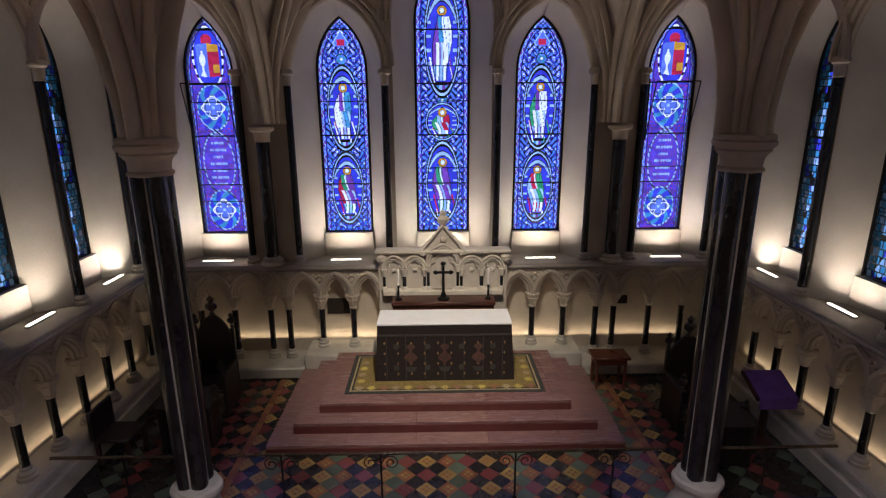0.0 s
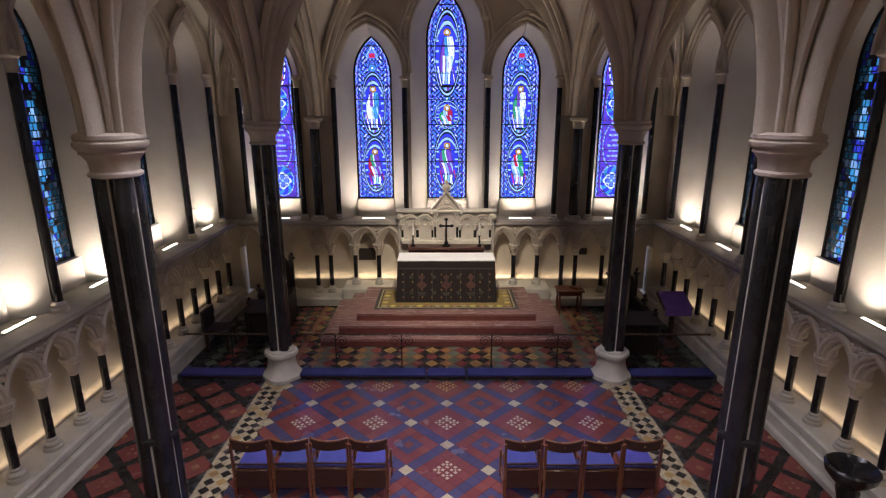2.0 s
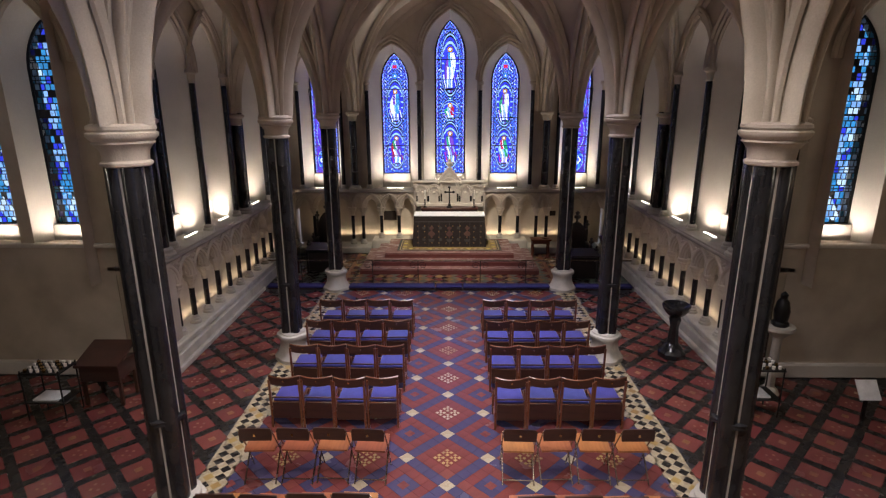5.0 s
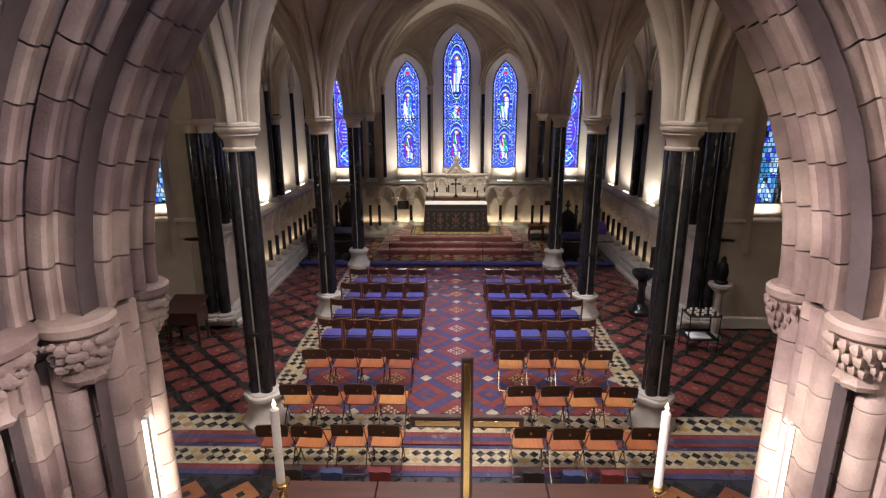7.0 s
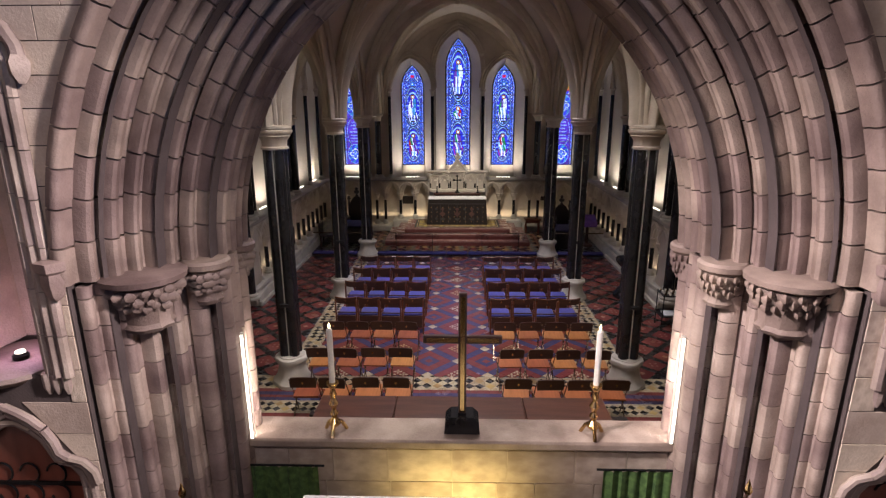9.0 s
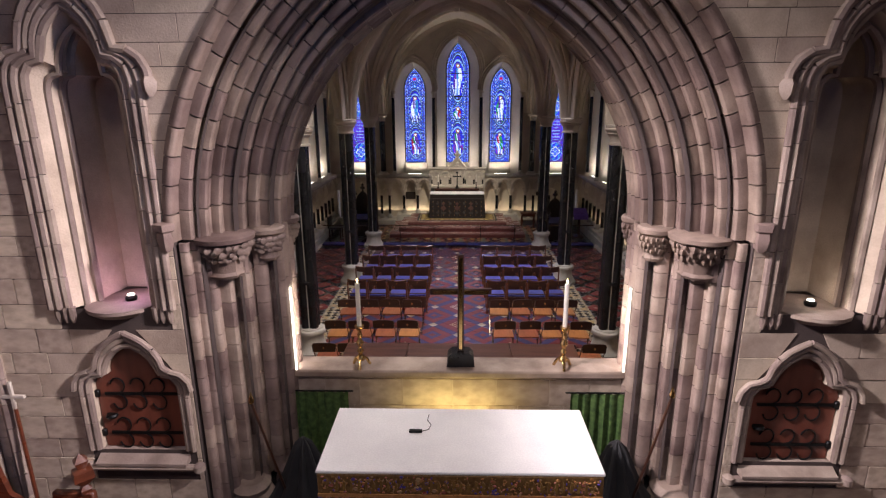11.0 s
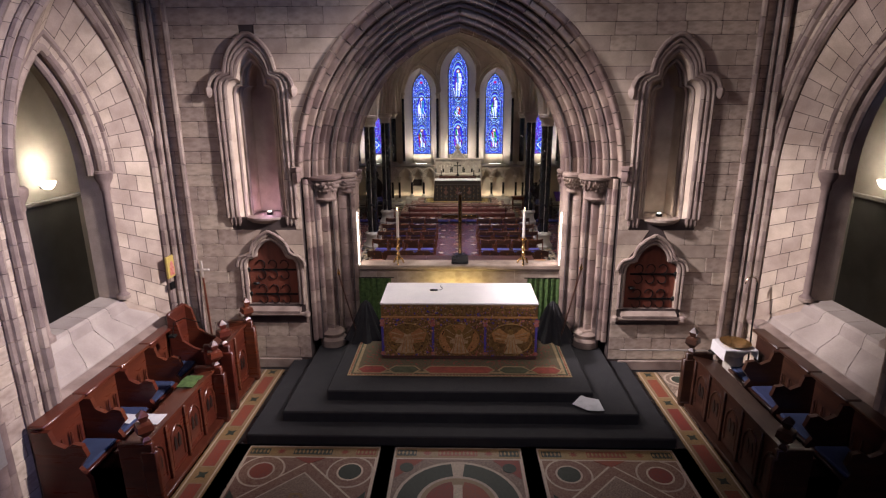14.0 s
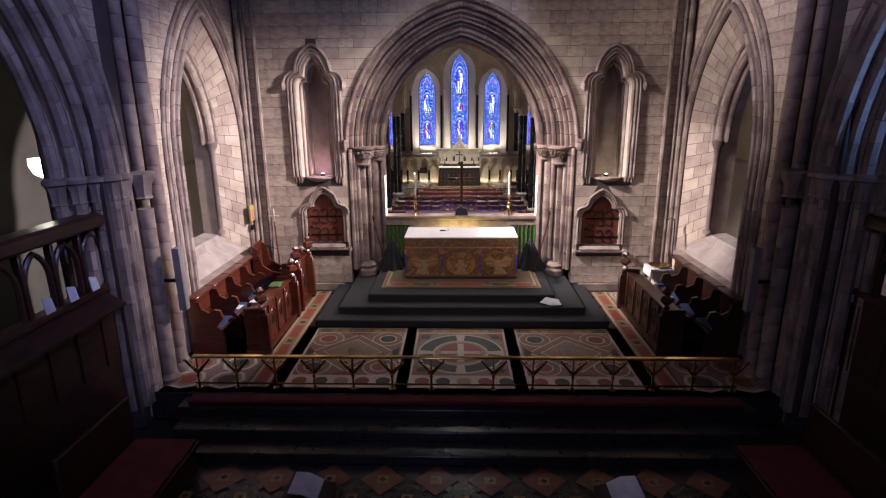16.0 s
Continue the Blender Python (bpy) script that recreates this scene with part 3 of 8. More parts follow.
for u0, u1, uc, gc, W, w, zso, zao, zsg, zag, style in EAST:
    window_opening(east_wall, heads, east, u0, u1, 8.9, uc, gc, W, w, zso, zao, zsg, zag, 2.56, LEDGE)
    win = glazing(east, gc, style, w, zsg, zag, 2.56, 0.0118,
                  "lancet of blue and ruby stained glass glowing with daylight")
    if style == 3:      # a hopper ventilator tilted into the room
        vent = Geo()
        for e in (-1, 1):
            vent.tube([east(gc + e * (w - 0.03), 0.77, 4.30), east(gc + e * (w - 0.03), 0.77, 5.42), east(gc + e * (w - 0.03), 0.45, 5.36),
                       east(gc + e * (w - 0.03), 0.77, 4.30)], 0.011, 5)
        vent.tube([east(gc - w + 0.03, 0.45, 5.36), east(gc + w - 0.03, 0.45, 5.36)], 0.011, 5)
        part("ventilator", vent, IRON, win, "open iron ventilator frame")
SIDE = ((1.3, 4.1, 3.38), (4.1, 6.17, 4.98), (6.17, 8.2, 7.45), (8.2, 10.6, 9.08))
for place, wall in ((north, north_wall), (south, south_wall)):
    for u0, u1, uc in SIDE:
        window_opening(wall, heads, place, u0, u1, 8.9, uc, uc, 0.74, 0.36, 5.5, 6.6, 5.4, 6.3, 2.56, LEDGE)
        glazing(place, uc, 4, 0.36, 5.4, 6.3, 2.56, 0.018, "narrow lancet of dim blue-green leaded glass")


def wing(u, d, z):
    return (u, 1.3 + d, z)


for sgn in (-1, 1):
    wall = north_wall if sgn < 0 else south_wall
    for a, b, c in ((5.9, 7.35, 6.72), (7.35, 9.2, 8.0)):
        u0, u1 = sorted((sgn * a, sgn * b))
        window_opening(wall, heads, wing, u0, u1, 8.9, sgn * c, sgn * c, 0.52, 0.36, 5.5, 6.5, 5.4, 6.2, 2.78, 2.5, 0.0, 0.45)
        wall.box(u0, u1, 1.3, 1.6, 0, 2.5, 0)
        glazing(wing, sgn * c, 5, 0.36, 5.4, 6.2, 2.78, 0.018, "lancet of blue leaded glass in the side bay", 0.45)
    # solid pier at the west end of the arcade wall
    wall.box(sgn * 5.22, sgn * 5.9, 1.30, 2.0, 0.3, LEDGE, 0, 0.02)
    wall.box(sgn * 5.535, sgn * 5.9, 1.302, 1.6, LEDGE, 8.9, 0)
    wall.box(sgn * 5.10, sgn * 9.2, 1.22, 1.42, 0, 0.28, 1, 0.03)
    wall.box(sgn * 5.70, sgn * 9.2, 1.24, 1.36, 2.44, 2.52, 1, 0.02)
    wall.box(sgn * 9.2, sgn * 9.5, -8.0, 1.9, 0, 9.2, 0)
for s in (-1, 1):
    east_wall.box(s * 5.52, s * 6.3, 10.44, 11.2, 0, 8.9, 0)
    east_wall.box(s * 5.24, s * 6.3, 10.2, 11.2, 0, LEDGE - 0.01, 0)
structure("wall_east", east_wall, [CREAM, SPLAY, GREYSTONE], "cream plastered wall with five splayed lancets")
structure("wall_north", north_wall, [CREAM, SPLAY, GREYSTONE], "cream plastered wall with tall splayed lancets")
structure("wall_south", south_wall, [CREAM, SPLAY, GREYSTONE], "cream plastered wall with tall splayed lancets")
structure("trim_window_arches", heads, CREAM, "roll mouldings round the window heads", category="trim")

# evening sky outside, far enough to stay plain
back = Geo()
back.quad((-9, 13.2, 0), (9, 13.2, 0), (9, 13.2, 11), (-9, 13.2, 11))
back.quad((-9.6, 1.9, 0), (-9.6, 13.2, 0), (-9.6, 13.2, 11), (-9.6, 1.9, 11), 1)
back.quad((9.6, 1.9, 0), (9.6, 13.2, 0), (9.6, 13.2, 11), (9.6, 1.9, 11), 1)
structure("backdrop", back, [SKYGLOW, glow("dim_evening_sky", (0.55, 0.75, 1.0), 1.0)], "pale evening sky outside the windows")

# ledges, benches and the blind arcade
ledges = Geo()
ledges.box(-5.22, 5.22, 10.15, 10.98, LEDGE - 0.12, LEDGE, 0, 0.02)
ledges.box(-5.26, 5.26, 10.10, 10.20, LEDGE - 0.09, LEDGE - 0.03, 0, 0.02)
for s in (-1, 1):
    ledges.box(s * 5.22, s * 6.05, 1.3, 10.15, LEDGE - 0.12, LEDGE - 0.002, 0, 0.02)
    ledges.box(s * 5.17, s * 5.26, 1.26, 10.15, LEDGE - 0.09, LEDGE - 0.03, 0, 0.02)
structure("trim_ledge", ledges, GREYSTONE, "grey stone window ledge above the arcade", category="trim")
bench = Geo()
for s in (-1, 1):
    bench.box(s * 5.04, s * 5.65, 1.26, 10.0, 0, 0.30, 0, 0.02)
    bench.box(s * 5.10, s * 5.66, 1.28, 10.0, 0.30, 0.44, 0, 0.03)
    bench.box(s * 4.96, s * 5.05, 1.22, 6.0, 0, 0.12, 0, 0.02)
    bench.box(s * 5.60, s * 5.66, 1.5, 10.2, 0.44, LEDGE - 0.12, 1)
for s in (-1, 1):
    bench.box(s * 2.62, s * 5.1, 9.72, 10.6, 0, 0.22, 0, 0.03)
    bench.box(s * 1.35, s * 2.62, 9.80, 10.6, 0, 0.44, 0, 0.03)
bench.box(-5.2, 5.2, 10.52, 10.58, 0.2, LEDGE - 0.12, 1)
structure("trim_bench", bench, [PALE, CREAM], "pale stone bench along the arcade foot", category="trim")

arcade_wall = tagged(new("wall_arcade"), "cusped stone blind arcade with carved spandrels", "wall", "", "structure")


def arcade_bay(place, a, b, foot):
    """One small cusped arch of the blind arcade with its spandrel."""
    arcade = Geo()
    uc, hw = (a + b) / 2, (b - a) / 2 - 0.055
    out = gothic(hw, 1.50, 1.88, 6, 1.44)
    panel(arcade, place, a, b, 1.44, LEDGE - 0.12, uc, out, 0.03, 0)
    arcade.loft([[place(uc + u, 0.03, z) for u, z in out], [place(uc + u, 0.20, z) for u, z in out]])
    for dw, dd, r in ((-0.03, 0.075, 0.038), (0.012, 0.025, 0.034), (0.062, 0.0, 0.043)):
        gable(arcade, place, uc, hw + dw, 1.50, 1.88 + dw * 1.2, dd, r, 0, 1.46, 6)
    # cusps inside the head
    for s in (-1, 1):
        arcade.tube([place(uc + s * hw * 0.98, 0.10, 1.50), place(uc + s * hw * 0.55, 0.10, 1.60), place(uc + s * hw * 0.62, 0.10, 1.70),
                     place(uc + s * hw * 0.30, 0.10, 1.80), place(uc, 0.10, 1.84)], 0.020, 5)
    part("arcade_arch", arcade, CREAM, arcade_wall)
    # carved leaves in the spandrel
    leaves = Geo()
    for du, dz, r in ((0, 1.80, 0.048), (-0.07, 1.86, 0.036), (0.07, 1.86, 0.036), (-0.13, 1.90, 0.030), (0.13, 1.90, 0.030), (0, 1.89, 0.034), (0, 1.71, 0.030)):
        leaves.lathe([(0.0, -r), (r, -r * 0.4), (r * 0.9, r * 0.5), (0.0, r)], *place(min(max(a + du, a - 0.12), b), 0.015, 0)[:2], dz, 6, 0, 3, 0.5)
    part("spandrel_carving", leaves, CREAM, arcade_wall)


def arcade_column(x, y, foot):
    ob = thing("arcade_column", x, y, foot, "black marble arcade shaft with moulded stone base and capital", "column", "columns of the blind arcade")
    part("base", Geo().lathe([(0.12, 0), (0.12, 0.05), (0.10, 0.06), (0.105, 0.10), (0.07, 0.13), (0.075, 0.16), (0.05, 0.18)], n=12), PALE, ob)
    part("shaft", Geo().lathe([(0.056, 0.18), (0.056, 1.23 - foot)], n=10), MARBLE, ob)
    part("capital", Geo().lathe([(0.058, 1.21 - foot), (0.075, 1.235 - foot), (0.062, 1.26 - foot), (0.085, 1.34 - foot), (0.125, 1.40 - foot),
                                 (0.118, 1.42 - foot), (0.142, 1.45 - foot), (0.142, 1.49 - foot), (0.12, 1.51 - foot)], n=16, lobes=8, deep=0.12), CREAM, ob)
    return ob


side_cols = [1.48 + 0.622 * i for i in range(14)]
for place in (north, south):
    for i, (a, b) in enumerate(zip(side_cols, side_cols[1:])):
        arcade_bay(place, a, b, 0.44)
    for i, u in enumerate(side_cols):
        p = place(u, 0.09, 0)
        arcade_column(p[0], p[1], 0.44)
east_arches = [(-5.20, -4.62), (-4.62, -3.98), (-3.98, -3.30), (-3.30, -2.95), (-2.95, -2.32), (-2.32, -1.72), (-1.72, -1.14)]
for a, b in east_arches:
    for q in ((a, b), (-b, -a)):
        arcade_bay(east, *q, 0.22)
for u in (-4.62, -3.98, -3.30, -2.95, -2.32, -1.72):
    for s in (1, -1):
        p = east(s * u, 0.09, 0)
        arcade_column(p[0], p[1], 0.22 if abs(u) > 2.6 else 0.44)


def wall_shaft(x, y, foot, r, cap, style="slim"):
    ob = thing("wall_shaft", x, y, foot, "tall %s black marble wall shaft with ringed capital" % style, "column", "wall shafts between the windows")
    h = cap - foot
    part("base", Geo().lathe([(r * 1.9, 0), (r * 1.9, 0.05), (r * 1.5, 0.07), (r * 1.6, 0.11), (r * 1.1, 0.15)], n=12), PALE, ob)
    part("shaft", Geo().lathe([(r, 0.14), (r, h - 0.24)], n=12), MARBLE, ob)
    part("capital", Geo().lathe([(r, h - 0.25), (r * 1.25, h - 0.24), (r * 1.15, h - 0.21), (r * 1.35, h - 0.08), (r * 1.9, h - 0.05),
                                 (r * 1.9, h), (r * 1.5, h + 0.03)], n=12), CREAM, ob)
    return ob


for u in (1.0, 2.70, 3.58, 4.98):
    for s in (-1, 1):
        p = east(s * u, 0.24, 0)
        wall_shaft(p[0], p[1], LEDGE, 0.062, 5.55)
for s in (-1, 1):
    p = east(s * 3.18, 0.14, 0)
    wall_shaft(p[0], p[1], LEDGE, 0.115, 4.60, "stout")
    for u in (2.52, 4.14, 5.78, 6.60, 8.25, 9.86):
        wall_shaft(s * 5.46, u, LEDGE, 0.062, 5.55)
    for u in (2.03, 6.17):
        wall_shaft(s * 5.40, u, LEDGE, 0.115, 4.60, "stout")
    for dx, dy in ((5.18, 1.06), (5.46, 1.04)):
        wall_shaft(s * dx, dy, 0.28, 0.125, 4.60, "stout")

# strip lamps on the ledges and along the arcade bench
for gx in (-4.27, -1.84, 1.88, 4.30):
    ob = thing("ledge_lamp", gx, 10.44, LEDGE, "white strip lamp lying on the window ledge", "lamp", "ledge lamps")
    part("housing", Geo().box(-0.30, 0.30, -0.035, 0.035, 0, 0.022, 0, 0.006), PALE, ob)
    part("diffuser", Geo().box(-0.28, 0.28, -0.026, 0.026, 0.022, 0.032), LED, ob)
    lamp_area("ledge_light", (gx, 10.40, LEDGE + 0.05), (gx, 10.74, LEDGE + 1.0), 0.56, 0.05, LEDGE_W * 0.80, kelvin(0.25), 120)
lamp_area("ledge_light", (0.02, 10.44, LEDGE + 0.05), (0.02, 10.78, LEDGE + 1.0), 0.9, 0.05, LEDGE_W * 0.80, kelvin(0.25), 120)
for s in (-1, 1):
    for u in (3.60, 5.34, 7.60, 9.36):
        ob = thing("ledge_lamp", s * 5.62, u, LEDGE, "white strip lamp lying on the window ledge", "lamp", "ledge lamps", 90)
        part("housing", Geo().box(-0.28, 0.28, -0.035, 0.035, 0, 0.022, 0, 0.006), PALE, ob)
        part("diffuser", Geo().box(-0.26, 0.26, -0.026, 0.026, 0.022, 0.032), LED, ob)
        lamp_area("ledge_light", (s * 5.56, u, LEDGE + 0.05), (s * 5.86, u - 0.10, LEDGE + 1.0), 0.52, 0.05, LEDGE_W * 0.56, kelvin(0.25), 125)
    for c in (6.72, 8.0):
        lamp_area("sill_light", (s * c, 1.42, 2.54), (s * c, 1.6, 3.6), 0.5, 0.05, LEDGE_W * 0.55, kelvin(0.2), 150)
    lamp_area("bench_light", (s * 5.53, 5.6, 0.47), (s * 5.60, 5.6, 1.2), 8.0, 0.05, BENCH_W * 4.0, kelvin(0.62), 150)
    for u in (1.6, 3.6):
        lamp_area("bench_light", (s * u, 10.44, 0.47), (s * u, 10.5, 1.2), 1.4 if u < 2 else 2.2, 0.05, BENCH_W * 1.5, kelvin(0.62), 160)

# clustered piers
COLUMNS = [(s * 3.065, y) for y in (6.17, 2.03, -2.54) for s in (-1, 1)]
for i, (cx, cy) in enumerate(COLUMNS):
    ob = thing("clustered_pier", cx, cy, 0, "clustered black marble pier with pale fillets and moulded base", "pier", "piers of the chapel")
    part("base", Geo().lathe([(0.35, 0), (0.35, 0.07), (0.32, 0.10), (0.275, 0.17), (0.245, 0.27), (0.238, 0.38), (0.258, 0.42), (0.288, 0.455), (0.295, 0.49), (0.286, 0.525),
                              (0.245, 0.545), (0.24, 0.565), (0.20, 0.58)], n=40, lobes=4, deep=0.13, turn=0.0), PALE, ob)
    for k in range(4):
        a = radians(90 * k + 45)
        part("shaft", Geo().lathe([(0.098, 0.56), (0.098, 4.32)], 0.112 * math.cos(a), 0.112 * math.sin(a), n=16), MARBLE, ob)
        a = radians(90 * k)
        part("fillet", Geo().lathe([(0.026, 0.56), (0.026, 4.32)], 0.128 * math.cos(a), 0.128 * math.sin(a), n=8), PALE, ob, "pale slender marble fillet")
    if cy < 5:
        part("annulet", Geo().lathe([(0.17, 1.52), (0.200, 1.535), (0.192, 1.56), (0.202, 1.585), (0.17, 1.60)], n=24, lobes=8, deep=0.08), MARBLE, ob, "dark marble shaft ring")
    part("capital", Geo().lathe([(0.195, 4.27), (0.225, 4.285), (0.228, 4.31), (0.20, 4.33), (0.21, 4.42), (0.25, 4.475), (0.272, 4.49), (0.26, 4.51), (0.285, 4.53), (0.305, 4.555),
                                 (0.305, 4.585), (0.28, 4.60), (0.295, 4.62), (0.29, 4.65), (0.25, 4.67)], n=40, lobes=8, deep=0.07), CREAM, ob)

# ---------------------------------------------------------------- vault


def rise(a, hw, zs, za):
    h = za - zs
    big = (hw * hw + h * h) / (2 * hw)
    u = min(abs(a), 1) * hw
    return zs + math.sqrt(max(big * big - (u + big - hw) ** 2, 0))


vault = Geo()
RIB = [(-0.13, 0.12), (-0.125, 0.01), (-0.105, -0.03), (-0.075, -0.035), (-0.055, 0.0), (-0.05, -0.05), (-0.045, -0.10), (-0.02, -0.145), (0, -0.155), (0.02, -0.145),
       (0.045, -0.10), (0.05, -0.05), (0.055, 0.0), (0.075, -0.035), (0.105, -0.03), (0.125, 0.01), (0.13, 0.12)]


def rib(geo, p0, p1, zs, za, scale=1.0, n=14, mat=1, off=0.13):
    """A moulded rib along a pointed arch from p0 to p1 (plan)."""
    a, b = Vector((*p0, 0)), Vector((*p1, 0))
    h = (b - a).normalized()
    a, b = a + h * off, b - h * off
    half = (b - a).length / 2
    mid, side = (a + b) / 2, Vector((-h.y, h.x, 0))
    for s in (-1, 1):
        rings = []
        pts = [(u, z) for u, z in gothic(half, zs, za, n)][:n + 1]
        for i, (u, z) in enumerate(pts):
            q0, q1 = pts[max(i - 1, 0)], pts[min(i + 1, n)]
            tu, tz = q1[0] - q0[0], q1[1] - q0[1]
            ln = math.hypot(tu, tz)
            nrm = h * (s * (tz / ln)) + Vector((0, 0, tu / ln))
            c = mid + h * (-s * u) + Vector((0, 0, z))
            rings.append([c + side * (x * scale) + nrm * (y * scale) for x, y in RIB])
        geo.loft(rings, mat)


def bay(x0, x1, y0, y1, zc, t0, t1, l0, l1, zs=4.66, n=10):
    """A ribbed groin bay: t0, t1 are the apexes of the arches at y0, y1; l0, l1 at x0, x1; zc the crown."""
    hx, hy, cx, cy = (x1 - x0) / 2, (y1 - y0) / 2, (x0 + x1) / 2, (y0 + y1) / 2
    hd = math.hypot(hx, hy)

    def z(a, b):
        m = max(abs(a), abs(b))
        d = rise(m, hd, zs, zc)
        if abs(b) >= abs(a):
            e, k, top, hw = abs(a), abs(b), (t1 if b > 0 else t0), hx
        else:
            e, k, top, hw = abs(b), abs(a), (l1 if a > 0 else l0), hy
        d = rise(e, hd, zs, zc)
        return d + (rise(e, hw, zs, top) - d) * (k - e) / max(1 - e, 1e-6)

    vs = [(cx + hx * i / n, cy + hy * j / n, z(i / n, j / n) + 0.05) for j in range(-n, n + 1) for i in range(-n, n + 1)]
    w = 2 * n + 1
    vault.add(vs, [(j * w + i, j * w + i + 1, (j + 1) * w + i + 1, (j + 1) * w + i) for j in range(2 * n) for i in range(2 * n)], 0)
    rib(vault, (x0, y0), (x1, y1), zs, zc, 0.8)
    rib(vault, (x0, y1), (x1, y0), zs, zc, 0.8)
    vault.lathe([(0.02, -0.2), (0.13, -0.16), (0.16, -0.05), (0.1, 0.05)], cx, cy, zc, 10, 1, 5, 0.3)


YS = (-7.04, -2.54, 2.03, 6.17, 10.43)
for y0, y1 in zip(YS, YS[1:]):
    bay(-3.065, 3.065, y0, y1, 8.45, 8.3, 8.3, 7.7, 7.7)
    bay(-5.52, -3.065, y0, y1, 7.5, 7.2, 7.2, 7.3, 7.7)
    bay(3.065, 5.52, y0, y1, 7.5, 7.2, 7.2, 7.7, 7.3)
    for s in (-1, 1):
        rib(vault, (s * 3.065, y0), (s * 3.065, y1), 4.66, 7.7, 1.25)
        rib(vault, (s * 5.5, y0), (s * 5.5, y1), 4.66, 7.3, 0.8)
for y in YS:
    rib(vault, (-3.065, y), (3.065, y), 4.66, 8.3, 1.25)
    for s in (-1, 1):
        rib(vault, (s * 3.065, y), (s * 5.5, y), 4.66, 7.2, 1.0)
vault.box(-5.5, -9.3, -8.2, 1.4, 7.7, 7.8, 0)
vault.box(5.5, 9.3, -8.2, 1.4, 7.7, 7.8, 0)
structure("ceiling_chapel", vault, [PLASTER, CREAM], "plastered rib vault with moulded stone ribs and bosses")
# unseen cover added over vault and backdrop to keep the sky out
roof = Geo()
roof.box(-10, 10, -7.3, 13.3, 9.0, 9.1)
structure("ceiling_roof", roof, DARKWALL, "unseen plain cover added above the vault and backdrop")
corb = Geo()
for s in (-1, 1):
    corb.box(s * 0.84, s * 1.04, 10.38, 10.46, 6.86, 7.02, 0, 0.02)
    corb.lathe([(0.03, -0.1), (0.10, -0.04), (0.11, 0.02)], s * 0.94, 10.42, 6.86, 8)
structure("trim_corbels", corb, CREAM, "small carved corbels above the lancets", category="trim")

# ---------------------------------------------------------------- chancel shell
ARCH_C, ARCH_R, SPRING = 0.567, 2.417, 3.85     # centres' offset, inner radius and springing of the great arch


def arch_face(u, d, z):
    return (u, -8.25 + d, z)


def chn(u, d, z):
    return (-4.9 - d, u + 0.40, z)


def chs(u, d, z):
    return (4.9 + d, u + 0.40, z)


def concentric(d, n=14, z0=None):
    """The outline of the great arch, d outside its inner edge."""
    big = ARCH_R + d
    top = math.acos(ARCH_C / big)
    right = [(-ARCH_C + big * math.cos(top * i / n), SPRING + big * math.sin(top * i / n)) for i in range(n + 1)]
    if z0 is not None:
        right = [(right[0][0], z0 + (SPRING - z0) * i / 3) for i in range(3)] + right
    return [(-u, z) for u, z in right] + right[-2::-1]


def trefoil(hw, zs, za, z0, n=5):
    """A cusped, pointed head on upright sides."""
    h = za - zs
    cusp = (hw * 0.58, zs + 0.34 * h)

    def curve(a, c, b):
        return [((1 - t) ** 2 * a[0] + 2 * t * (1 - t) * c[0] + t * t * b[0], (1 - t) ** 2 * a[1] + 2 * t * (1 - t) * c[1] + t * t * b[1])
                for t in [i / n for i in range(n + 1)]]
    right = [(hw, z0), (hw, (z0 + zs) / 2)] + curve((hw, zs), (hw, zs + 0.36 * h), cusp)
    right += curve(cusp, (cusp[0] * 1.0, zs + 0.78 * h), (0, za))[1:]
    return [(-u, z) for u, z in right] + right[-2::-1]


def grown(outline, d):
    """An outline pushed outwards by d."""
    top = max(z for u, z in outline)
    hw = max(u for u, z in outline)
    return [(u * (hw + d) / hw, z if z < outline[2][1] else z + d * (z - outline[2][1]) / (top - outline[2][1])) for u, z in outline]


DOORS = [(-3.18, 1.68, 2.36, 2.82), (3.22, 1.62, 2.30, 2.76)]
NICHES = [(-3.24, 3.20, 5.20, 5.80), (3.30, 3.17, 5.15, 5.75)]
arch_wall, mould = Geo(), Geo()
outer = concentric(0.74, 14, 0.45)
panel(arch_wall, arch_face, -2.64, 2.64, 0.45, 9.6, 0, outer, 0.0, 0)
arch_wall.loft([[arch_face(u, 0.0, z) for u, z in outer], [arch_face(u, 0.5, z) for u, z in outer]])
inner = concentric(0.12, 14, 0.0)
panel(arch_wall, arch_face, -5.6, 5.6, 0.0, 9.2, 0, inner, 1.22, 1)
arch_wall.loft([[arch_face(u, 0.75, z) for u, z in inner], [arch_face(u, 1.22, z) for u, z in inner]], 0)
for s in (-1, 1):
    arch_wall.box(s * 5.6, s * 5.7, -8.0, -7.03, 0, 9.2, 1)
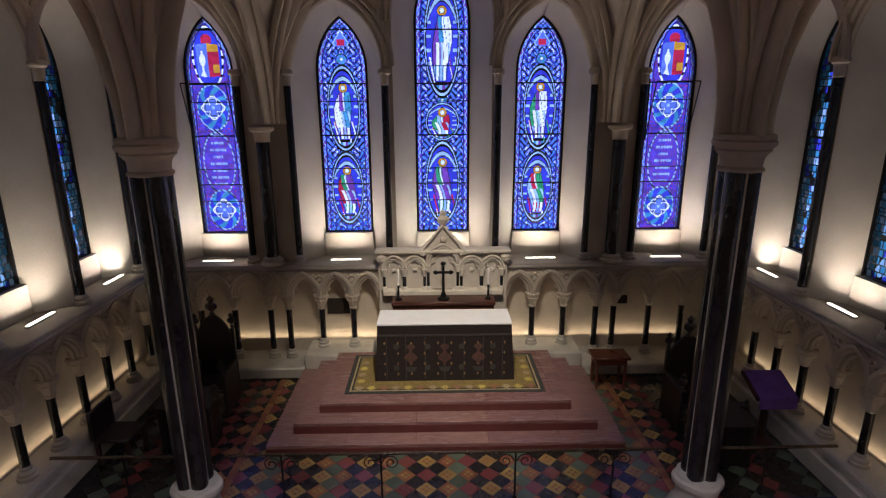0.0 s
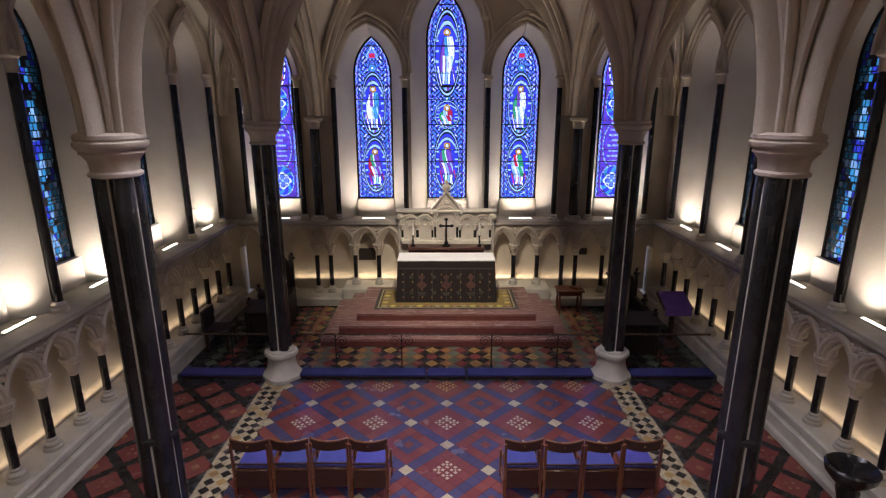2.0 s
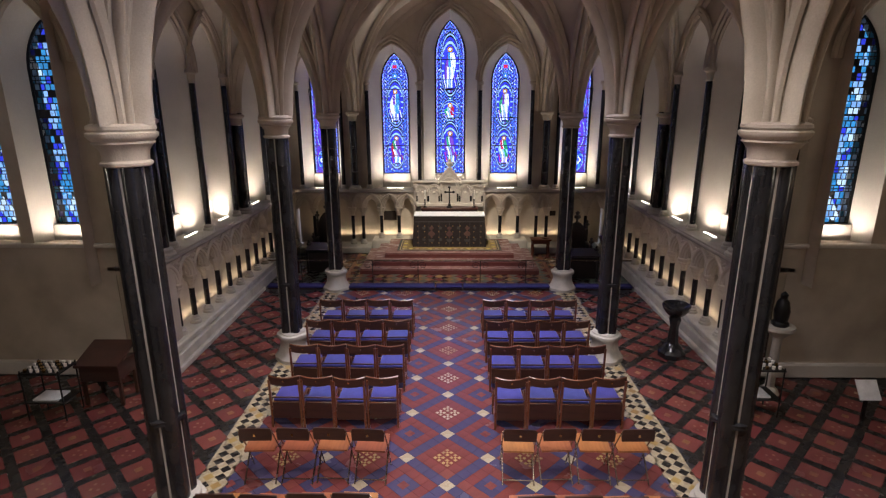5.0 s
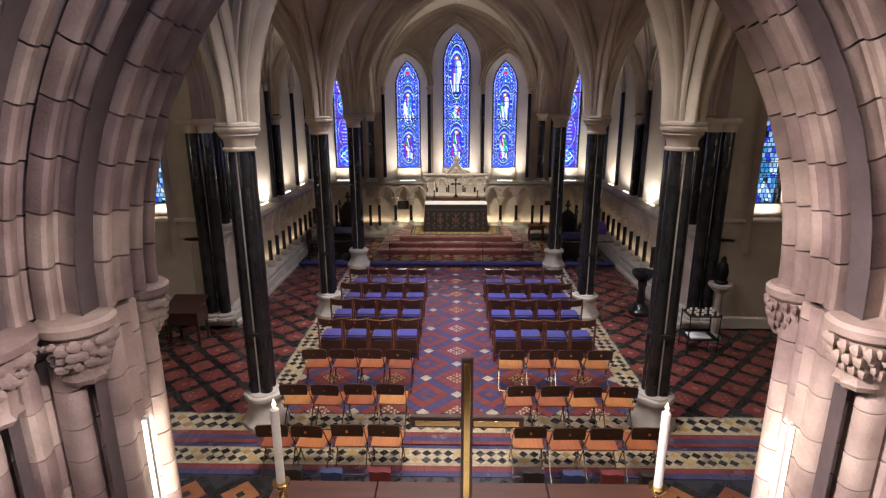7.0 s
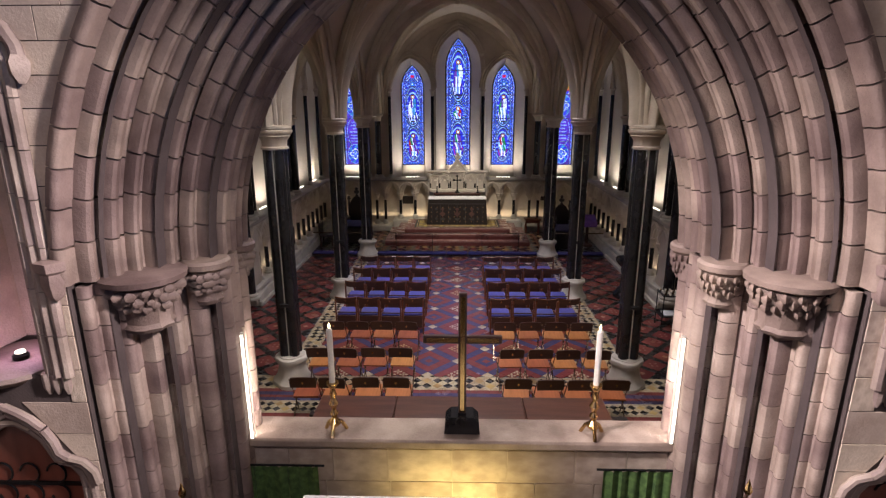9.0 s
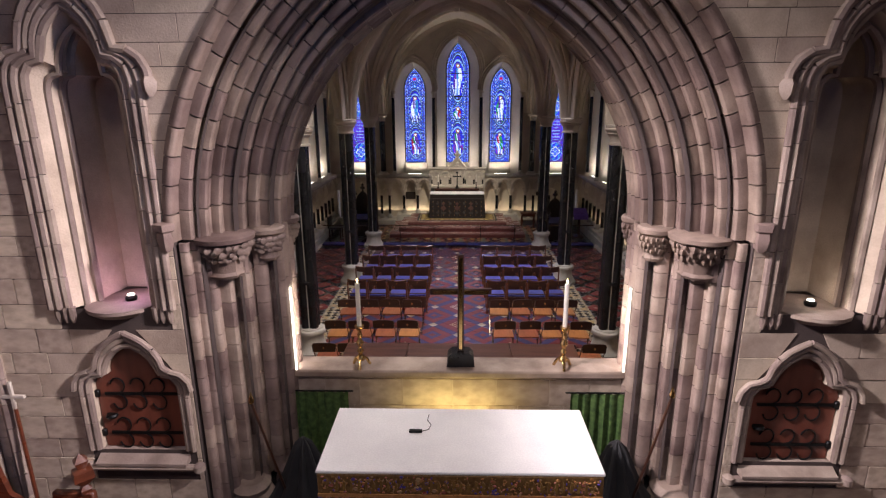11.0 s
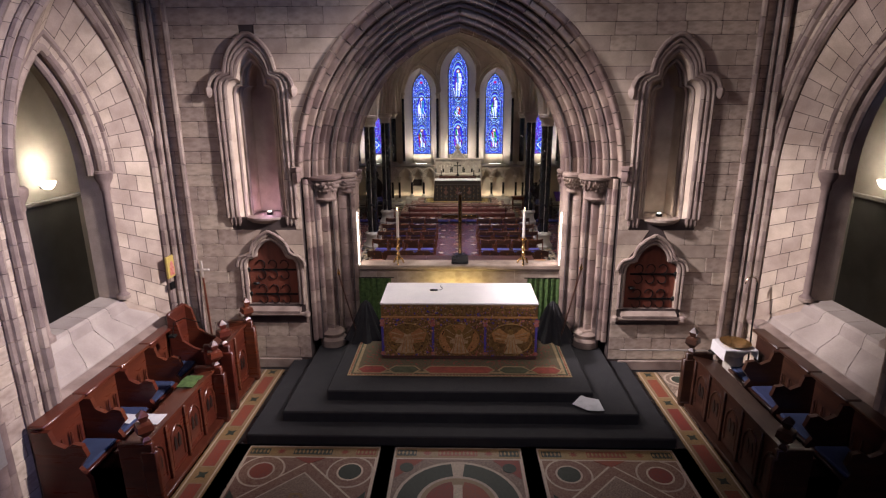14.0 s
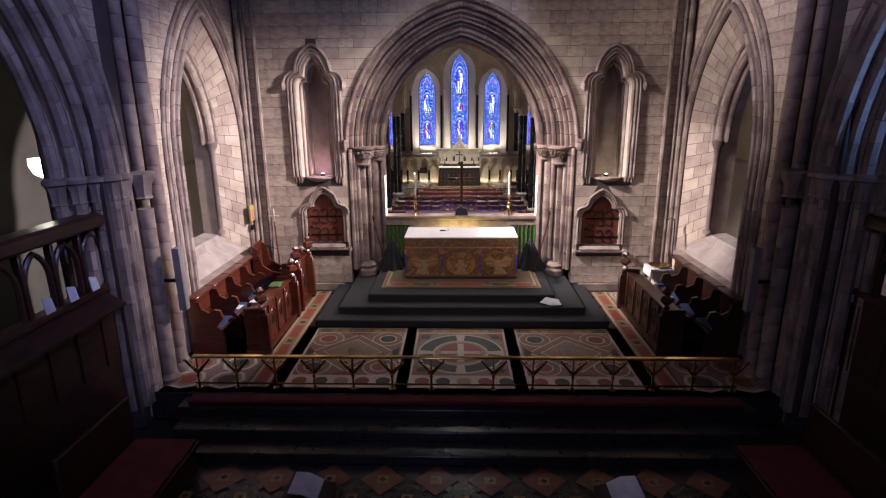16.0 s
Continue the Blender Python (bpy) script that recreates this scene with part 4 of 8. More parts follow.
for s, (du, dz, ds, da), (nu, nz, ns, na) in zip((-1, 1), DOORS, NICHES):
    u0, u1 = sorted((s * 2.64, s * 4.98))
    dout, nout = trefoil(0.43, ds, da, dz), trefoil(0.40, ns, na, nz)
    panel(arch_wall, arch_face, u0, u1, 0.45, 2.98, du, dout, 0.0, 0)
    panel(arch_wall, arch_face, u0, u1, 2.98, 9.6, nu, nout, 0.0, 0)
    for out, uc, deep in ((dout, du, 0.22), (nout, nu, 0.50)):
        nar = 0.66 if deep > 0.3 else 1.0
        top = max(z for u, z in out)
        rear = [(u * nar, z if nar == 1 else top - 0.12 - (top - z) * 0.955) for u, z in out]
        arch_wall.loft([[arch_face(uc + u, 0.0, z) for u, z in out], [arch_face(uc + u, deep * 0.45, z) for u, z in rear], [arch_face(uc + u, deep * 1.3, z) for u, z in rear]], 2)
        arch_wall.add([arch_face(uc + u, deep * 1.3, z) for u, z in rear], [tuple(range(len(out)))], 2)
        if nar < 1:
            mould.tube([arch_face(uc + u, deep * 0.42, z) for u, z in rear], 0.035, 6)
            mould.tube([arch_face(uc + u * 1.25, deep * 0.22, z) for u, z in rear], 0.03, 6)
        for d, dd, r in ((0.03, 0.0, 0.04), (0.10, -0.02, 0.04), (0.17, -0.03, 0.035)) if deep > 0.3 else ((0.03, 0.0, 0.035), (0.09, -0.02, 0.03)):
            coursed(mould, [arch_face(uc + u, dd, z) for u, z in grown(out, d)], r, 0.30)
        big = [(u, z) for u, z in grown(out, 0.26 if deep > 0.3 else 0.15) if z > out[2][1] - (0.12 if deep > 0.3 else 0.3)]
        coursed(mould, [arch_face(uc + u, -0.04, z) for u, z in big], 0.042 if deep > 0.3 else 0.03, 0.30)
        for e in (big[0], big[-1]) if deep > 0.3 else ():
            mould.lathe([(0.02, -0.09), (0.055, -0.04), (0.065, 0.03), (0.04, 0.07)], *arch_face(uc + e[0], -0.05, 0)[:2], e[1], 8, 0, 4, 0.3)
    # sill under the door and niche
    mould.prism([(0.10, dz + 0.01), (-0.10, dz - 0.10), (-0.10, dz - 0.13), (0.10, dz - 0.13)], lambda u, d, w: arch_face(du + d, u, w), -0.46, 0.46)
    mould.tube([arch_face(du - 0.57, -0.06, dz - 0.165), arch_face(du + 0.57, -0.06, dz - 0.165)], 0.036, 8)
    for e in (-0.57, 0.57):
        mould.lathe([(0.02, -0.055), (0.055, -0.03), (0.055, 0.03), (0.02, 0.055)], *arch_face(du + e, -0.06, 0)[:2], dz - 0.165, 10)
    mould.lathe([(0.10, -0.16), (0.30, -0.08), (0.36, -0.03), (0.36, 0.004)], *arch_face(nu, 0.22, 0)[:2], nz, 20)
    for e in (-0.40, -0.46, -0.53, 0.40, 0.46, 0.53):
        mould.lathe([(0.012, -0.14), (0.034, -0.08), (0.036, 0.02)], *arch_face(nu + e, -0.01, 0)[:2], nz, 8)
    mould.box(s * 2.78, s * 4.9, -8.285, -8.2, 0.47, 0.66, 0, 0.015)
structure("wall_arch", arch_wall, [MORTAR, CREAM, ASHLAR], "ashlar wall with the great moulded arch")
structure("trim_niches", mould, COURSED, "moulded frames of niches and aumbry doors", category="trim")


def scallops(a, b, k, depth, steps=5):
    """A row of k roll mouldings along the slant from a to b, bulging to the viewer."""
    ax, ay, bx, by = *a, *b
    ln = math.hypot(bx - ax, by - ay)
    nx, ny = -(by - ay) / ln, (bx - ax) / ln
    if ny > 0:
        nx, ny = -nx, -ny
    pts = []
    for i in range(k):
        for j in range(steps + 1):
            t = (i + (j / steps) * 0.86 + 0.07) / k
            q = depth * math.sin(math.pi * j / steps) - 0.35 * depth * (j in (0, steps))
            pts.append((ax + (bx - ax) * t + nx * q, ay + (by - ay) * t + ny * q))
    return pts


# the orders of the great arch: (offset from inner edge, depth) at start and end, count of rolls
ORDERS = [((0.03, -7.40), (0.03, -7.02), 3, 0.05), ((0.0, -7.42), (0.25, -7.70), 3, 0.055), ((0.27, -7.70), (0.50, -7.97), 3, 0.055), ((0.50, -7.98), (0.68, -8.22), 2, 0.06), ((0.68, -8.24), (0.79, -8.31), 1, 0.05)]
great = tagged(new("great_arch"), "great moulded chancel arch of pinkish stone blocks", "arch", "", "structure")
rng = random.Random(4)
for (a, b, k, dep), count in zip(ORDERS, (13, 13, 14, 15, 17)):
    prof = scallops(a, b, k, dep) + ([(b[0] + 0.02, a[1] + 0.04), (a[0], a[1] + 0.06)] if b[0] > 0.1 else [(0.13, b[1]), (0.13, a[1])])
    mid = (a[0] + b[0]) / 2
    top = math.acos(ARCH_C / (ARCH_R + mid))
    for s in (-1, 1):
        for i in range(count):
            a0, a1 = top * i / count + 0.0022, top * (i + 1) / count - 0.0022
            shift = rng.uniform(-0.004, 0.004)
            rings = []
            for j in range(4):
                t = a0 + (a1 - a0) * j / 3
                rings.append([(s * max(-ARCH_C + (ARCH_R + d + shift) * math.cos(t), 0.001), y + shift, SPRING + (ARCH_R + d) * math.sin(t)) for d, y in prof])
            part("voussoir", Geo().loft(rings, 0, True, True), ARCHSTONE, great)
# the dark backing between the stones
soff = Geo()
for d, y0, y1 in ((0.06, -7.70, -7.36), (0.32, -7.96, -7.66), (0.56, -8.2, -7.9)):
    o = concentric(d, 14, 0.6)
    soff.loft([[(u, y0 + 0.06, z) for u, z in o], [(u, y1 + 0.06, z) for u, z in o]])
structure("trim_arch_joints", soff, MORTAR, "recessed mortar between the arch stones", category="trim")

# jambs below the capitals, in courses
jamb_orders = [((0.03, -7.40), (0.03, -7.08), 2, 0.04), ((0.0, -7.42), (0.25, -7.70), 2, 0.06), ((0.27, -7.70), (0.50, -7.97), 2, 0.075), ((0.50, -7.98), (0.70, -8.24), 3, 0.04)]
for s in (-1, 1):
    jamb = tagged(new("arch_jamb"), "shafted jamb of the great arch in coursed pinkish stone", "jamb", "", "structure")
    for a, b, k, dep in jamb_orders:
        prof = scallops(a, b, k, dep) + ([(b[0] + 0.02, a[1] + 0.04), (a[0], a[1] + 0.06)] if b[0] > 0.1 else [(0.13, b[1]), (0.13, a[1])])
        z = 0.98
        while z < 3.80:
            h = min(rng.choice((0.19, 0.22, 0.26)), 3.83 - z)
            if h > 0.05:
                part("jamb_stone", Geo().loft([[(s * (1.85 + d), y, q) for d, y in prof] for q in (z + 0.004, z + h - 0.004)], 0, True, True), JAMB, jamb)
            z += h
    for ox, oy, r, tall in ((2.27, -7.93, 0.235, 0.42), (1.96, -7.62, 0.145, 0.34), (1.93, -7.10, 0.125, 0.30)):
        cap = Geo()
        cap.lathe([(r * 0.62, -tall), (r * 0.72, -tall + 0.03), (r * 0.62, -tall + 0.06), (r * 0.66, -0.24), (r * 0.95, -0.12), (r * 1.0, -0.08)], s * ox, oy, 3.85, 20, 0, 9, 0.18)
        for q in range(54):
            an, row, sz = 2 * math.pi * q / 18 + (q // 18) * 0.17 + rng.uniform(-0.06, 0.06), q // 18, rng.uniform(0.55, 0.85) * (0.6 + r * 1.6)
            out = r * (1.04, 0.93, 0.80)[row]
            cap.lathe([(0.0, -0.05 * sz), (0.032 * sz, -0.03 * sz), (0.044 * sz, 0.012 * sz), (0.016 * sz, 0.045 * sz), (0, 0.05 * sz)],
                      s * ox + out * math.cos(an), oy + out * math.sin(an), 3.85 - 0.11 - 0.055 * row + rng.uniform(-0.012, 0.012), 6, 0, 3, 0.6)
        part("leaf_capital", cap, ARCHSTONE, jamb, "foliage-carved capital")
        part("abacus", Geo().lathe([(r * 1.0, -0.085), (r * 1.22, -0.06), (r * 1.25, -0.02), (r * 1.1, 0.0)], s * ox, oy, 3.86, 20), ARCHSTONE, jamb)
        part("plinth", Geo().lathe([(r * 1.0, 0), (r * 1.0, 0.12), (r * 0.8, 0.17), (r * 0.9, 0.24), (r * 0.6, 0.30)], s * ox, oy, 0.80, 14), JAMB, jamb)
    part("head_stop", Geo().lathe([(0.02, -0.15), (0.055, -0.11), (0.070, -0.03), (0.062, 0.03), (0.085, 0.05), (0.09, 0.11), (0.06, 0.12)], s * 2.62, -8.31, 3.92, 10, 0, 5, 0.2), JAMB, jamb, "carved head-shaped stop")

# the wall below the arch and its sill
dado = Geo()
dado.box(-1.98, 1.98, -7.34, -7.05, 0.0, 2.03, 0, 0.0)
dado.box(-1.95, 1.95, -7.40, -7.02, 2.03, 2.12, 1, 0.02)
structure("wall_sill", dado, [ASHLAR, JAMB], "low stone wall and sill across the arch")

# side walls: a wide splayed arch with a pierced opening, then the choir arch
for sgn, place, nm in ((-1, chn, "north"), (1, chs, "south")):
    wall, tr = Geo(), Geo()
    wide, slim = gothic(1.38, 3.9, 6.45, 12, 1.52), gothic(0.80, 4.05, 5.72, 12, 2.04)
    panel(wall, place, -12.5, -8.25, 0.45, 9.6, -10.22, wide, 0.0, 0)
    wall.loft([[place(-10.22 + u, 0.0, z) for u, z in wide], [place(-10.22 + u, 0.45, z) for u, z in slim]], 0)
    wall.loft([[place(-10.22 + u, 0.45, z) for u, z in slim], [place(-10.22 + u, 0.80, z) for u, z in slim]], 2)
    steps_ = [(0.0, 1.52, 1.38), (0.13, 1.555, 1.22), (0.16, 1.64, 1.18), (0.40, 1.86, 0.87), (0.43, 2.0, 0.83), (0.46, 2.04, 0.80), (0.80, 2.07, 0.80)]
    for (d0, h0, w0), (d1, h1, w1) in zip(steps_, steps_[1:]):
        for k in range(4):
            f0, f1 = -1 + k / 2 + 0.004, -0.5 + k / 2 - 0.004
            wall.quad(place(-10.22 + w0 * f0, d0, h0), place(-10.22 + w0 * f1, d0, h0), place(-10.22 + w1 * f1, d1, h1), place(-10.22 + w1 * f0, d1, h1), 3)
        for e in (-1, 1):
            l0, l1 = [max(1.52 + 0.52 * min(d, 0.45) / 0.45 + 0.02, h) for d, h in ((d0, h0), (d1, h1))]
            wall.quad(place(-10.22 + e * w0, d0, h0 - 0.02), place(-10.22 + e * w1, d1, h1 - 0.02), place(-10.22 + e * w1, d1, l1), place(-10.22 + e * w0, d0, l0), 2)
    wall.box(place(0, 0.02, 0)[0], place(0, 0.79, 0)[0], -11.05, -8.60, 0.5, 1.50, 3)
    panel(wall, place, -13.4, -8.2, 0.0, 9.6, -10.22, slim, 0.80, 0)
    big = gothic(1.95, 3.85, 7.3, 12, 0.0)
    panel(wall, place, -18.0, -13.3, 0.0, 9.6, -15.5, big, 0.05, 0)
    wall.loft([[place(-15.5 + u, 0.05, z) for u, z in big], [place(-15.5 + u * 0.79, 0.52, z if z < 3.85 else z - 0.35 * (z - 3.85) / 3.45) for u, z in big]], 2)
    wall.box(place(0, 0.05, 0)[0], place(0, 0.9, 0)[0], -24.0, -18.0, 0, 9.6, 0)
    wall.box(place(0, 0, 0)[0], place(0, 0.8, 0)[0], -13.3, -12.5, 0.0, 9.6, 0)
    structure("wall_chancel_%s" % nm, wall, [MORTAR, GREYSTONE, ASHLAR, SILLSTONE], "ashlar chancel wall with a splayed arch opening")
    for d, dd, r in ((0.03, -0.03, 0.062), (0.16, -0.03, 0.042), (0.36, -0.02, 0.055), (0.46, -0.03, 0.036)):
        coursed(tr, [place(-10.22 + u, dd, z) for u, z in gothic(1.38 + d, 3.9, 6.45 + d * 1.3, 14, 1.5 if d < 0.05 else 0.5)], r, 0.25)
    for d, dd, r in ((0.02, 0.43, 0.062), (0.15, 0.36, 0.05), (-0.08, 0.54, 0.055)):
        coursed(tr, [place(-10.22 + u, dd, z) for u, z in gothic(0.80 + d, 4.05, 5.72 + d * 1.3, 12, 4.0)], r, 0.30)
    for e in (-0.82, 0.82):
        p = place(-10.22 + e, 0.42, 0)
        tr.lathe([(0.10, 0), (0.10, 0.06), (0.06, 0.10), (0.055, 0.12), (0.055, 1.70), (0.07, 1.73), (0.07, 1.80), (0.12, 1.90), (0.13, 1.98), (0.10, 2.01)], p[0], p[1], 2.05, 12)
    # chamfered sill course below the opening
    tr.prism([(0.02, 1.40), (-0.07, 1.44), (-0.07, 1.50), (0.10, 1.56), (0.10, 1.40)], lambda u, d, w: place(d, u, w), -11.64, -8.80)
    for k, (d, dd, r) in enumerate(((0.02, 0.0, 0.085), (-0.12, 0.12, 0.075), (-0.26, 0.28, 0.09), (-0.42, 0.44, 0.085), (0.16, -0.05, 0.075), (0.30, -0.07, 0.05))):
        coursed(tr, [place(-15.5 + u, dd, z) for u, z in gothic(1.95 + d, 3.85, 7.3 + d * 1.2, 14, 0.3)], r, 0.28)
        if d < 0.2:
            for e in (-1, 1):
                p = place(-15.5 + e * (1.95 + d), dd, 0)
                tr.lathe([(r, -0.34), (r * 1.2, -0.32), (r * 1.02, -0.29), (r * 1.15, -0.16), (r * 1.5, -0.07)], p[0], p[1], 3.85, 14, 0, 7, 0.22)
                tr.lathe([(r * 1.5, -0.07), (r * 1.85, -0.05), (r * 1.85, 0.0), (r * 1.4, 0.03)], p[0], p[1], 3.85, 16)
    # corner shafts between the arch wall and the side wall
    for q, (du, dd, r) in enumerate(((-8.72, -0.10, 0.055), (-8.68, -0.20, 0.04), (-8.69, -0.42, 0.05))):
        p = place(du, dd - 0.02, 0)
        tr.lathe([(r * 1.6, 0), (r * 1.6, 0.1), (r * 1.1, 0.16)], p[0], p[1], 0.47, 10)
        coursed(tr, [(p[0], p[1], 0.62), (p[0], p[1], 9.4)], r, 0.26)
    structure("trim_chancel_%s" % nm, tr, COURSED, "roll mouldings and shafts of the chancel arches", category="trim")
    # clustered respond of coursed shafts
    ob = thing("clustered_respond", 0, 0, 0, "clustered stone respond of coursed shafts with carved capitals", "pier", "responds of the chancel", kind="structure")
    for dx, yy, r in ((-0.10, -12.52, 0.075), (-0.17, -12.72, 0.10), (-0.06, -12.92, 0.085), (-0.18, -13.10, 0.11), (-0.02, -13.30, 0.09), (0.14, -13.46, 0.11), (0.34, -13.56, 0.09), (0.52, -13.62, 0.11)):
        x, y = sgn * (4.9 + dx), yy + 0.40
        seg = Geo().lathe([(r, 0.003), (r, 0.297)], n=12).data("shaft_drum", JAMB)
        tall = 3.45 if y < -12.65 else 9.2
        z = 0.62
        while z + 0.3 < tall:
            o = part("shaft_drum", seg, None, ob)
            o.location = (x, y, z)
            z += 0.30
        part("shaft_base", Geo().lathe([(r * 1.6, 0), (r * 1.6, 0.12), (r * 1.25, 0.17), (r * 1.4, 0.24), (r, 0.32)], x, y, 0.32, 12), JAMB, ob)
        if y < -12.65:
            part("shaft_capital", Geo().lathe([(r, 0), (r * 1.2, 0.02), (r, 0.05), (r * 1.2, 0.2), (r * 1.75, 0.3), (r * 1.8, 0.38), (r * 1.5, 0.40)], x, y, 3.46, 14, 0, 7, 0.15), JAMB, ob)

# chancel and choir floors, outer aisles and closing walls
base = Geo()
base.box(-5.7, 5.7, -13.05, -7.06, 0.0, 0.47)
base.box(-9.2, 9.2, -24.0, -13.05, -0.2, -0.02)
base.box(-9.2, -5.7, -13.9, -8.0, 0.0, 0.20)
base.box(5.7, 9.2, -13.9, -8.0, 0.0, 0.20)
base.box(-9.2, 9.2, -7.1, 11.0, -0.2, -0.012)
structure("floor", base, SLATE, "dark stone floor under tiles and carpets")
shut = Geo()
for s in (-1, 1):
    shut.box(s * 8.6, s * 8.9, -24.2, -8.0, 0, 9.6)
# unseen west wall added to close the choir
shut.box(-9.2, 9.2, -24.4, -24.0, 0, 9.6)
structure("wall_aisles", shut, DARKWALL, "plain aisle walls round the chancel, darkened for shade")
# unseen cover added to close the chancel from above
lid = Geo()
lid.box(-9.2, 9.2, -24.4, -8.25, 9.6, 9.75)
structure("ceiling_chancel", lid, DARKWALL, "unseen plain cover added over the chancel")
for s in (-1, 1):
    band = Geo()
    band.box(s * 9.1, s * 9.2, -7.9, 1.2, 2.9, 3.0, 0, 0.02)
    # darker slab paints the dim chancel end of the aisle wall
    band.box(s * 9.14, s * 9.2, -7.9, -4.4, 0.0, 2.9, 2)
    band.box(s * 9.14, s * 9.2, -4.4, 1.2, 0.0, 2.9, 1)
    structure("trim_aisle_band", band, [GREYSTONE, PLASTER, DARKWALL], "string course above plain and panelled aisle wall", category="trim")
steps = tagged(new("altar_steps"), "three black carpeted steps round the high altar", "steps", "", "structure")
for x, y, z in ((2.93, -10.52, 0.63), (2.52, -10.19, 0.79), (1.95, -9.88, 0.95)):
    part("step", Geo().box(-x, x, y, -7.36, 0.47, z, 0, 0.02), BLACKCARPET, steps)
choir = tagged(new("choir_steps"), "dark slate steps below the communion rail", "steps", "", "structure")
part("step", Geo().box(-4.3, 4.3, -13.40, -13.05, -0.02, 0.42, 0, 0.02), SLATE, choir)
part("step", Geo().box(-4.2, 4.2, -13.76, -13.40, -0.02, 0.28, 0, 0.02), SLATE, choir)
part("step", Geo().box(-4.1, 4.1, -14.09, -13.76, -0.02, 0.13, 0, 0.02), SLATE, choir)

# aisle lamps beyond the openings
for s in (-1, 1):
    lamp_point("aisle_light", (s * 8.75, -5.4, 3.75), 40, (1.0, 0.93, 0.80), 0.12)
    for y in (-5.4,):
        ob = thing("wall_lamp", s * 9.0, y, 3.35, "bowl-shaped white uplighter on the aisle wall", "lamp", "aisle lamps")
        part("bracket", Geo().box(-0.02 * s, 0.18 * s, -0.02, 0.02, -0.10, -0.04, 0, 0.005), IRON, ob)
        part("bowl", Geo().lathe([(0.03, -0.12), (0.10, -0.08), (0.15, 0.0), (0.16, 0.06), (0.14, 0.06)], n=16), BULB, ob)
ob = thing("standing_lamp", -6.30, -12.45, 0.09, "bowl-shaped glowing lamp on a tall pale post", "lamp")
part("post", Geo().lathe([(0.14, -0.02), (0.12, 0.04), (0.04, 0.08), (0.035, 3.6), (0.07, 3.66)], n=12), DARKWALL, ob)
part("bowl", Geo().lathe([(0.06, 3.66), (0.16, 3.72), (0.21, 3.84), (0.21, 3.95), (0.19, 3.95)], n=18), BULB, ob)
lamp_point("bowl_light", (-6.30, -12.45, 4.25), 4, (1.0, 0.92, 0.72), 0.1)
# niche, sill and jamb lamps
for nu, nz, col, wt in ((-3.24, 3.20, (1.0, 0.62, 0.95), 3.2), (3.30, 3.17, (1.0, 0.86, 0.76), 1.2)):
    ob = thing("niche_lamp", nu + 0.03, -8.02, nz + 0.004, "small bright spotlight lying on the niche sill", "lamp", "niche lamps")
    part("housing", Geo().lathe([(0.05, 0), (0.055, 0.03), (0.04, 0.05)], n=10), IRON, ob)
    part("lens", Geo().lathe([(0.035, 0.05), (0.03, 0.062)], n=10), LED, ob)
    lamp_point("niche_light", (nu + 0.03, -8.02, nz + 0.14), wt, col, 0.04)
for s in (-1, 1):
    ob = thing("jamb_lamp", s * 1.842, -7.385, 2.12, "slim vertical white strip lamp behind the jamb", "lamp", "jamb lamps")
    part("housing", Geo().box(-0.014, 0.014, -0.012, 0.014, 0, 1.02, 0, 0.003), PALE, ob)
    part("diffuser", Geo().box(-0.011, 0.011, -0.020, -0.012, 0.01, 1.0), LED, ob)
    lamp_area("jamb_light", (s * 1.80, -7.36, 2.62), (s * 1.90, -7.12, 2.62), 0.03, 0.95, 4.0, (1.0, 0.86, 0.80))
lamp_area("dado_light", (0, -7.75, 1.4), (0, -7.34, 1.75), 0.9, 0.05, 7.0, (1.0, 0.78, 0.30), 140)

# ---------------------------------------------------------------- chapel sanctuary
dais = tagged(new("marble_dais"), "three red marble steps below the chapel altar", "steps", "", "structure")
for hw, y, z in ((2.64, 7.42, 0.17), (2.30, 7.72, 0.34), (1.96, 8.02, 0.50)):
    tread = Geo()
    cuts = [-hw, -1.5, -0.45, 0.62, 1.7, hw]
    for a, b in zip(cuts, cuts[1:]):
        tread.box(a + 0.001, b - 0.001, y, 9.80 - 0.004 * z, z - 0.05, z, 0, 0.004)
    part("tread", tread, REDMARBLE, dais)
    part("riser", Geo().box(-hw, hw, y - 0.012, y + 0.05, z - 0.168, z - 0.05), REDRISER, dais, "dark red riser")
for hw, y, z in ((2.62, 7.45, 0.12), (2.28, 7.75, 0.29), (1.94, 8.05, 0.45)):
    part("core", Geo().box(-hw, hw, y, 9.78, 0.0, z), REDRISER, dais)


def carpet(name, x0, x1, y0, y1, z, mats, widths, label):
    ob = thing(name, (x0 + x1) / 2, (y0 + y1) / 2, z, label, "carpet")
    hx, hy, k = (x1 - x0) / 2, (y1 - y0) / 2, 0.0
    for i, (m, w) in enumerate(zip(mats, widths)):
        t = 0.008 + 0.0025 * i
        part(("border", "field", "inner_border", "centre")[i % 4], Geo().box(-hx + k, hx - k, -hy + k, hy - k, 0.001 * i, t, 0, 0.003), m, ob)
        k += w
    return ob, hx, hy


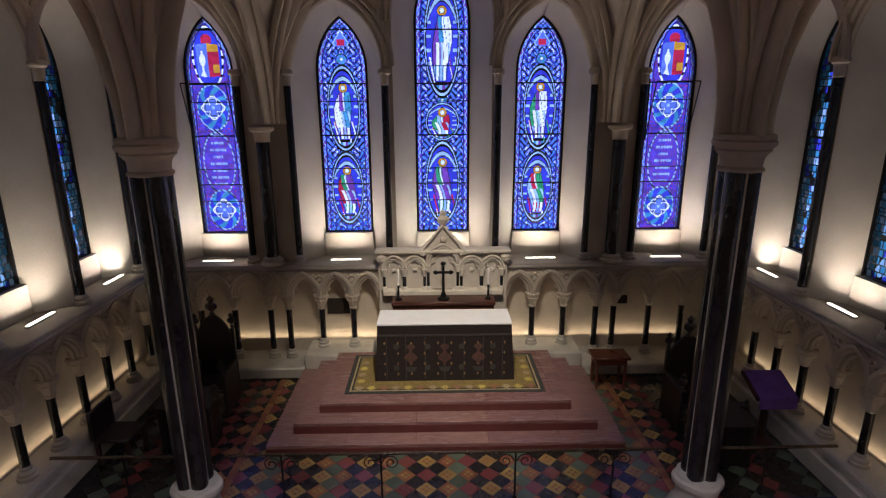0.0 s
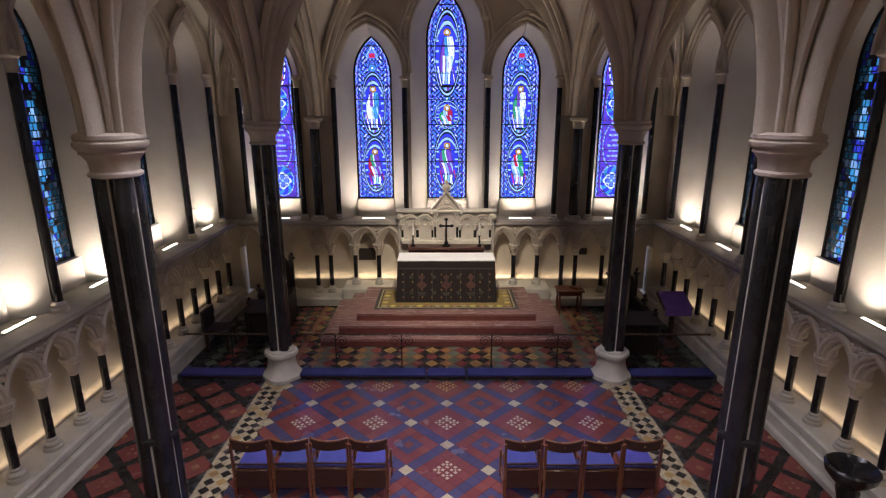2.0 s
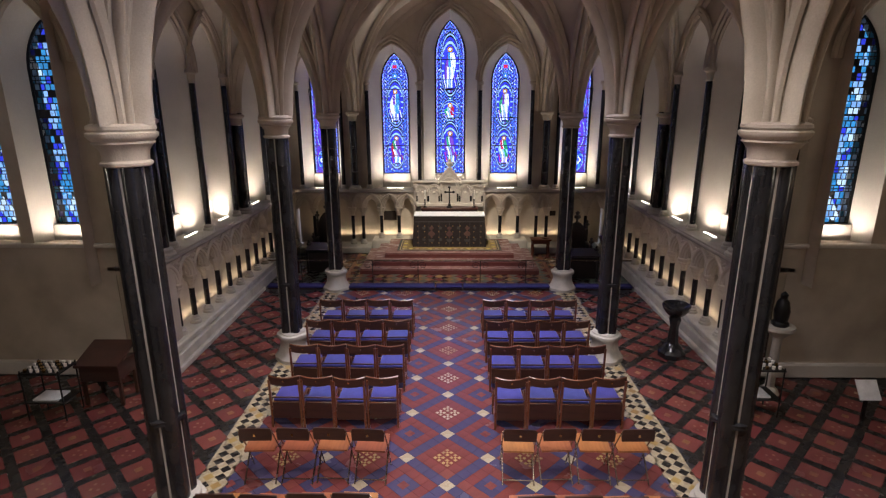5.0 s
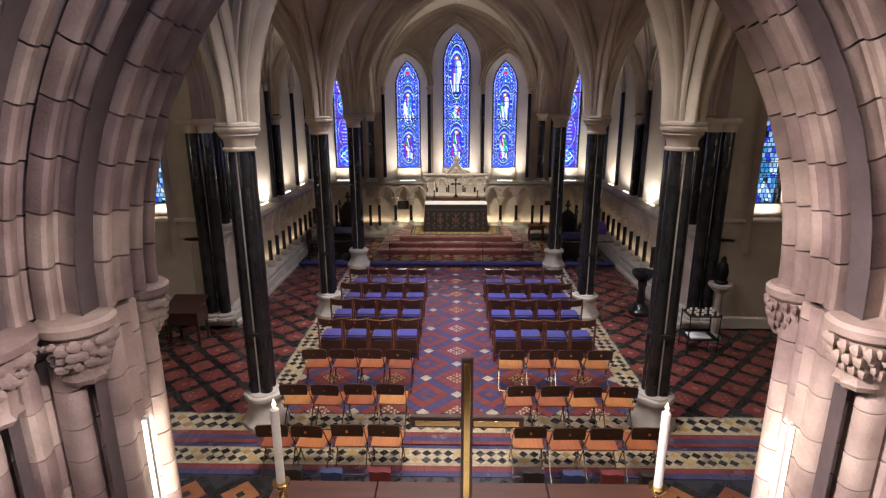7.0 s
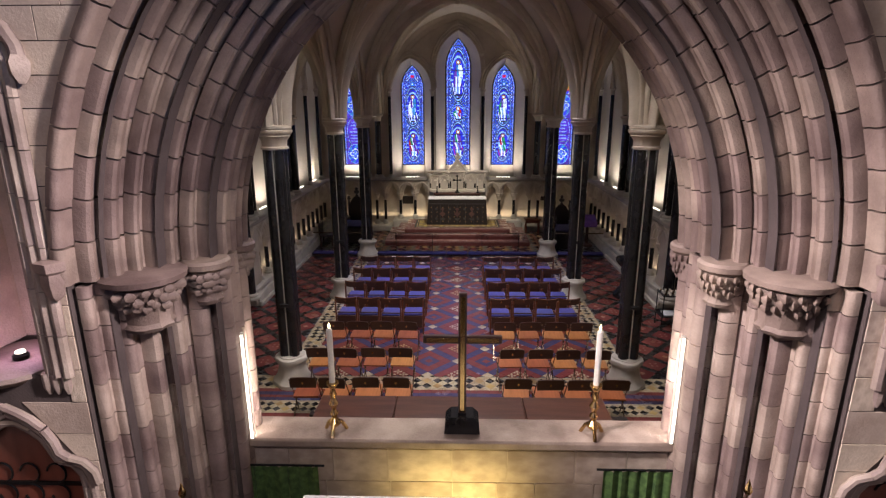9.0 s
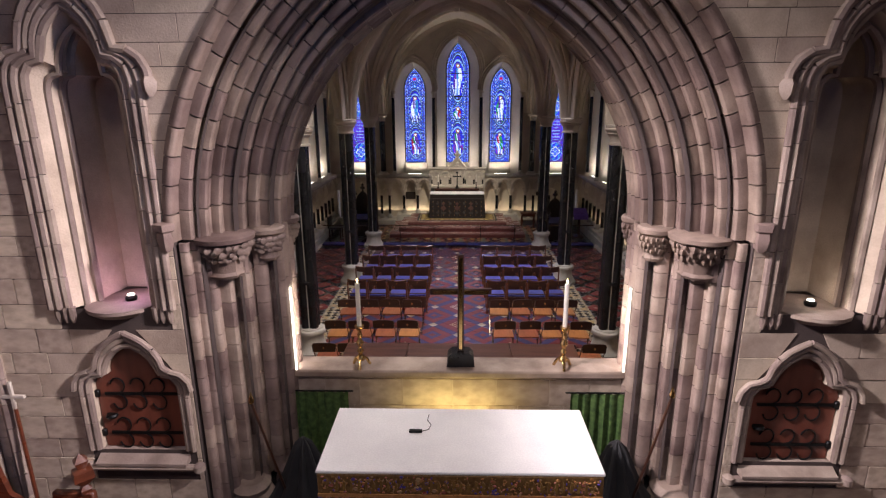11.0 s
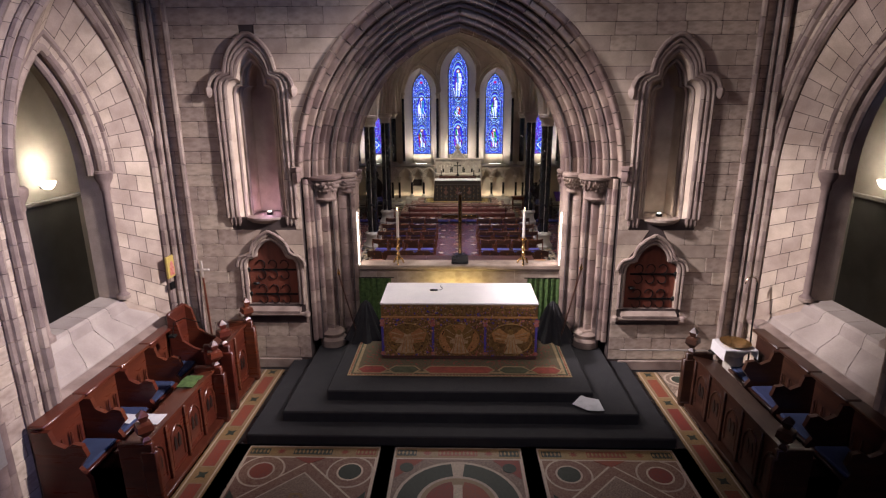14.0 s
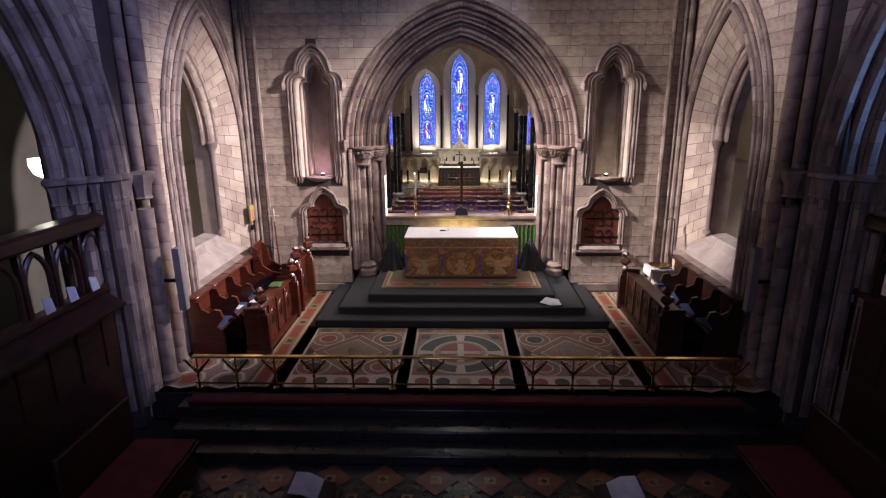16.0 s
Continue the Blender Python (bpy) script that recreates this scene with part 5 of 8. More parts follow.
rug, hx, hy = carpet("altar_carpet", -1.62, 1.62, 8.28, 9.66, 0.50, (CARPETDARK, CARPETBUFF, CARPETDARK, CARPETGOLD), (0.07, 0.03, 0.03, 0.5),
                     "yellow patterned carpet with dark border under the altar")
for i in range(15):
    q = -1.40 + 0.2 * i
    star = [(0.085 * (1 if k % 2 else 0.5) * math.cos(math.pi * k / 8), 0.085 * (1 if k % 2 else 0.5) * math.sin(math.pi * k / 8)) for k in range(16)]
    part("flower", Geo().prism(star, lambda u, d, w, q=q: (q + u, -0.53 + w, d), 0.014, 0.019), (CARPETBUFF, FLOWER, T_ORANGE)[i % 3], rug)
    if i in (0, 14):
        for k in range(4):
            part("flower", Geo().prism(star, lambda u, d, w, q=q, k=k: (q + u, -0.30 + 0.22 * k + w, d), 0.014, 0.019), (FLOWER, CARPETBUFF)[k % 2], rug)

altar = thing("lady_altar", 0, 9.02, 0.505, "altar dressed in a dark embroidered frontal and white linen", "altar")
part("body", Geo().box(-1.08, 1.08, -0.28, 0.30, 0, 0.98, 0, 0.01), DARKCLOTH, altar)
front = Geo()
front.quad((-1.16, -0.36, 0.0), (1.16, -0.36, 0.0), (1.10, -0.315, 0.99), (-1.10, -0.315, 0.99))
front.quad((-1.16, -0.36, 0.0), (-1.10, -0.315, 0.99), (-1.10, 0.3, 0.99), (-1.18, 0.32, 0.0))
front.quad((1.16, -0.36, 0.0), (1.18, 0.32, 0.0), (1.10, 0.3, 0.99), (1.10, -0.315, 0.99))
fr = part("frontal", front, DARKCLOTH, altar, "dark brown brocade frontal")


def on_front(u, d, w):
    return (u, -0.36 + 0.045 * w / 0.99 - d, w)


part("fringe", Geo().prism([(-1.09, 0.80), (1.09, 0.80), (1.09, 0.83), (-1.09, 0.83)], on_front, 0.002, 0.012), GREYTHREAD, fr)
for i in range(7):
    q = -0.96 + 0.32 * i
    part("stripe", Geo().prism([(q - 0.007, 0.04), (q + 0.007, 0.04), (q + 0.007, 0.80), (q - 0.007, 0.80)], on_front, 0.002, 0.007), GREYTHREAD, fr)
for q in (-0.56, 0.0, 0.56):
    vase = [((0.07 + 0.05 * math.cos(5 * a)) * math.sin(a), 0.48 - 0.19 * math.cos(a)) for a in [2 * math.pi * k / 30 for k in range(30)]]
    part("motif", Geo().prism([(q + u, w) for u, w in vase], on_front, 0.003, 0.009), REDTHREAD, fr)
    part("motif", Geo().prism([(q - 0.10, 0.26), (q + 0.10, 0.26), (q + 0.06, 0.18), (q - 0.06, 0.18)], on_front, 0.003, 0.009), GREYTHREAD, fr)
for q in (-0.80, -0.28, 0.28, 0.80):
    for w in (0.25, 0.62):
        part("rosette", Geo().prism([(q + 0.05 * math.cos(k), w + 0.05 * math.sin(k)) for k in [2 * math.pi * j / 8 for j in range(8)]], on_front, 0.003, 0.008), GREYTHREAD, fr)
for i in range(10):
    for k in range(4):
        q, w = -0.99 + 0.22 * i, 0.14 + 0.18 * k
        part("sprig", Geo().prism([(q - 0.018, w), (q, w - 0.03), (q + 0.018, w), (q, w + 0.03)], on_front, 0.003, 0.0075), OLIVEGOLD, fr)
part("altar_cloth", Geo().box(-1.11, 1.11, -0.33, 0.31, 0.985, 1.02, 0, 0.01), LINEN, altar, "white linen altar cloth")

shelf = thing("altar_shelf", 0, 9.62, 0.505, "brown wooden shelf behind the altar", "shelf")
part("top", Geo().box(-0.92, 0.92, -0.16, 0.22, 1.02, 1.10, 0, 0.015), CABINET, shelf)
part("front", Geo().box(-0.90, 0.90, -0.13, 0.20, 0, 1.02, 0, 0.01), CABINET, shelf)

rere = thing("reredos", 0, 10.02, 0.44, "carved pale stone reredos of five arches under a gable", "reredos")
Z = -0.44
part("back", Geo().box(-1.19, 1.19, 0.0, 0.14, 0, 2.36 + Z, 0, 0.01), ALABASTER, rere)
part("cornice", Geo().box(-1.24, 1.24, -0.10, 0.16, 2.36 + Z, 2.43 + Z, 0, 0.02), ALABASTER, rere)
part("step", Geo().box(-1.10, 1.10, -0.16, 0.02, 1.58 + Z, 1.68 + Z, 0, 0.015), ALABASTER, rere)
gab = Geo()
gab.prism([(-0.36, 2.40 + Z), (0.36, 2.40 + Z), (0.0, 2.84 + Z)], lambda u, d, w: (u, -0.02 + d, w), -0.02, 0.10)
gab.tube([(-0.43, -0.07, 2.36 + Z), (0, -0.07, 2.88 + Z), (0.43, -0.07, 2.36 + Z)], 0.035, 6)
gab.lathe([(0.0, -0.06), (0.06, -0.03), (0.06, 0.03), (0.0, 0.06)], 0, -0.06, 2.62 + Z, 6, 0, 3, 0.4)
for k in range(1, 6):
    for s in (-1, 1):
        gab.lathe([(0.0, -0.035), (0.034, -0.01), (0.024, 0.02), (0.0, 0.04)], s * 0.43 * (1 - k / 6), -0.07, 2.40 + Z + 0.52 * k / 6, 6, 0, 3, 0.5)
part("gable", gab, ALABASTER, rere)
part("finial", Geo().lathe([(0.04, 0), (0.05, 0.05), (0.10, 0.10), (0.11, 0.16), (0.05, 0.22), (0.06, 0.27), (0.0, 0.33)], 0, -0.03, 2.84 + Z, 10, 0, 5, 0.25), ALABASTER, rere, "leafy stone finial")
for uc, hw, zs, za in ((-0.90, 0.17, 2.06, 2.26), (-0.52, 0.17, 2.06, 2.26), (0.0, 0.26, 2.14, 2.48), (0.52, 0.17, 2.06, 2.26), (0.90, 0.17, 2.06, 2.26)):
    a = Geo()
    for dw, dd, r in ((0.0, -0.05, 0.022), (0.05, -0.07, 0.025)):
        gable(a, lambda u, d, z: (u, d, z + Z), uc, hw + dw, zs, za + dw, dd, r, 0, None, 8)
    for s in (-1, 1):
        a.tube([(uc + s * hw, -0.04, zs + Z), (uc + s * hw * 0.5, -0.04, zs + 0.06 + Z), (uc + s * hw * 0.55, -0.04, zs + 0.12 + Z), (uc, -0.04, za - 0.02 + Z)], 0.014, 5)
        part("capital", Geo().lathe([(0.03, 0), (0.04, 0.03), (0.035, 0.06), (0.06, 0.11), (0.06, 0.14)], uc + s * (hw + 0.01), -0.06, zs - 0.13 + Z, 8), ALABASTER, rere)
        part("base", Geo().lathe([(0.05, 0), (0.05, 0.03), (0.03, 0.06)], uc + s * (hw + 0.01), -0.06, 1.68 + Z, 8), ALABASTER, rere)
    part("arch", a, ALABASTER, rere)
    for s in (-1, 1):
        part("colonnette", Geo().lathe([(0.026, 1.73 + Z), (0.026, zs - 0.12 + Z)], uc + s * (hw + 0.01), -0.06, 0, 8), MARBLE, rere, "dark marble colonnette")
    part("tracery", Geo().lathe([(0.0, -0.04), (0.045, -0.02), (0.045, 0.02), (0.0, 0.04)], uc, -0.02, zs - 0.02 + Z, 6, 0, 3, 0.5), ALABASTER, rere)
for s in (-1, 1):
    part("carving", Geo().lathe([(0.0, -0.08), (0.08, -0.05), (0.09, 0.03), (0.0, 0.08)], s * 1.13, -0.03, 2.27 + Z, 8, 0, 5, 0.45), ALABASTER, rere)
    part("carving", Geo().lathe([(0.0, -0.06), (0.06, -0.04), (0.06, 0.03), (0.0, 0.06)], s * 0.36, -0.06, 2.38 + Z, 8, 0, 5, 0.45), ALABASTER, rere)


def stand_cross(name, x, y, z, label, foot, h, arm, arm_z, w, mat, strip=None):
    ob = thing(name, x, y, z, label, "cross")
    part("foot", foot, mat if strip is None else MARBLE, ob)
    f = 0.12 if strip is None else 0.17
    part("upright", Geo().box(-w, w, -w * 0.7, w * 0.7, f, h, 0, w * 0.2), mat, ob)
    part("arm", Geo().box(-arm, arm, -w * 0.7 + 0.001, w * 0.7 - 0.001, arm_z - w, arm_z + w, 0, w * 0.2), mat, ob)
    if strip:
        part("gilt_strip", Geo().box(-w * 0.55, w * 0.55, -w * 0.7 - 0.006, -w * 0.7, f + 0.02, h - 0.03, 0, 0.002), strip, ob, "gilded strip")
        for s in (-1, 1):
            part("gilt_strip", Geo().box(s * w * 1.1, s * (arm - 0.03), -w * 0.7 - 0.006, -w * 0.7, arm_z - w * 0.55, arm_z + w * 0.55, 0, 0.002), strip, ob, "gilded strip")
    return ob


ob = stand_cross("altar_cross", 0, 9.62, 1.605, "black iron altar cross on a stepped foot", Geo().lathe([(0.11, 0), (0.11, 0.03), (0.06, 0.05), (0.03, 0.14)], n=8), 0.66, 0.13, 0.50, 0.022, IRON)
for dx, dz in ((-0.13, 0.50), (0.13, 0.50), (0, 0.66)):
    part("knob", Geo().lathe([(0.0, -0.045), (0.04, -0.02), (0.04, 0.02), (0.0, 0.045)], dx, 0, dz, 8, 0, 4, 0.4), IRON, ob)
for x in (-0.80, 0.80):
    ob = thing("candlestick", x, 9.62, 1.605, "dark metal candlestick with a white candle", "candlestick", "candlesticks of the chapel altar")
    part("foot", Geo().lathe([(0.06, 0), (0.06, 0.02), (0.02, 0.05)], n=10), IRON, ob)
    part("stem", Geo().lathe([(0.014, 0.04), (0.022, 0.12), (0.014, 0.2), (0.03, 0.27)], n=10), IRON, ob)
    part("candle", Geo().lathe([(0.018, 0.27), (0.018, 0.56), (0.004, 0.575)], n=10), WAX, ob, "white candle")

# rail, kneelers
for a, b, posts in ((-2.78, 2.78, (-2.12, -0.86, 0.86, 2.12)), (-5.0, -3.34, (-4.1,)), (3.34, 5.0, (4.1,))):
    c = (a + b) / 2
    ob = thing("altar_rail", c, 6.48, 0, "slim metal communion rail on scrolled iron posts", "railing", "altar rails of the chapel")
    part("handrail", Geo().tube([(a - c, 0, 0.70), (b - c, 0, 0.70)], 0.022, 8), STEEL, ob)
    for p in posts:
        part("post", Geo().lathe([(0.035, 0), (0.03, 0.02), (0.013, 0.04), (0.013, 0.69)], p - c, 0, 0, 8), IRON, ob)
        if abs(c) < 1:
            for s in (-1, 1):
                sp = [(p - c + s * (0.13 - (0.11 - 0.085 * k / 20) * math.cos(k * 0.5)), 0, 0.56 + (0.11 - 0.085 * k / 20) * math.sin(k * 0.5)) for k in range(21)]
                part("scroll", Geo().tube(sp, 0.008, 5), IRON, ob)
for a, b in ((-2.72, -0.38), (-0.36, 0.36), (0.38, 2.72), (-4.95, -3.42), (3.42, 4.95)):
    c = (a + b) / 2
    ob = thing("kneeler", c, 6.16, 0, "long blue upholstered kneeler at the communion rail", "kneeler", "kneelers at the chapel rail")
    part("base", Geo().box(a - c + 0.01, b - c - 0.01, -0.11, 0.11, 0, 0.04, 0, 0.01), WOOD, ob)
    part("cushion", Geo().box(a - c, b - c, -0.13, 0.13, 0.04, 0.115, 0, 0.025), KNEELBLUE, ob)

# dark stalls, lectern and table beside the chapel altar


def finial(geo, x, y, z, k=1.0):
    geo.lathe([(0.03 * k, 0), (0.045 * k, 0.04 * k), (0.02 * k, 0.07 * k), (0.085 * k, 0.14 * k), (0.075 * k, 0.20 * k), (0.03 * k, 0.22 * k), (0.055 * k, 0.28 * k), (0.0, 0.34 * k)], x, y, z, 8, 0, 4, 0.3)


for s, x, y, tall in ((-1, -3.92, 8.80, 1.62), (1, 3.92, 8.15, 1.42)):
    ob = thing("clergy_chair", x, y, 0, "tall black-brown carved chair with pointed back and knobbed finials", "chair", "carved chairs by the chapel altar")
    part("seat", Geo().box(-0.30, 0.30, -0.28, 0.28, 0.40, 0.47, 0, 0.015), EBONY, ob)
    for q in (-0.31, 0.31):
        e = Geo()
        e.box(q - 0.03, q + 0.03, -0.32, 0.30, 0, 0.72, 0, 0.015)
        e.box(q - 0.045, q + 0.045, -0.36, 0.28, 0.72, 0.77, 0, 0.015)
        finial(e, q, -0.30, 0.76, 0.8)
        part("arm_panel", e, EBONY, ob)
        p = Geo().box(q - 0.035, q + 0.035, 0.26, 0.33, 0, tall * 0.82, 0, 0.012)
        finial(p, q, 0.295, tall * 0.82, 0.8)
        part("back_post", p, EBONY, ob)
    bk = gothic(0.29, tall * 0.68, tall * 0.98, 8, 0.3)
    part("backrest", Geo().prism(bk, lambda u, d, w: (u, 0.27 + d, w), 0, 0.05), EBONY, ob)
    top = Geo()
    finial(top, 0, 0.295, tall * 0.95, 1.1)
    part("crest", top, EBONY, ob, "carved leafy crest")
    ob = thing("prayer_desk", x - s * 0.05, y - 1.0, 0, "low dark wooden prayer desk with sloping top", "desk", "desks by the chapel altar")
    part("body", Geo().box(-0.36, 0.36, -0.12, 0.12, 0, 0.62, 0, 0.02), EBONY, ob)
    part("slope", Geo().prism([(-0.2, 0.66), (0.2, 0.80), (0.2, 0.83), (-0.2, 0.69)], lambda u, d, w: (d, u, w), -0.40, 0.40), EBONY, ob)
    for q in (-0.37, 0.37):
        e = Geo().box(q - 0.03, q + 0.03, -0.16, 0.16, 0, 0.70, 0, 0.012)
        finial(e, q, 0.10, 0.68, 0.75)
        part("end_panel", e, EBONY, ob)
ob = thing("lectern", 4.72, 7.55, 0, "dark lectern draped in purple cloth beside the arcade", "lectern")
part("post", Geo().lathe([(0.24, 0), (0.22, 0.06), (0.06, 0.12), (0.05, 0.85), (0.10, 0.9)], n=8), WOOD, ob)
part("book_rest", Geo().prism([(-0.24, 0.86), (0.22, 1.06), (0.22, 1.10), (-0.24, 0.90)], lambda u, d, w: (d, u, w), -0.30, 0.30), WOOD, ob)
part("cloth", Geo().prism([(-0.26, 0.905), (0.20, 1.107), (0.20, 1.117), (-0.27, 0.915), (-0.28, 0.75), (-0.27, 0.75)], lambda u, d, w: (d, u, w), -0.27, 0.27), PURPLE, ob, "purple cloth fall")
ob = thing("low_chair", -4.75, 7.5, 0, "dark low wooden chair against the arcade", "chair")
part("seat", Geo().box(-0.25, 0.25, -0.25, 0.25, 0.36, 0.42, 0, 0.02), EBONY, ob)
part("backrest", Geo().box(-0.27, -0.21, -0.27, 0.27, 0.40, 0.85, 0, 0.02), EBONY, ob)
for q in ((-0.21, -0.21), (0.21, -0.21), (0.21, 0.21), (-0.21, 0.21)):
    part("leg", Geo().box(q[0] - 0.025, q[0] + 0.025, q[1] - 0.025, q[1] + 0.025, 0, 0.36), WOOD, ob)
ob = thing("side_table", 2.98, 9.35, 0, "small reddish wooden credence table", "table")
part("tabletop", Geo().box(-0.33, 0.33, -0.2, 0.2, 0.58, 0.63, 0, 0.012), REDWOOD, ob)
part("apron", Geo().box(-0.28, 0.28, -0.16, 0.16, 0.47, 0.58, 0, 0.01), REDWOOD, ob)
for q in ((-0.25, -0.14), (0.25, -0.14), (0.25, 0.14), (-0.25, 0.14)):
    part("leg", Geo().lathe([(0.03, 0), (0.022, 0.05), (0.032, 0.25), (0.022, 0.42), (0.03, 0.48)], q[0], q[1], 0, 8), REDWOOD, ob)
for s, x in ((-1, -2.05), (1, 3.55)):
    solo("wall_plaque", Geo().box(x - 0.22 if s < 0 else x - 0.1, x + 0.22 if s < 0 else x + 0.1, 10.485, 10.515, 1.0 if s < 0 else 1.15, 1.32, 0, 0.005), DARKCLOTH,
         "dark bronze plaque inside the arcade", "plaque", "plaques")

# ---------------------------------------------------------------- chapel seating


def blue_chair():
    ob = thing("chapel_chair", 0, 0, -50, "red-brown wooden chair with a blue upholstered seat", "chair", "blue chairs in the chapel")
    part("seat_cushion", Geo().box(-0.205, 0.205, 0.03, 0.45, 0.42, 0.475, 0, 0.02), BLUECLOTH, ob, "blue seat cushion")
    part("seat_frame", Geo().box(-0.22, 0.22, 0.02, 0.46, 0.38, 0.42, 0, 0.008), CHAIRWOOD, ob)
    top = [(-0.235, 0.745), (-0.12, 0.735), (0.0, 0.73), (0.12, 0.735), (0.235, 0.745), (0.242, 0.875), (0.12, 0.862), (0.0, 0.857), (-0.12, 0.862), (-0.242, 0.875)]
    part("top_rail", Geo().prism(top, lambda u, d, w: (u, d - 0.035 + 0.9 * u * u, w), -0.028, 0.002), WOOD, ob, "dark curved top rail")
    # highlight along the rail's top edge, laid on as a lighter strip
    part("cap_strip", Geo().tube([(-0.24 + 0.06 * k, -0.047 + 0.9 * (-0.24 + 0.06 * k) ** 2, 0.860 + 0.3 * (-0.24 + 0.06 * k) ** 2) for k in range(9)], 0.012, 6), CHAIRWOOD, ob, "lighter strip for the highlight on the rail edge")
    part("lower_rail", Geo().box(-0.215, 0.215, -0.012, 0.012, 0.50, 0.525, 0, 0.006), WOOD, ob)
    # dark sheet added to give the shade below the seat
    part("back_panel", Geo().box(-0.205, 0.205, -0.012, 0.006, 0.16, 0.43, 0, 0.004), WOOD, ob, "dark sheet added for the shade below the seat")
    part("badge", Geo().box(-0.012, 0.012, -0.068, -0.062, 0.80, 0.825), BRASS, ob, "small brass badge")
    for sx in (-0.228, 0.228):
        part("back_leg", Geo().prism([(-0.02, 0.0), (0.02, 0.0), (0.015, 0.42), (-0.01, 0.82), (-0.04, 0.82), (-0.02, 0.42)], lambda u, d, w, sx=sx: (sx + d, u, w), -0.016, 0.016), CHAIRWOOD, ob)
        part("front_leg", Geo().box(sx - 0.016, sx + 0.016, 0.42, 0.455, 0, 0.42, 0, 0.004), CHAIRWOOD, ob)
        part("side_rail", Geo().box(sx - 0.011, sx + 0.011, 0.0, 0.44, 0.12, 0.15, 0, 0.004), CHAIRWOOD, ob)
    part("book_shelf", Geo().box(-0.21, 0.21, 0.04, 0.36, 0.19, 0.205, 0, 0.004), WOOD, ob)
    return ob


def folding_chair():
    ob = thing("folding_chair", 0, 0, -52, "folding chair with orange plywood seat and dark curved back", "chair", "folding chairs in the chapel")
    seat = [(-0.20, 0.03), (0.20, 0.03), (0.215, 0.30), (0.20, 0.42), (-0.20, 0.42), (-0.215, 0.30)]
    part("seat", Geo().prism(seat, lambda u, d, w: (u, w, 0.44 + d + 0.10 * (w - 0.2) ** 2), -0.012, 0.012), PLY, ob, "orange plywood seat")
    top = [(-0.205, 0.66), (0.205, 0.66), (0.215, 0.74), (0.20, 0.83), (0.1, 0.85), (-0.1, 0.85), (-0.20, 0.83), (-0.215, 0.74)]
    part("backrest", Geo().prism(top, lambda u, d, w: (u, d - 0.02 + 1.0 * (u * u - 0.02) * 0.8 - 0.05, w), -0.008, 0.012), WOOD, ob, "dark glossy back board")
    part("badge", Geo().box(-0.014, 0.014, -0.096, -0.088, 0.74, 0.775), BRASS, ob, "small brass badge")
    for sx in (-0.215, 0.215):
        part("rear_tube", Geo().tube([(sx, 0.36, 0.0), (sx, 0.16, 0.44), (sx, -0.06, 0.80)], 0.010, 6), STEEL, ob)
        part("front_tube", Geo().tube([(sx * 0.95, -0.06, 0.0), (sx * 0.95, 0.36, 0.44)], 0.010, 6), STEEL, ob)
    part("cross_tube", Geo().tube([(-0.205, -0.02, 0.05), (0.205, -0.02, 0.05)], 0.009, 6), STEEL, ob)
    return ob


chair_a, chair_b = blue_chair(), folding_chair()
first = {0: True, 1: True}
rng = random.Random(11)
for r, y in enumerate((2.93, 1.82, 0.72, -0.40, -1.62, -2.82, -3.88)):
    for s in (-1, 1):
        for i in range(4):
            kind = 0 if r < 4 else 1
            x = s * (0.99 + 0.497 * i) - (0.03 if s > 0 else 0.0)
            if kind:
                x += rng.uniform(-0.03, 0.03)
            m = pose(x, y + rng.uniform(-0.02, 0.02), 0, 0, 0, rng.uniform(-1.5, 1.5) * (1 + 1.5 * kind))
            src = (chair_a, chair_b)[kind]
            if first[kind]:
                src.matrix_basis = m
                first[kind] = False
            else:
                copy_thing(src, m)
for i, (x, y) in enumerate(((-2.2, -4.05), (-1.65, -4.1), (-1.02, -4.08), (0.98, -4.06), (1.5, -4.1), (2.0, -4.08), (2.5, -4.1))):
    hang = [(-0.13, 0.10), (0.13, 0.10), (0.14, 0.36), (0.05, 0.38), (-0.05, 0.365), (-0.14, 0.38)]
    solo("hassock", Geo().prism(hang, lambda u, d, w, x=x, y=y: (x + u, y + d, w - 0.10), -0.05, 0.05), (DARKCLOTH, NAVYCLOTH, CRIMSON)[i % 3],
         "dark embroidered hassock standing behind a chair", "hassock", "hassocks behind the last row")

cab = thing("vestment_cabinet", 0.02, -6.78, 0, "broad brown wooden cabinet below the arch sill", "cabinet")
part("body", Geo().box(-1.40, 1.40, -0.20, 0.18, 0, 2.03, 0, 0.01), CABINET, cab)
for a, b in ((-1.44, -0.66), (-0.656, 0.62), (0.624, 1.44)):
    part("top_board", Geo().box(a, b, -0.22, 0.20, 2.03, 2.085, 0, 0.008), CABINET, cab)
for q in (-0.95, 0.0, 0.95):
    part("door", Geo().box(q - 0.42, q + 0.42, 0.18, 0.20, 0.1, 1.80, 0, 0.01), CABINET, cab)

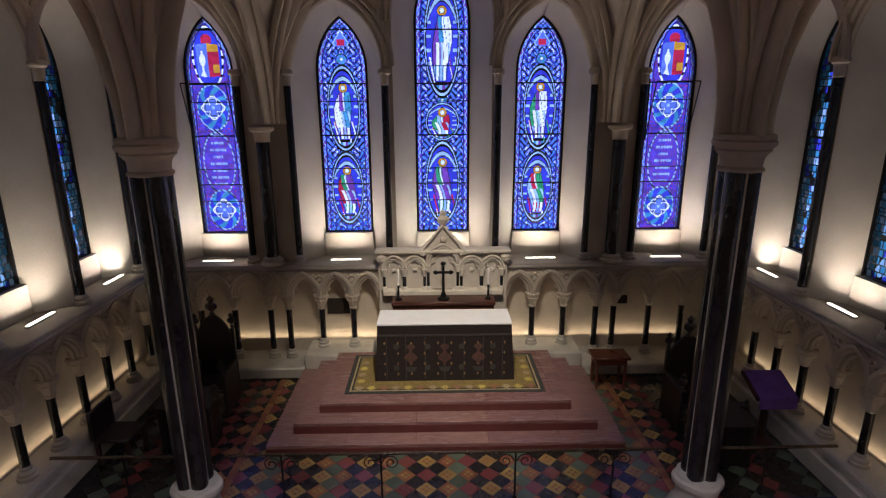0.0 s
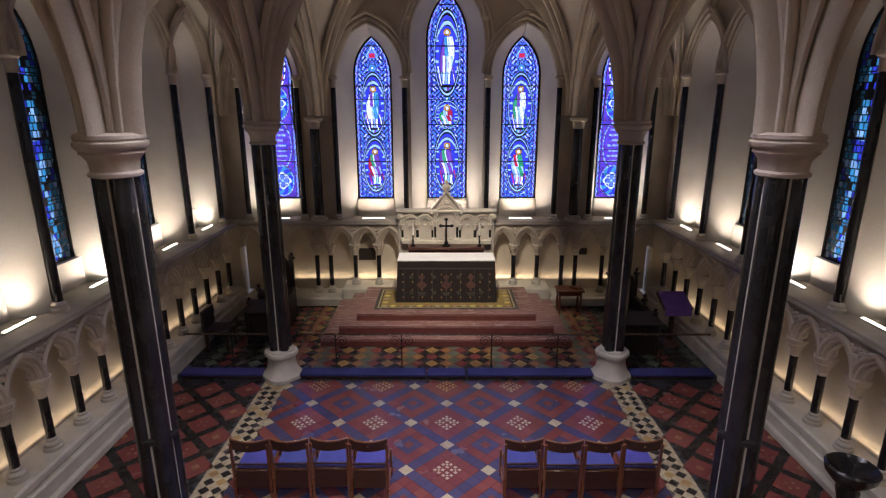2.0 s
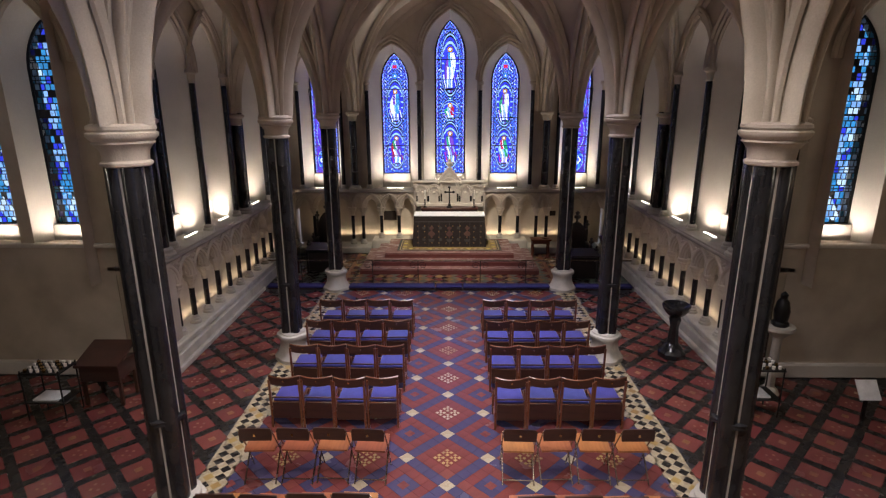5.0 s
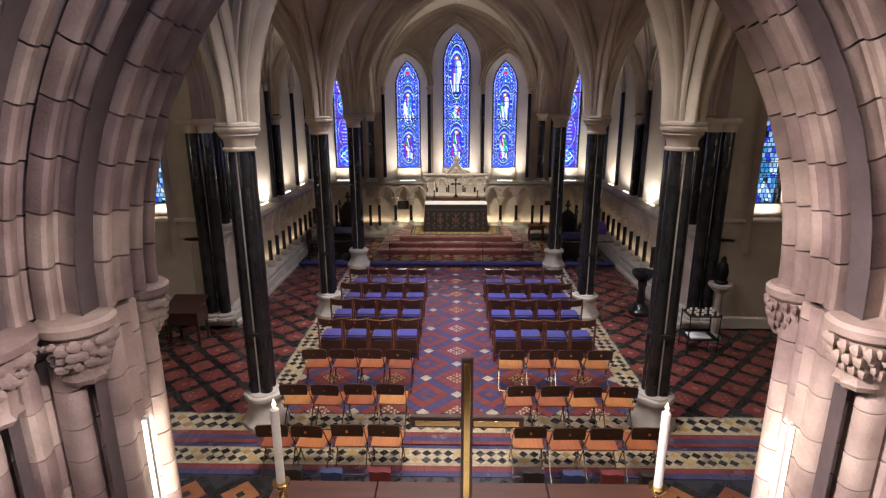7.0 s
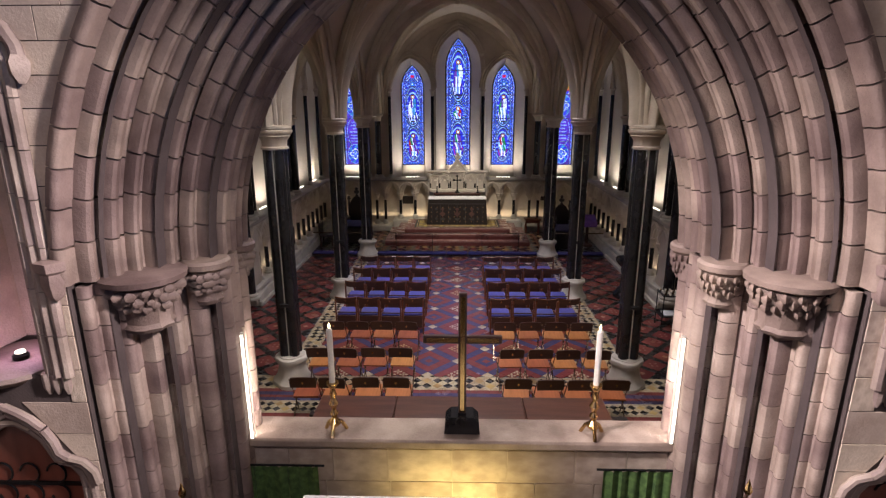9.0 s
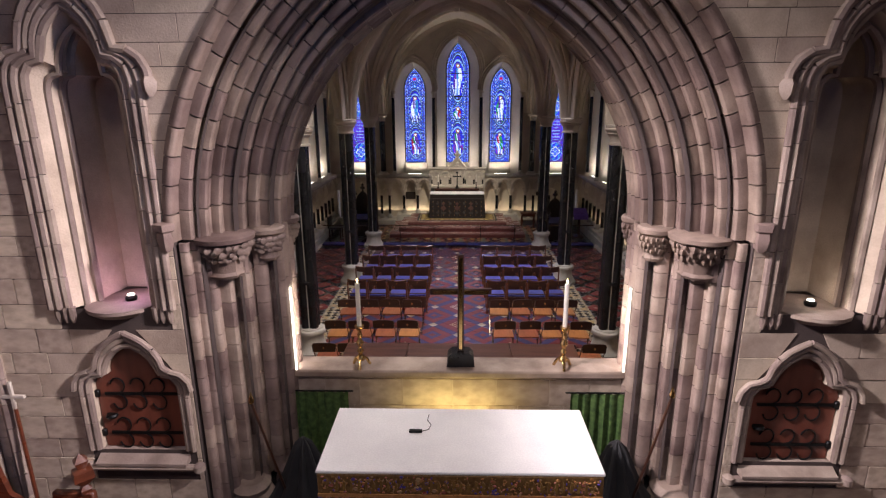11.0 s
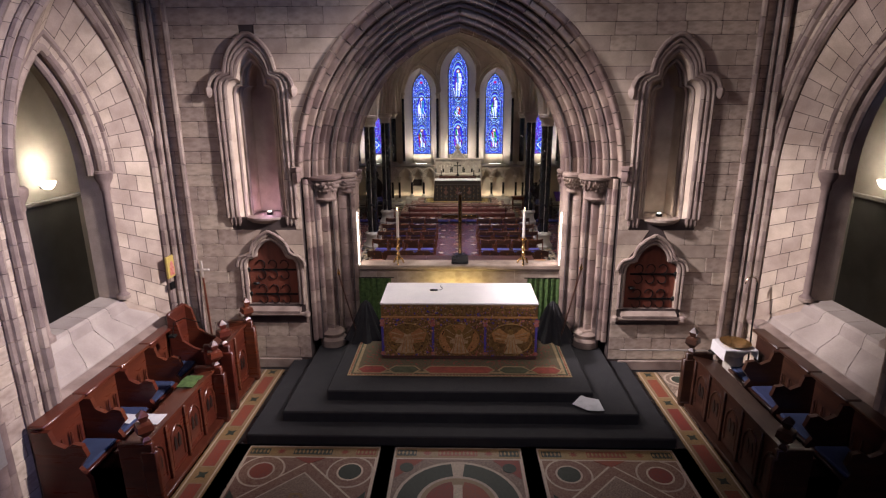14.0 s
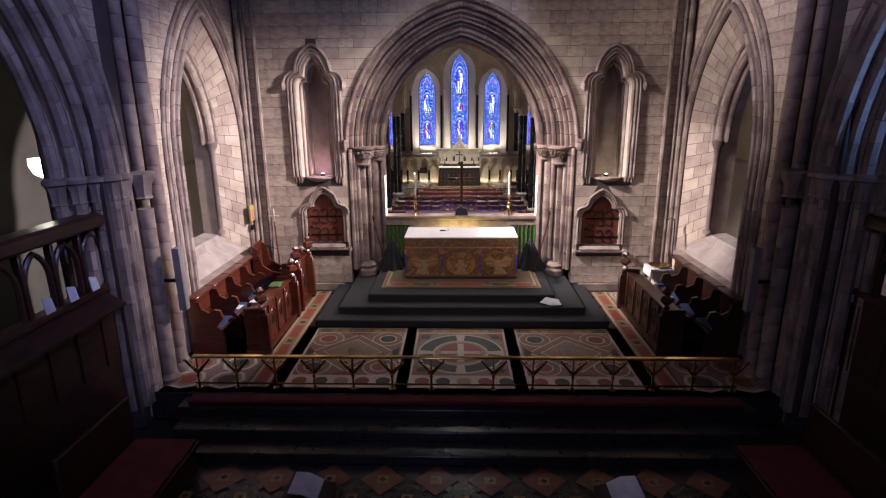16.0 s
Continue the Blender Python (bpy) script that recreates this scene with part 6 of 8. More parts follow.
ob = thing("stone_stoup", 4.44, 2.15, 0, "black stone holy-water stoup on a moulded pedestal", "stoup")
part("pedestal", Geo().lathe([(0.27, 0), (0.27, 0.09), (0.22, 0.13), (0.20, 0.2), (0.11, 0.28), (0.085, 0.64), (0.12, 0.78), (0.10, 0.83)], n=8), MARBLE, ob)
part("bowl", Geo().lathe([(0.10, 0.83), (0.18, 0.90), (0.25, 0.99), (0.265, 1.07), (0.24, 1.09), (0.21, 1.06), (0.08, 0.97)], n=18), MARBLE, ob)
for s, x, y in ((1, 4.95, 0.15), (-1, -6.35, -0.05)):
    ob = thing("votive_rack", x, y, 0, "black iron votive candle rack with small glass cups", "candle rack", "votive racks")
    for q in ((-0.3, -0.2), (0.3, -0.2), (0.3, 0.2), (-0.3, 0.2)):
        part("leg", Geo().tube([(q[0], q[1], 0), (q[0], q[1], 0.86)], 0.012, 6), IRON, ob)
    for zz in (0.80, 0.30):
        part("shelf", Geo().box(-0.32, 0.32, -0.22, 0.22, zz, zz + 0.02, 0, 0.004), IRON, ob)
    for i in range(6):
        for j in range(4):
            part("cup", Geo().lathe([(0.022, 0), (0.026, 0.05), (0.020, 0.05)], -0.25 + 0.1 * i, -0.15 + 0.1 * j, 0.82, 8), WAX if (i + j) % 3 else BRASS, ob)
    part("leaflet", Geo().box(-0.22, 0.18, -0.16, 0.14, 0.321, 0.345), PAPER, ob, "white leaflet")
ob = thing("sloping_desk", -5.72, 0.42, 0, "dark brown wooden desk with sloping lid", "desk")
part("lid", Geo().prism([(-0.30, 0.72), (0.30, 0.92), (0.30, 0.96), (-0.30, 0.76)], lambda u, d, w: (d, u, w), -0.36, 0.36), WOOD, ob)
part("body", Geo().box(-0.33, 0.33, -0.24, 0.26, 0.45, 0.74, 0, 0.01), WOOD, ob)
for q in ((-0.30, -0.2), (0.30, -0.2), (0.30, 0.22), (-0.30, 0.22)):
    part("leg", Geo().box(q[0] - 0.025, q[0] + 0.025, q[1] - 0.025, q[1] + 0.025, 0, 0.46), WOOD, ob)
ob = thing("notice_box", 6.55, -0.1, 0, "small white leaflet stand with a slanted face", "leaflet stand")
part("face", Geo().prism([(-0.10, 0.40), (0.08, 0.66), (0.10, 0.65), (-0.08, 0.39)], lambda u, d, w: (d, u, w), -0.16, 0.16), PAPER, ob)
part("stand", Geo().box(-0.02, 0.02, -0.02, 0.02, 0, 0.50), IRON, ob)
ob = thing("statue_pedestal", 5.55, 0.72, 0, "white moulded stone pedestal with a slim shaft", "pedestal")
part("shaft", Geo().lathe([(0.16, 0), (0.14, 0.08), (0.075, 0.14), (0.07, 1.0), (0.10, 1.06)], n=10), PALE, ob)
part("cap", Geo().lathe([(0.10, 1.06), (0.2, 1.16), (0.24, 1.2), (0.24, 1.26)], n=12), PALE, ob)
solo("statue", Geo().lathe([(0.13, 0), (0.13, 0.05), (0.10, 0.08), (0.12, 0.25), (0.09, 0.42), (0.05, 0.47), (0.06, 0.54), (0.0, 0.60)], 5.55, 0.72, 1.26, 12, 0, 3, 0.15), IRON,
     "small dark plain statue on a white pedestal", "statue")

# ---------------------------------------------------------------- sill of the arch
stand_cross("sill_cross", 0.02, -7.20, 2.12, "tall dark cross with gilded strips on a black block",
            Geo().prism([(-0.16, 0), (0.16, 0), (0.15, 0.12), (0.10, 0.17), (-0.10, 0.17), (-0.15, 0.12)], lambda u, d, w: (u, d, w), -0.09, 0.09), 1.32, 0.345, 0.89, 0.036, WOOD, BRASS)
for x in (-1.13, 1.19):
    ob = thing("tall_candlestick", x, -7.27, 2.12, "polished brass candlestick with a tall white candle", "candlestick", "candlesticks on the arch sill")
    ft = Geo()
    for k in range(3):
        a = 2 * math.pi * k / 3 + 0.5
        ft.tube([(0.02 * math.cos(a), 0.02 * math.sin(a), 0.12), (0.07 * math.cos(a), 0.07 * math.sin(a), 0.08), (0.11 * math.cos(a), 0.11 * math.sin(a), 0.0)], 0.018, 6)
    part("foot", ft, BRASS, ob)
    part("stem", Geo().lathe([(0.05, 0.08), (0.055, 0.11), (0.02, 0.15), (0.04, 0.19), (0.018, 0.23), (0.045, 0.29), (0.02, 0.34), (0.032, 0.38), (0.018, 0.43), (0.055, 0.485), (0.055, 0.50)], n=12), BRASS, ob)
    part("candle", Geo().lathe([(0.026, 0.50), (0.026, 1.0), (0.01, 1.015)], n=12), WAX, ob, "tall white candle")
    part("flame", Geo().lathe([(0.004, 1.015), (0.012, 1.035), (0.0, 1.07)], n=8), FLAMELIGHT, ob)

# ---------------------------------------------------------------- high altar
for s in (-1, 1):
    ob = thing("altar_curtain", s * 1.62, -7.46, 0.95, "green brocade curtain hanging from an iron rod", "curtain", "curtains beside the high altar")
    fold = [(-0.36 + 0.72 * k / 36, 0.022 * math.sin(k * 1.25) + 0.008 * math.sin(k * 2.9)) for k in range(37)]
    g = Geo().loft([[(u, y * (1.0 if z < 0.8 else 0.6), z) for u, y in fold] for z in (0.05, 0.4, 0.8, 0.94)])
    part("cloth", g, GREENCLOTH, ob)
    part("rod", Geo().tube([(-0.42, 0, 0.95), (0.42, 0, 0.95)], 0.010, 6), IRON, ob)
    # black lobed mass that fills the space beside the altar
    ob = thing("dark_drape", s * 1.66, -7.95, 0.95, "black lobed mass heaped beside the altar", "curtain", "drapes beside the high altar")
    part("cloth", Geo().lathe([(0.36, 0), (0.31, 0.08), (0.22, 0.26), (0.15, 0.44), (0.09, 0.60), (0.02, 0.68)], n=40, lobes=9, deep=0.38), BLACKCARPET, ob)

rug, hx, hy = carpet("high_altar_carpet", -1.73, 1.73, -9.44, -7.80, 0.955, (CARPETBUFF, CARPETGREEN, CARPETBUFF, CARPETOLIVE), (0.05, 0.03, 0.05, 0.3),
                     "red and green patterned carpet under the high altar")
for q, w, m in ((-1.36, 0.15, CARPETRED), (-0.86, 0.16, CARPETGREEN), (0, 0.46, CARPETRED), (0.86, 0.16, CARPETGREEN), (1.36, 0.15, CARPETRED)):
    for k, mm in ((0.0, CARPETBUFF), (0.03, m)):
        hexa = [(q - w - 0.10 + k, 0), (q - w + k * 0.5, 0.13 - k), (q + w - k * 0.5, 0.13 - k), (q + w + 0.10 - k, 0), (q + w - k * 0.5, -0.13 + k), (q - w + k * 0.5, -0.13 + k)]
        part("medallion", Geo().prism(hexa, lambda u, d, v: (u, -0.64 + v, d), 0.015, 0.019 + k * 0.08), mm, rug)

dots = Geo()
for k in range(66):
    for e in (-0.79, 0.79):
        dots.box(-1.66 + 0.051 * k - 0.012, -1.66 + 0.051 * k + 0.012, e - 0.012, e + 0.012, 0.002, 0.012)
for k in range(31):
    for e in (-1.70, 1.70):
        dots.box(e - 0.012, e + 0.012, -0.765 + 0.051 * k - 0.012, -0.765 + 0.051 * k + 0.012, 0.002, 0.012)
for k in range(900):
    u, w = rng.uniform(-1.55, 1.55), rng.uniform(-0.66, 0.66)
    dots.box(u - 0.012, u + 0.012, w - 0.008, w + 0.008, 0.002, 0.0175)
o = part("pile_pattern", dots, CARPETRED, rug, "", 0)
o["kind"] = "stuff"

ha = thing("high_altar", 0, -8.40, 0.96, "high altar with a gold embroidered frontal and white cloth", "altar")
part("body", Geo().box(-1.22, 1.22, -0.46, 0.50, 0, 0.95, 0, 0.008), WOOD, ha)
part("altar_cloth", Geo().box(-1.265, 1.265, -0.495, 0.525, 0.955, 0.985, 0, 0.01), LINEN, ha, "white linen altar cloth")
fr = part("frontal", Geo().box(-1.25, 1.25, -0.50, -0.47, 0.03, 0.955, 0, 0.006), OLIVEGOLD, ha, "gold and red embroidered frontal")


def hf(u, d, w):
    return (u, -0.50 - d, w)


def flat(outline, mat, d=0.006, name="embroidery"):
    part(name, Geo().prism(outline, hf, 0.0, d), mat, fr)


flat([(-1.25, 0.03), (1.25, 0.03), (1.25, 0.075), (-1.25, 0.075)], REDTHREAD)
flat([(-1.25, 0.735), (1.25, 0.735), (1.25, 0.765), (-1.25, 0.765)], FLAME, 0.012, "superfrontal_band")
for x0 in (-1.235, -0.42, 0.42, 1.235):
    flat([(x0 - 0.018, 0.08), (x0 + 0.018, 0.08), (x0 + 0.018, 0.73), (x0 - 0.018, 0.73)], ROYAL)
    for w in (0.12, 0.62, 0.68):
        flat([(x0 + 0.042 * math.cos(2 * math.pi * k / 8), w + 0.034 * math.sin(2 * math.pi * k / 8)) for k in range(8)], ROSE, 0.009)
rng = random.Random(5)
for i in range(190):
    u, w = rng.uniform(-1.2, 1.2), (rng.uniform(0.775, 0.945) if i < 60 else rng.choice((rng.uniform(0.08, 0.16), rng.uniform(0.62, 0.73))))
    r = rng.uniform(0.010, 0.024)
    flat([(u + r * math.cos(2 * math.pi * k / 7), w + r * 0.8 * math.sin(2 * math.pi * k / 7)) for k in range(7)], rng.choice((ROSE, ROYAL, GOLDCLOTH, SKIN, FLAME)), 0.007 + 0.00002 * i)
for m, count in ((ROSE, 420), (ROYAL, 300), (GOLDCLOTH, 520), (SKIN, 260), (FLAME, 520)):
    tuft = Geo()
    for i in range(count):
        u, w, r = rng.uniform(-1.22, 1.22), rng.uniform(0.085, 0.94), rng.uniform(0.006, 0.015)
        inside = min(math.hypot((u - q) / 0.34, (w - 0.37) / 0.27) for q in (-0.83, 0.0, 0.83)) < 1
        if inside and (m in (ROSE, ROYAL) or rng.random() < 0.5):
            continue
        a = rng.uniform(0, 3.14)
        c, s = r * math.cos(a), r * math.sin(a)
        tuft.prism([(u + c, w + s), (u - 0.5 * s, w + 0.5 * c), (u - c, w - s), (u + 0.5 * s, w - 0.5 * c)], hf, 0.0, 0.0105 + 0.002 * rng.random())
    st = part("stitching", tuft, m, fr, "", 0)
    st["kind"] = "stuff"
for i, (q, w2) in enumerate(((-0.83, 0.34), (0.0, 0.33), (0.83, 0.34))):
    ring = [(q + w2 * math.cos(2 * math.pi * k / 40), -0.512, 0.37 + 0.27 * math.sin(2 * math.pi * k / 40)) for k in range(40)]
    part("medallion_cord", Geo().tube(ring, 0.009, 6, 0, True), GOLDCLOTH, fr, "gold cord")
    oval = [(q + w2 * math.cos(2 * math.pi * k / 20), 0.37 + 0.27 * math.sin(2 * math.pi * k / 20)) for k in range(20)]
    flat(oval, (OLIVEGOLD, FLAME, OLIVEGOLD)[i], 0.010)
    for s in (-1, 1):      # spread wings
        reach, up = (0.31, 0.13) if i != 1 else (0.24, 0.22)
        wing_ = [(q + s * 0.02, 0.44), (q + s * reach * 0.6, 0.44 + up), (q + s * reach, 0.40 + up * 0.6), (q + s * reach * 0.85, 0.34), (q + s * 0.10, 0.30 if i != 1 else 0.16)]
        flat(wing_, FLAME if i != 1 else GOLDCLOTH, 0.014)
        for k in range(4):      # feathers
            f = 0.35 + 0.2 * k
            tip = (wing_[1][0] + (wing_[3][0] - wing_[1][0]) * (1 - f * 0.8) + s * 0.02, wing_[1][1] + (wing_[3][1] - wing_[1][1]) * f)
            root = (q + s * 0.05, 0.43 - 0.03 * k)
            flat([root, (tip[0], tip[1] + 0.014), (tip[0] + s * 0.01, tip[1]), (tip[0], tip[1] - 0.010)], GOLDCLOTH if k % 2 else SKIN, 0.016 + 0.0004 * k)
    lean = (-0.05, 0.0, 0.05)[i]
    robe = [(q - 0.05, 0.47), (q + 0.05, 0.47), (q + 0.075, 0.38), (q + 0.15 + lean, 0.35), (q + 0.14 + lean, 0.31), (q + 0.08, 0.30), (q + 0.12 + lean, 0.20), (q + 0.17 + lean, 0.13),
            (q - 0.15 + lean, 0.13), (q - 0.10 + lean, 0.22), (q - 0.08, 0.30), (q - 0.15 + lean, 0.31), (q - 0.14 + lean, 0.36), (q - 0.07, 0.39)]
    flat(robe, SKIN, 0.018)
    for k in range(4):      # folds
        e = (k - 1.5) * 0.055
        flat([(q + e * 0.5, 0.42), (q + e * 0.5 + 0.008, 0.42), (q + e * 1.3 + 0.012, 0.14), (q + e * 1.3 - 0.004, 0.14)], FLAME, 0.0195)
    for k in range(26):     # sprigs on the dark ground round the figure
        an, rr = rng.uniform(0, 2 * math.pi), rng.uniform(0.72, 0.95)
        u, w, r = q + w2 * rr * math.cos(an), 0.37 + 0.27 * rr * math.sin(an), rng.uniform(0.008, 0.016)
        flat([(u - r, w), (u, w - r * 1.6), (u + r, w), (u, w + r * 1.6)], rng.choice((GOLDCLOTH, WOOD, WOOD, OLIVEGOLD)), 0.0115)
    for k in range(9):      # gilded lettering too worn to read
        u = q - 0.26 + 0.065 * k
        flat([(u, 0.80), (u + 0.022, 0.80), (u + 0.028, 0.90 - 0.02 * (k % 3)), (u + 0.006, 0.91)], GOLDCLOTH, 0.013, "letter_bar")
    flat([(q + 0.042 * math.cos(2 * math.pi * k / 10), 0.50 + 0.045 * math.sin(2 * math.pi * k / 10)) for k in range(10)], GOLDCLOTH, 0.020)
ob = thing("altar_microphone", -0.42, -8.30, 1.945, "small black microphone with a thin cable on the cloth", "microphone")
part("body", Geo().box(-0.07, 0.06, -0.02, 0.02, 0, 0.025, 0, 0.006), IRON, ob)
part("cable", Geo().tube([(0.06, 0, 0.01), (0.12, 0.04, 0.004), (0.14, 0.12, 0.004), (0.10, 0.2, 0.004), (0.11, 0.3, 0.004)], 0.004, 5), IRON, ob)
solo("paper_sheet", Geo().prism([(-0.21, 0.03), (-0.06, 0.15), (0.00, 0.11), (0.17, 0.06), (0.20, -0.15), (0.12, -0.16), (-0.02, -0.11)], lambda u, d, w: (1.83 + u, -10.02 + w, d + 0.55 * max(w + 0.02, 0) + 0.02 * math.sin(9 * u) + 0.02), 0.800, 0.806),
     PAPER, "creased white paper lying on the black step", "paper")

# aumbry doors, icon, cross, pole, credence
for du, dz, ds, da in DOORS:
    ob = thing("aumbry_door", du, -8.16, dz, "dark mahogany aumbry door with black strap hinges", "door", "aumbry doors")
    out = [(u * 0.97, z - dz) for u, z in trefoil(0.43, ds, da, dz)]
    part("leaf", Geo().prism(out, lambda u, d, w: (u, d, w), -0.03, 0.02), DOORWOOD, ob)
    for z in (0.16, 0.60):
        st = Geo()
        st.box(-0.34, 0.40, -0.045, -0.03, z - 0.014, z + 0.014)
        for k in range(3):
            for s in (-1, 1):
                st.tube([(0.2 - 0.2 * k + 0.07 * math.sin(a), -0.04, z + s * (0.09 - 0.08 * math.cos(a))) for a in [0.45 * j for j in range(11)]], 0.008, 5)
        part("strap_hinge", st, IRON, ob)
        part("hinge_knob", Geo().box(0.39 if du > 0 else -0.45, 0.45 if du > 0 else -0.39, -0.06, -0.02, z - 0.04, z + 0.04, 0, 0.01), IRON, ob)
    part("handle", Geo().lathe([(0.05, -0.02), (0.06, 0), (0.05, 0.02)], -0.3, -0.045, 0.36, 10), IRON, ob)
ob = thing("icon_picture", -4.800, -8.46, 2.40, "small gold-ground painted icon with a red patch", "picture")
part("panel", Geo().box(-0.020, 0.016, -0.12, 0.12, -0.17, 0.19, 0, 0.004), FLOWER, ob)
part("painted_shape", Geo().prism([(-0.07, -0.14), (0.07, -0.14), (0.06, 0.02), (0.03, 0.10), (-0.03, 0.10), (-0.06, 0.02)], lambda u, d, w: (0.016 + d, u, w), 0, 0.003), ROSE, ob)
solo("wall_switch_plate", Geo().box(-4.830, -4.800, -8.52, -8.40, 2.02, 2.14, 0, 0.003), IRON, "small black plate on the wall", "plate")
ob = thing("processional_cross", -4.35, -8.42, 0.47, "pale wooden processional cross leaning by the wall", "cross")
part("staff", Geo().tube([(0.10, 0.0, 0), (0, 0.10, 1.75)], 0.018, 8), REDWOOD, ob)
part("cross_head", Geo().box(-0.13, 0.13, 0.08, 0.11, 1.82, 1.86, 0, 0.008).box(-0.02, 0.02, 0.081, 0.109, 1.70, 2.0, 0, 0.008), ALABASTER, ob)
for s, x0, tall in ((1, 2.05, 1.95), (-1, -2.05, 1.85)):
    ob = thing("snuffer_pole", x0, -8.0, 0.95, "slim dark pole with brass tip leaning on the jamb", "pole", "poles beside the altar")
    part("shaft", Geo().tube([(-s * 0.28, -0.15, 0), (0, -0.22, tall - 0.6)], 0.014, 6), WOOD, ob)
    part("tip", Geo().lathe([(0.022, 0), (0.03, 0.03), (0.0, 0.12)], 0, -0.22, tall - 0.6, 8), BRASS, ob)
ob = thing("credence_pillar", 4.38, -8.95, 0.47, "short stone pillar with a gold dish on white linen", "pillar")
part("shaft", Geo().lathe([(0.22, 0), (0.22, 0.1), (0.14, 0.16), (0.14, 0.66), (0.22, 0.74), (0.24, 0.80)], n=10), PALE, ob)
part("linen", Geo().prism([(-0.24, 0.80), (0.24, 0.80), (0.245, 0.81), (0.26, 0.66), (0.265, 0.66), (0.25, 0.82), (-0.25, 0.82), (-0.265, 0.64), (-0.26, 0.64)], lambda u, d, w: (u, d, w), -0.22, 0.22), LINEN, ob)
part("dish", Geo().lathe([(0.08, 0.822), (0.19, 0.84), (0.23, 0.865), (0.21, 0.86), (0.1, 0.835)], n=20), BRASS, ob, "shallow gold dish")
pp = thing("floor_pipe", 2.75, -8.42, 0.47, "thin wall pipe with a round valve", "pipe")
part("pipe", Geo().tube([(0.0, 0, 0.46), (1.45, 0, 0.46), (1.55, 0, 0.40), (1.55, 0, 0.20), (1.7, -0.05, 0.12)], 0.016, 6), GREYSTONE, pp)
part("valve", Geo().lathe([(0.05, -0.03), (0.07, 0), (0.05, 0.03)], 1.55, 0, 0.43, 10), IRON, pp)
ob = thing("crook_staff", 4.70, -8.75, 0.47, "tall dark staff with a curled silver head", "staff")
part("staff", Geo().tube([(0, -0.1, 0), (0.05, 0.1, 1.75)], 0.014, 6), IRON, ob)
part("crook", Geo().tube([(0.05 - 0.09 + 0.09 * math.cos(a), 0.1, 1.75 + 0.1 * math.sin(a)) for a in [0.3 * k for k in range(12)]], 0.012, 6), STEEL, ob)

# clergy stalls along the chancel walls


def bench_end(ob, x, y0, y1, h, mat, top=True, tag="end_panel"):
    e = Geo()
    e.box(x - 0.03, x + 0.03, y0, y1, 0, h, 0, 0.012)
    if top:
        finial(e, x, (y0 + y1) / 2, h, 1.0)
    return part(tag, e, mat, ob)


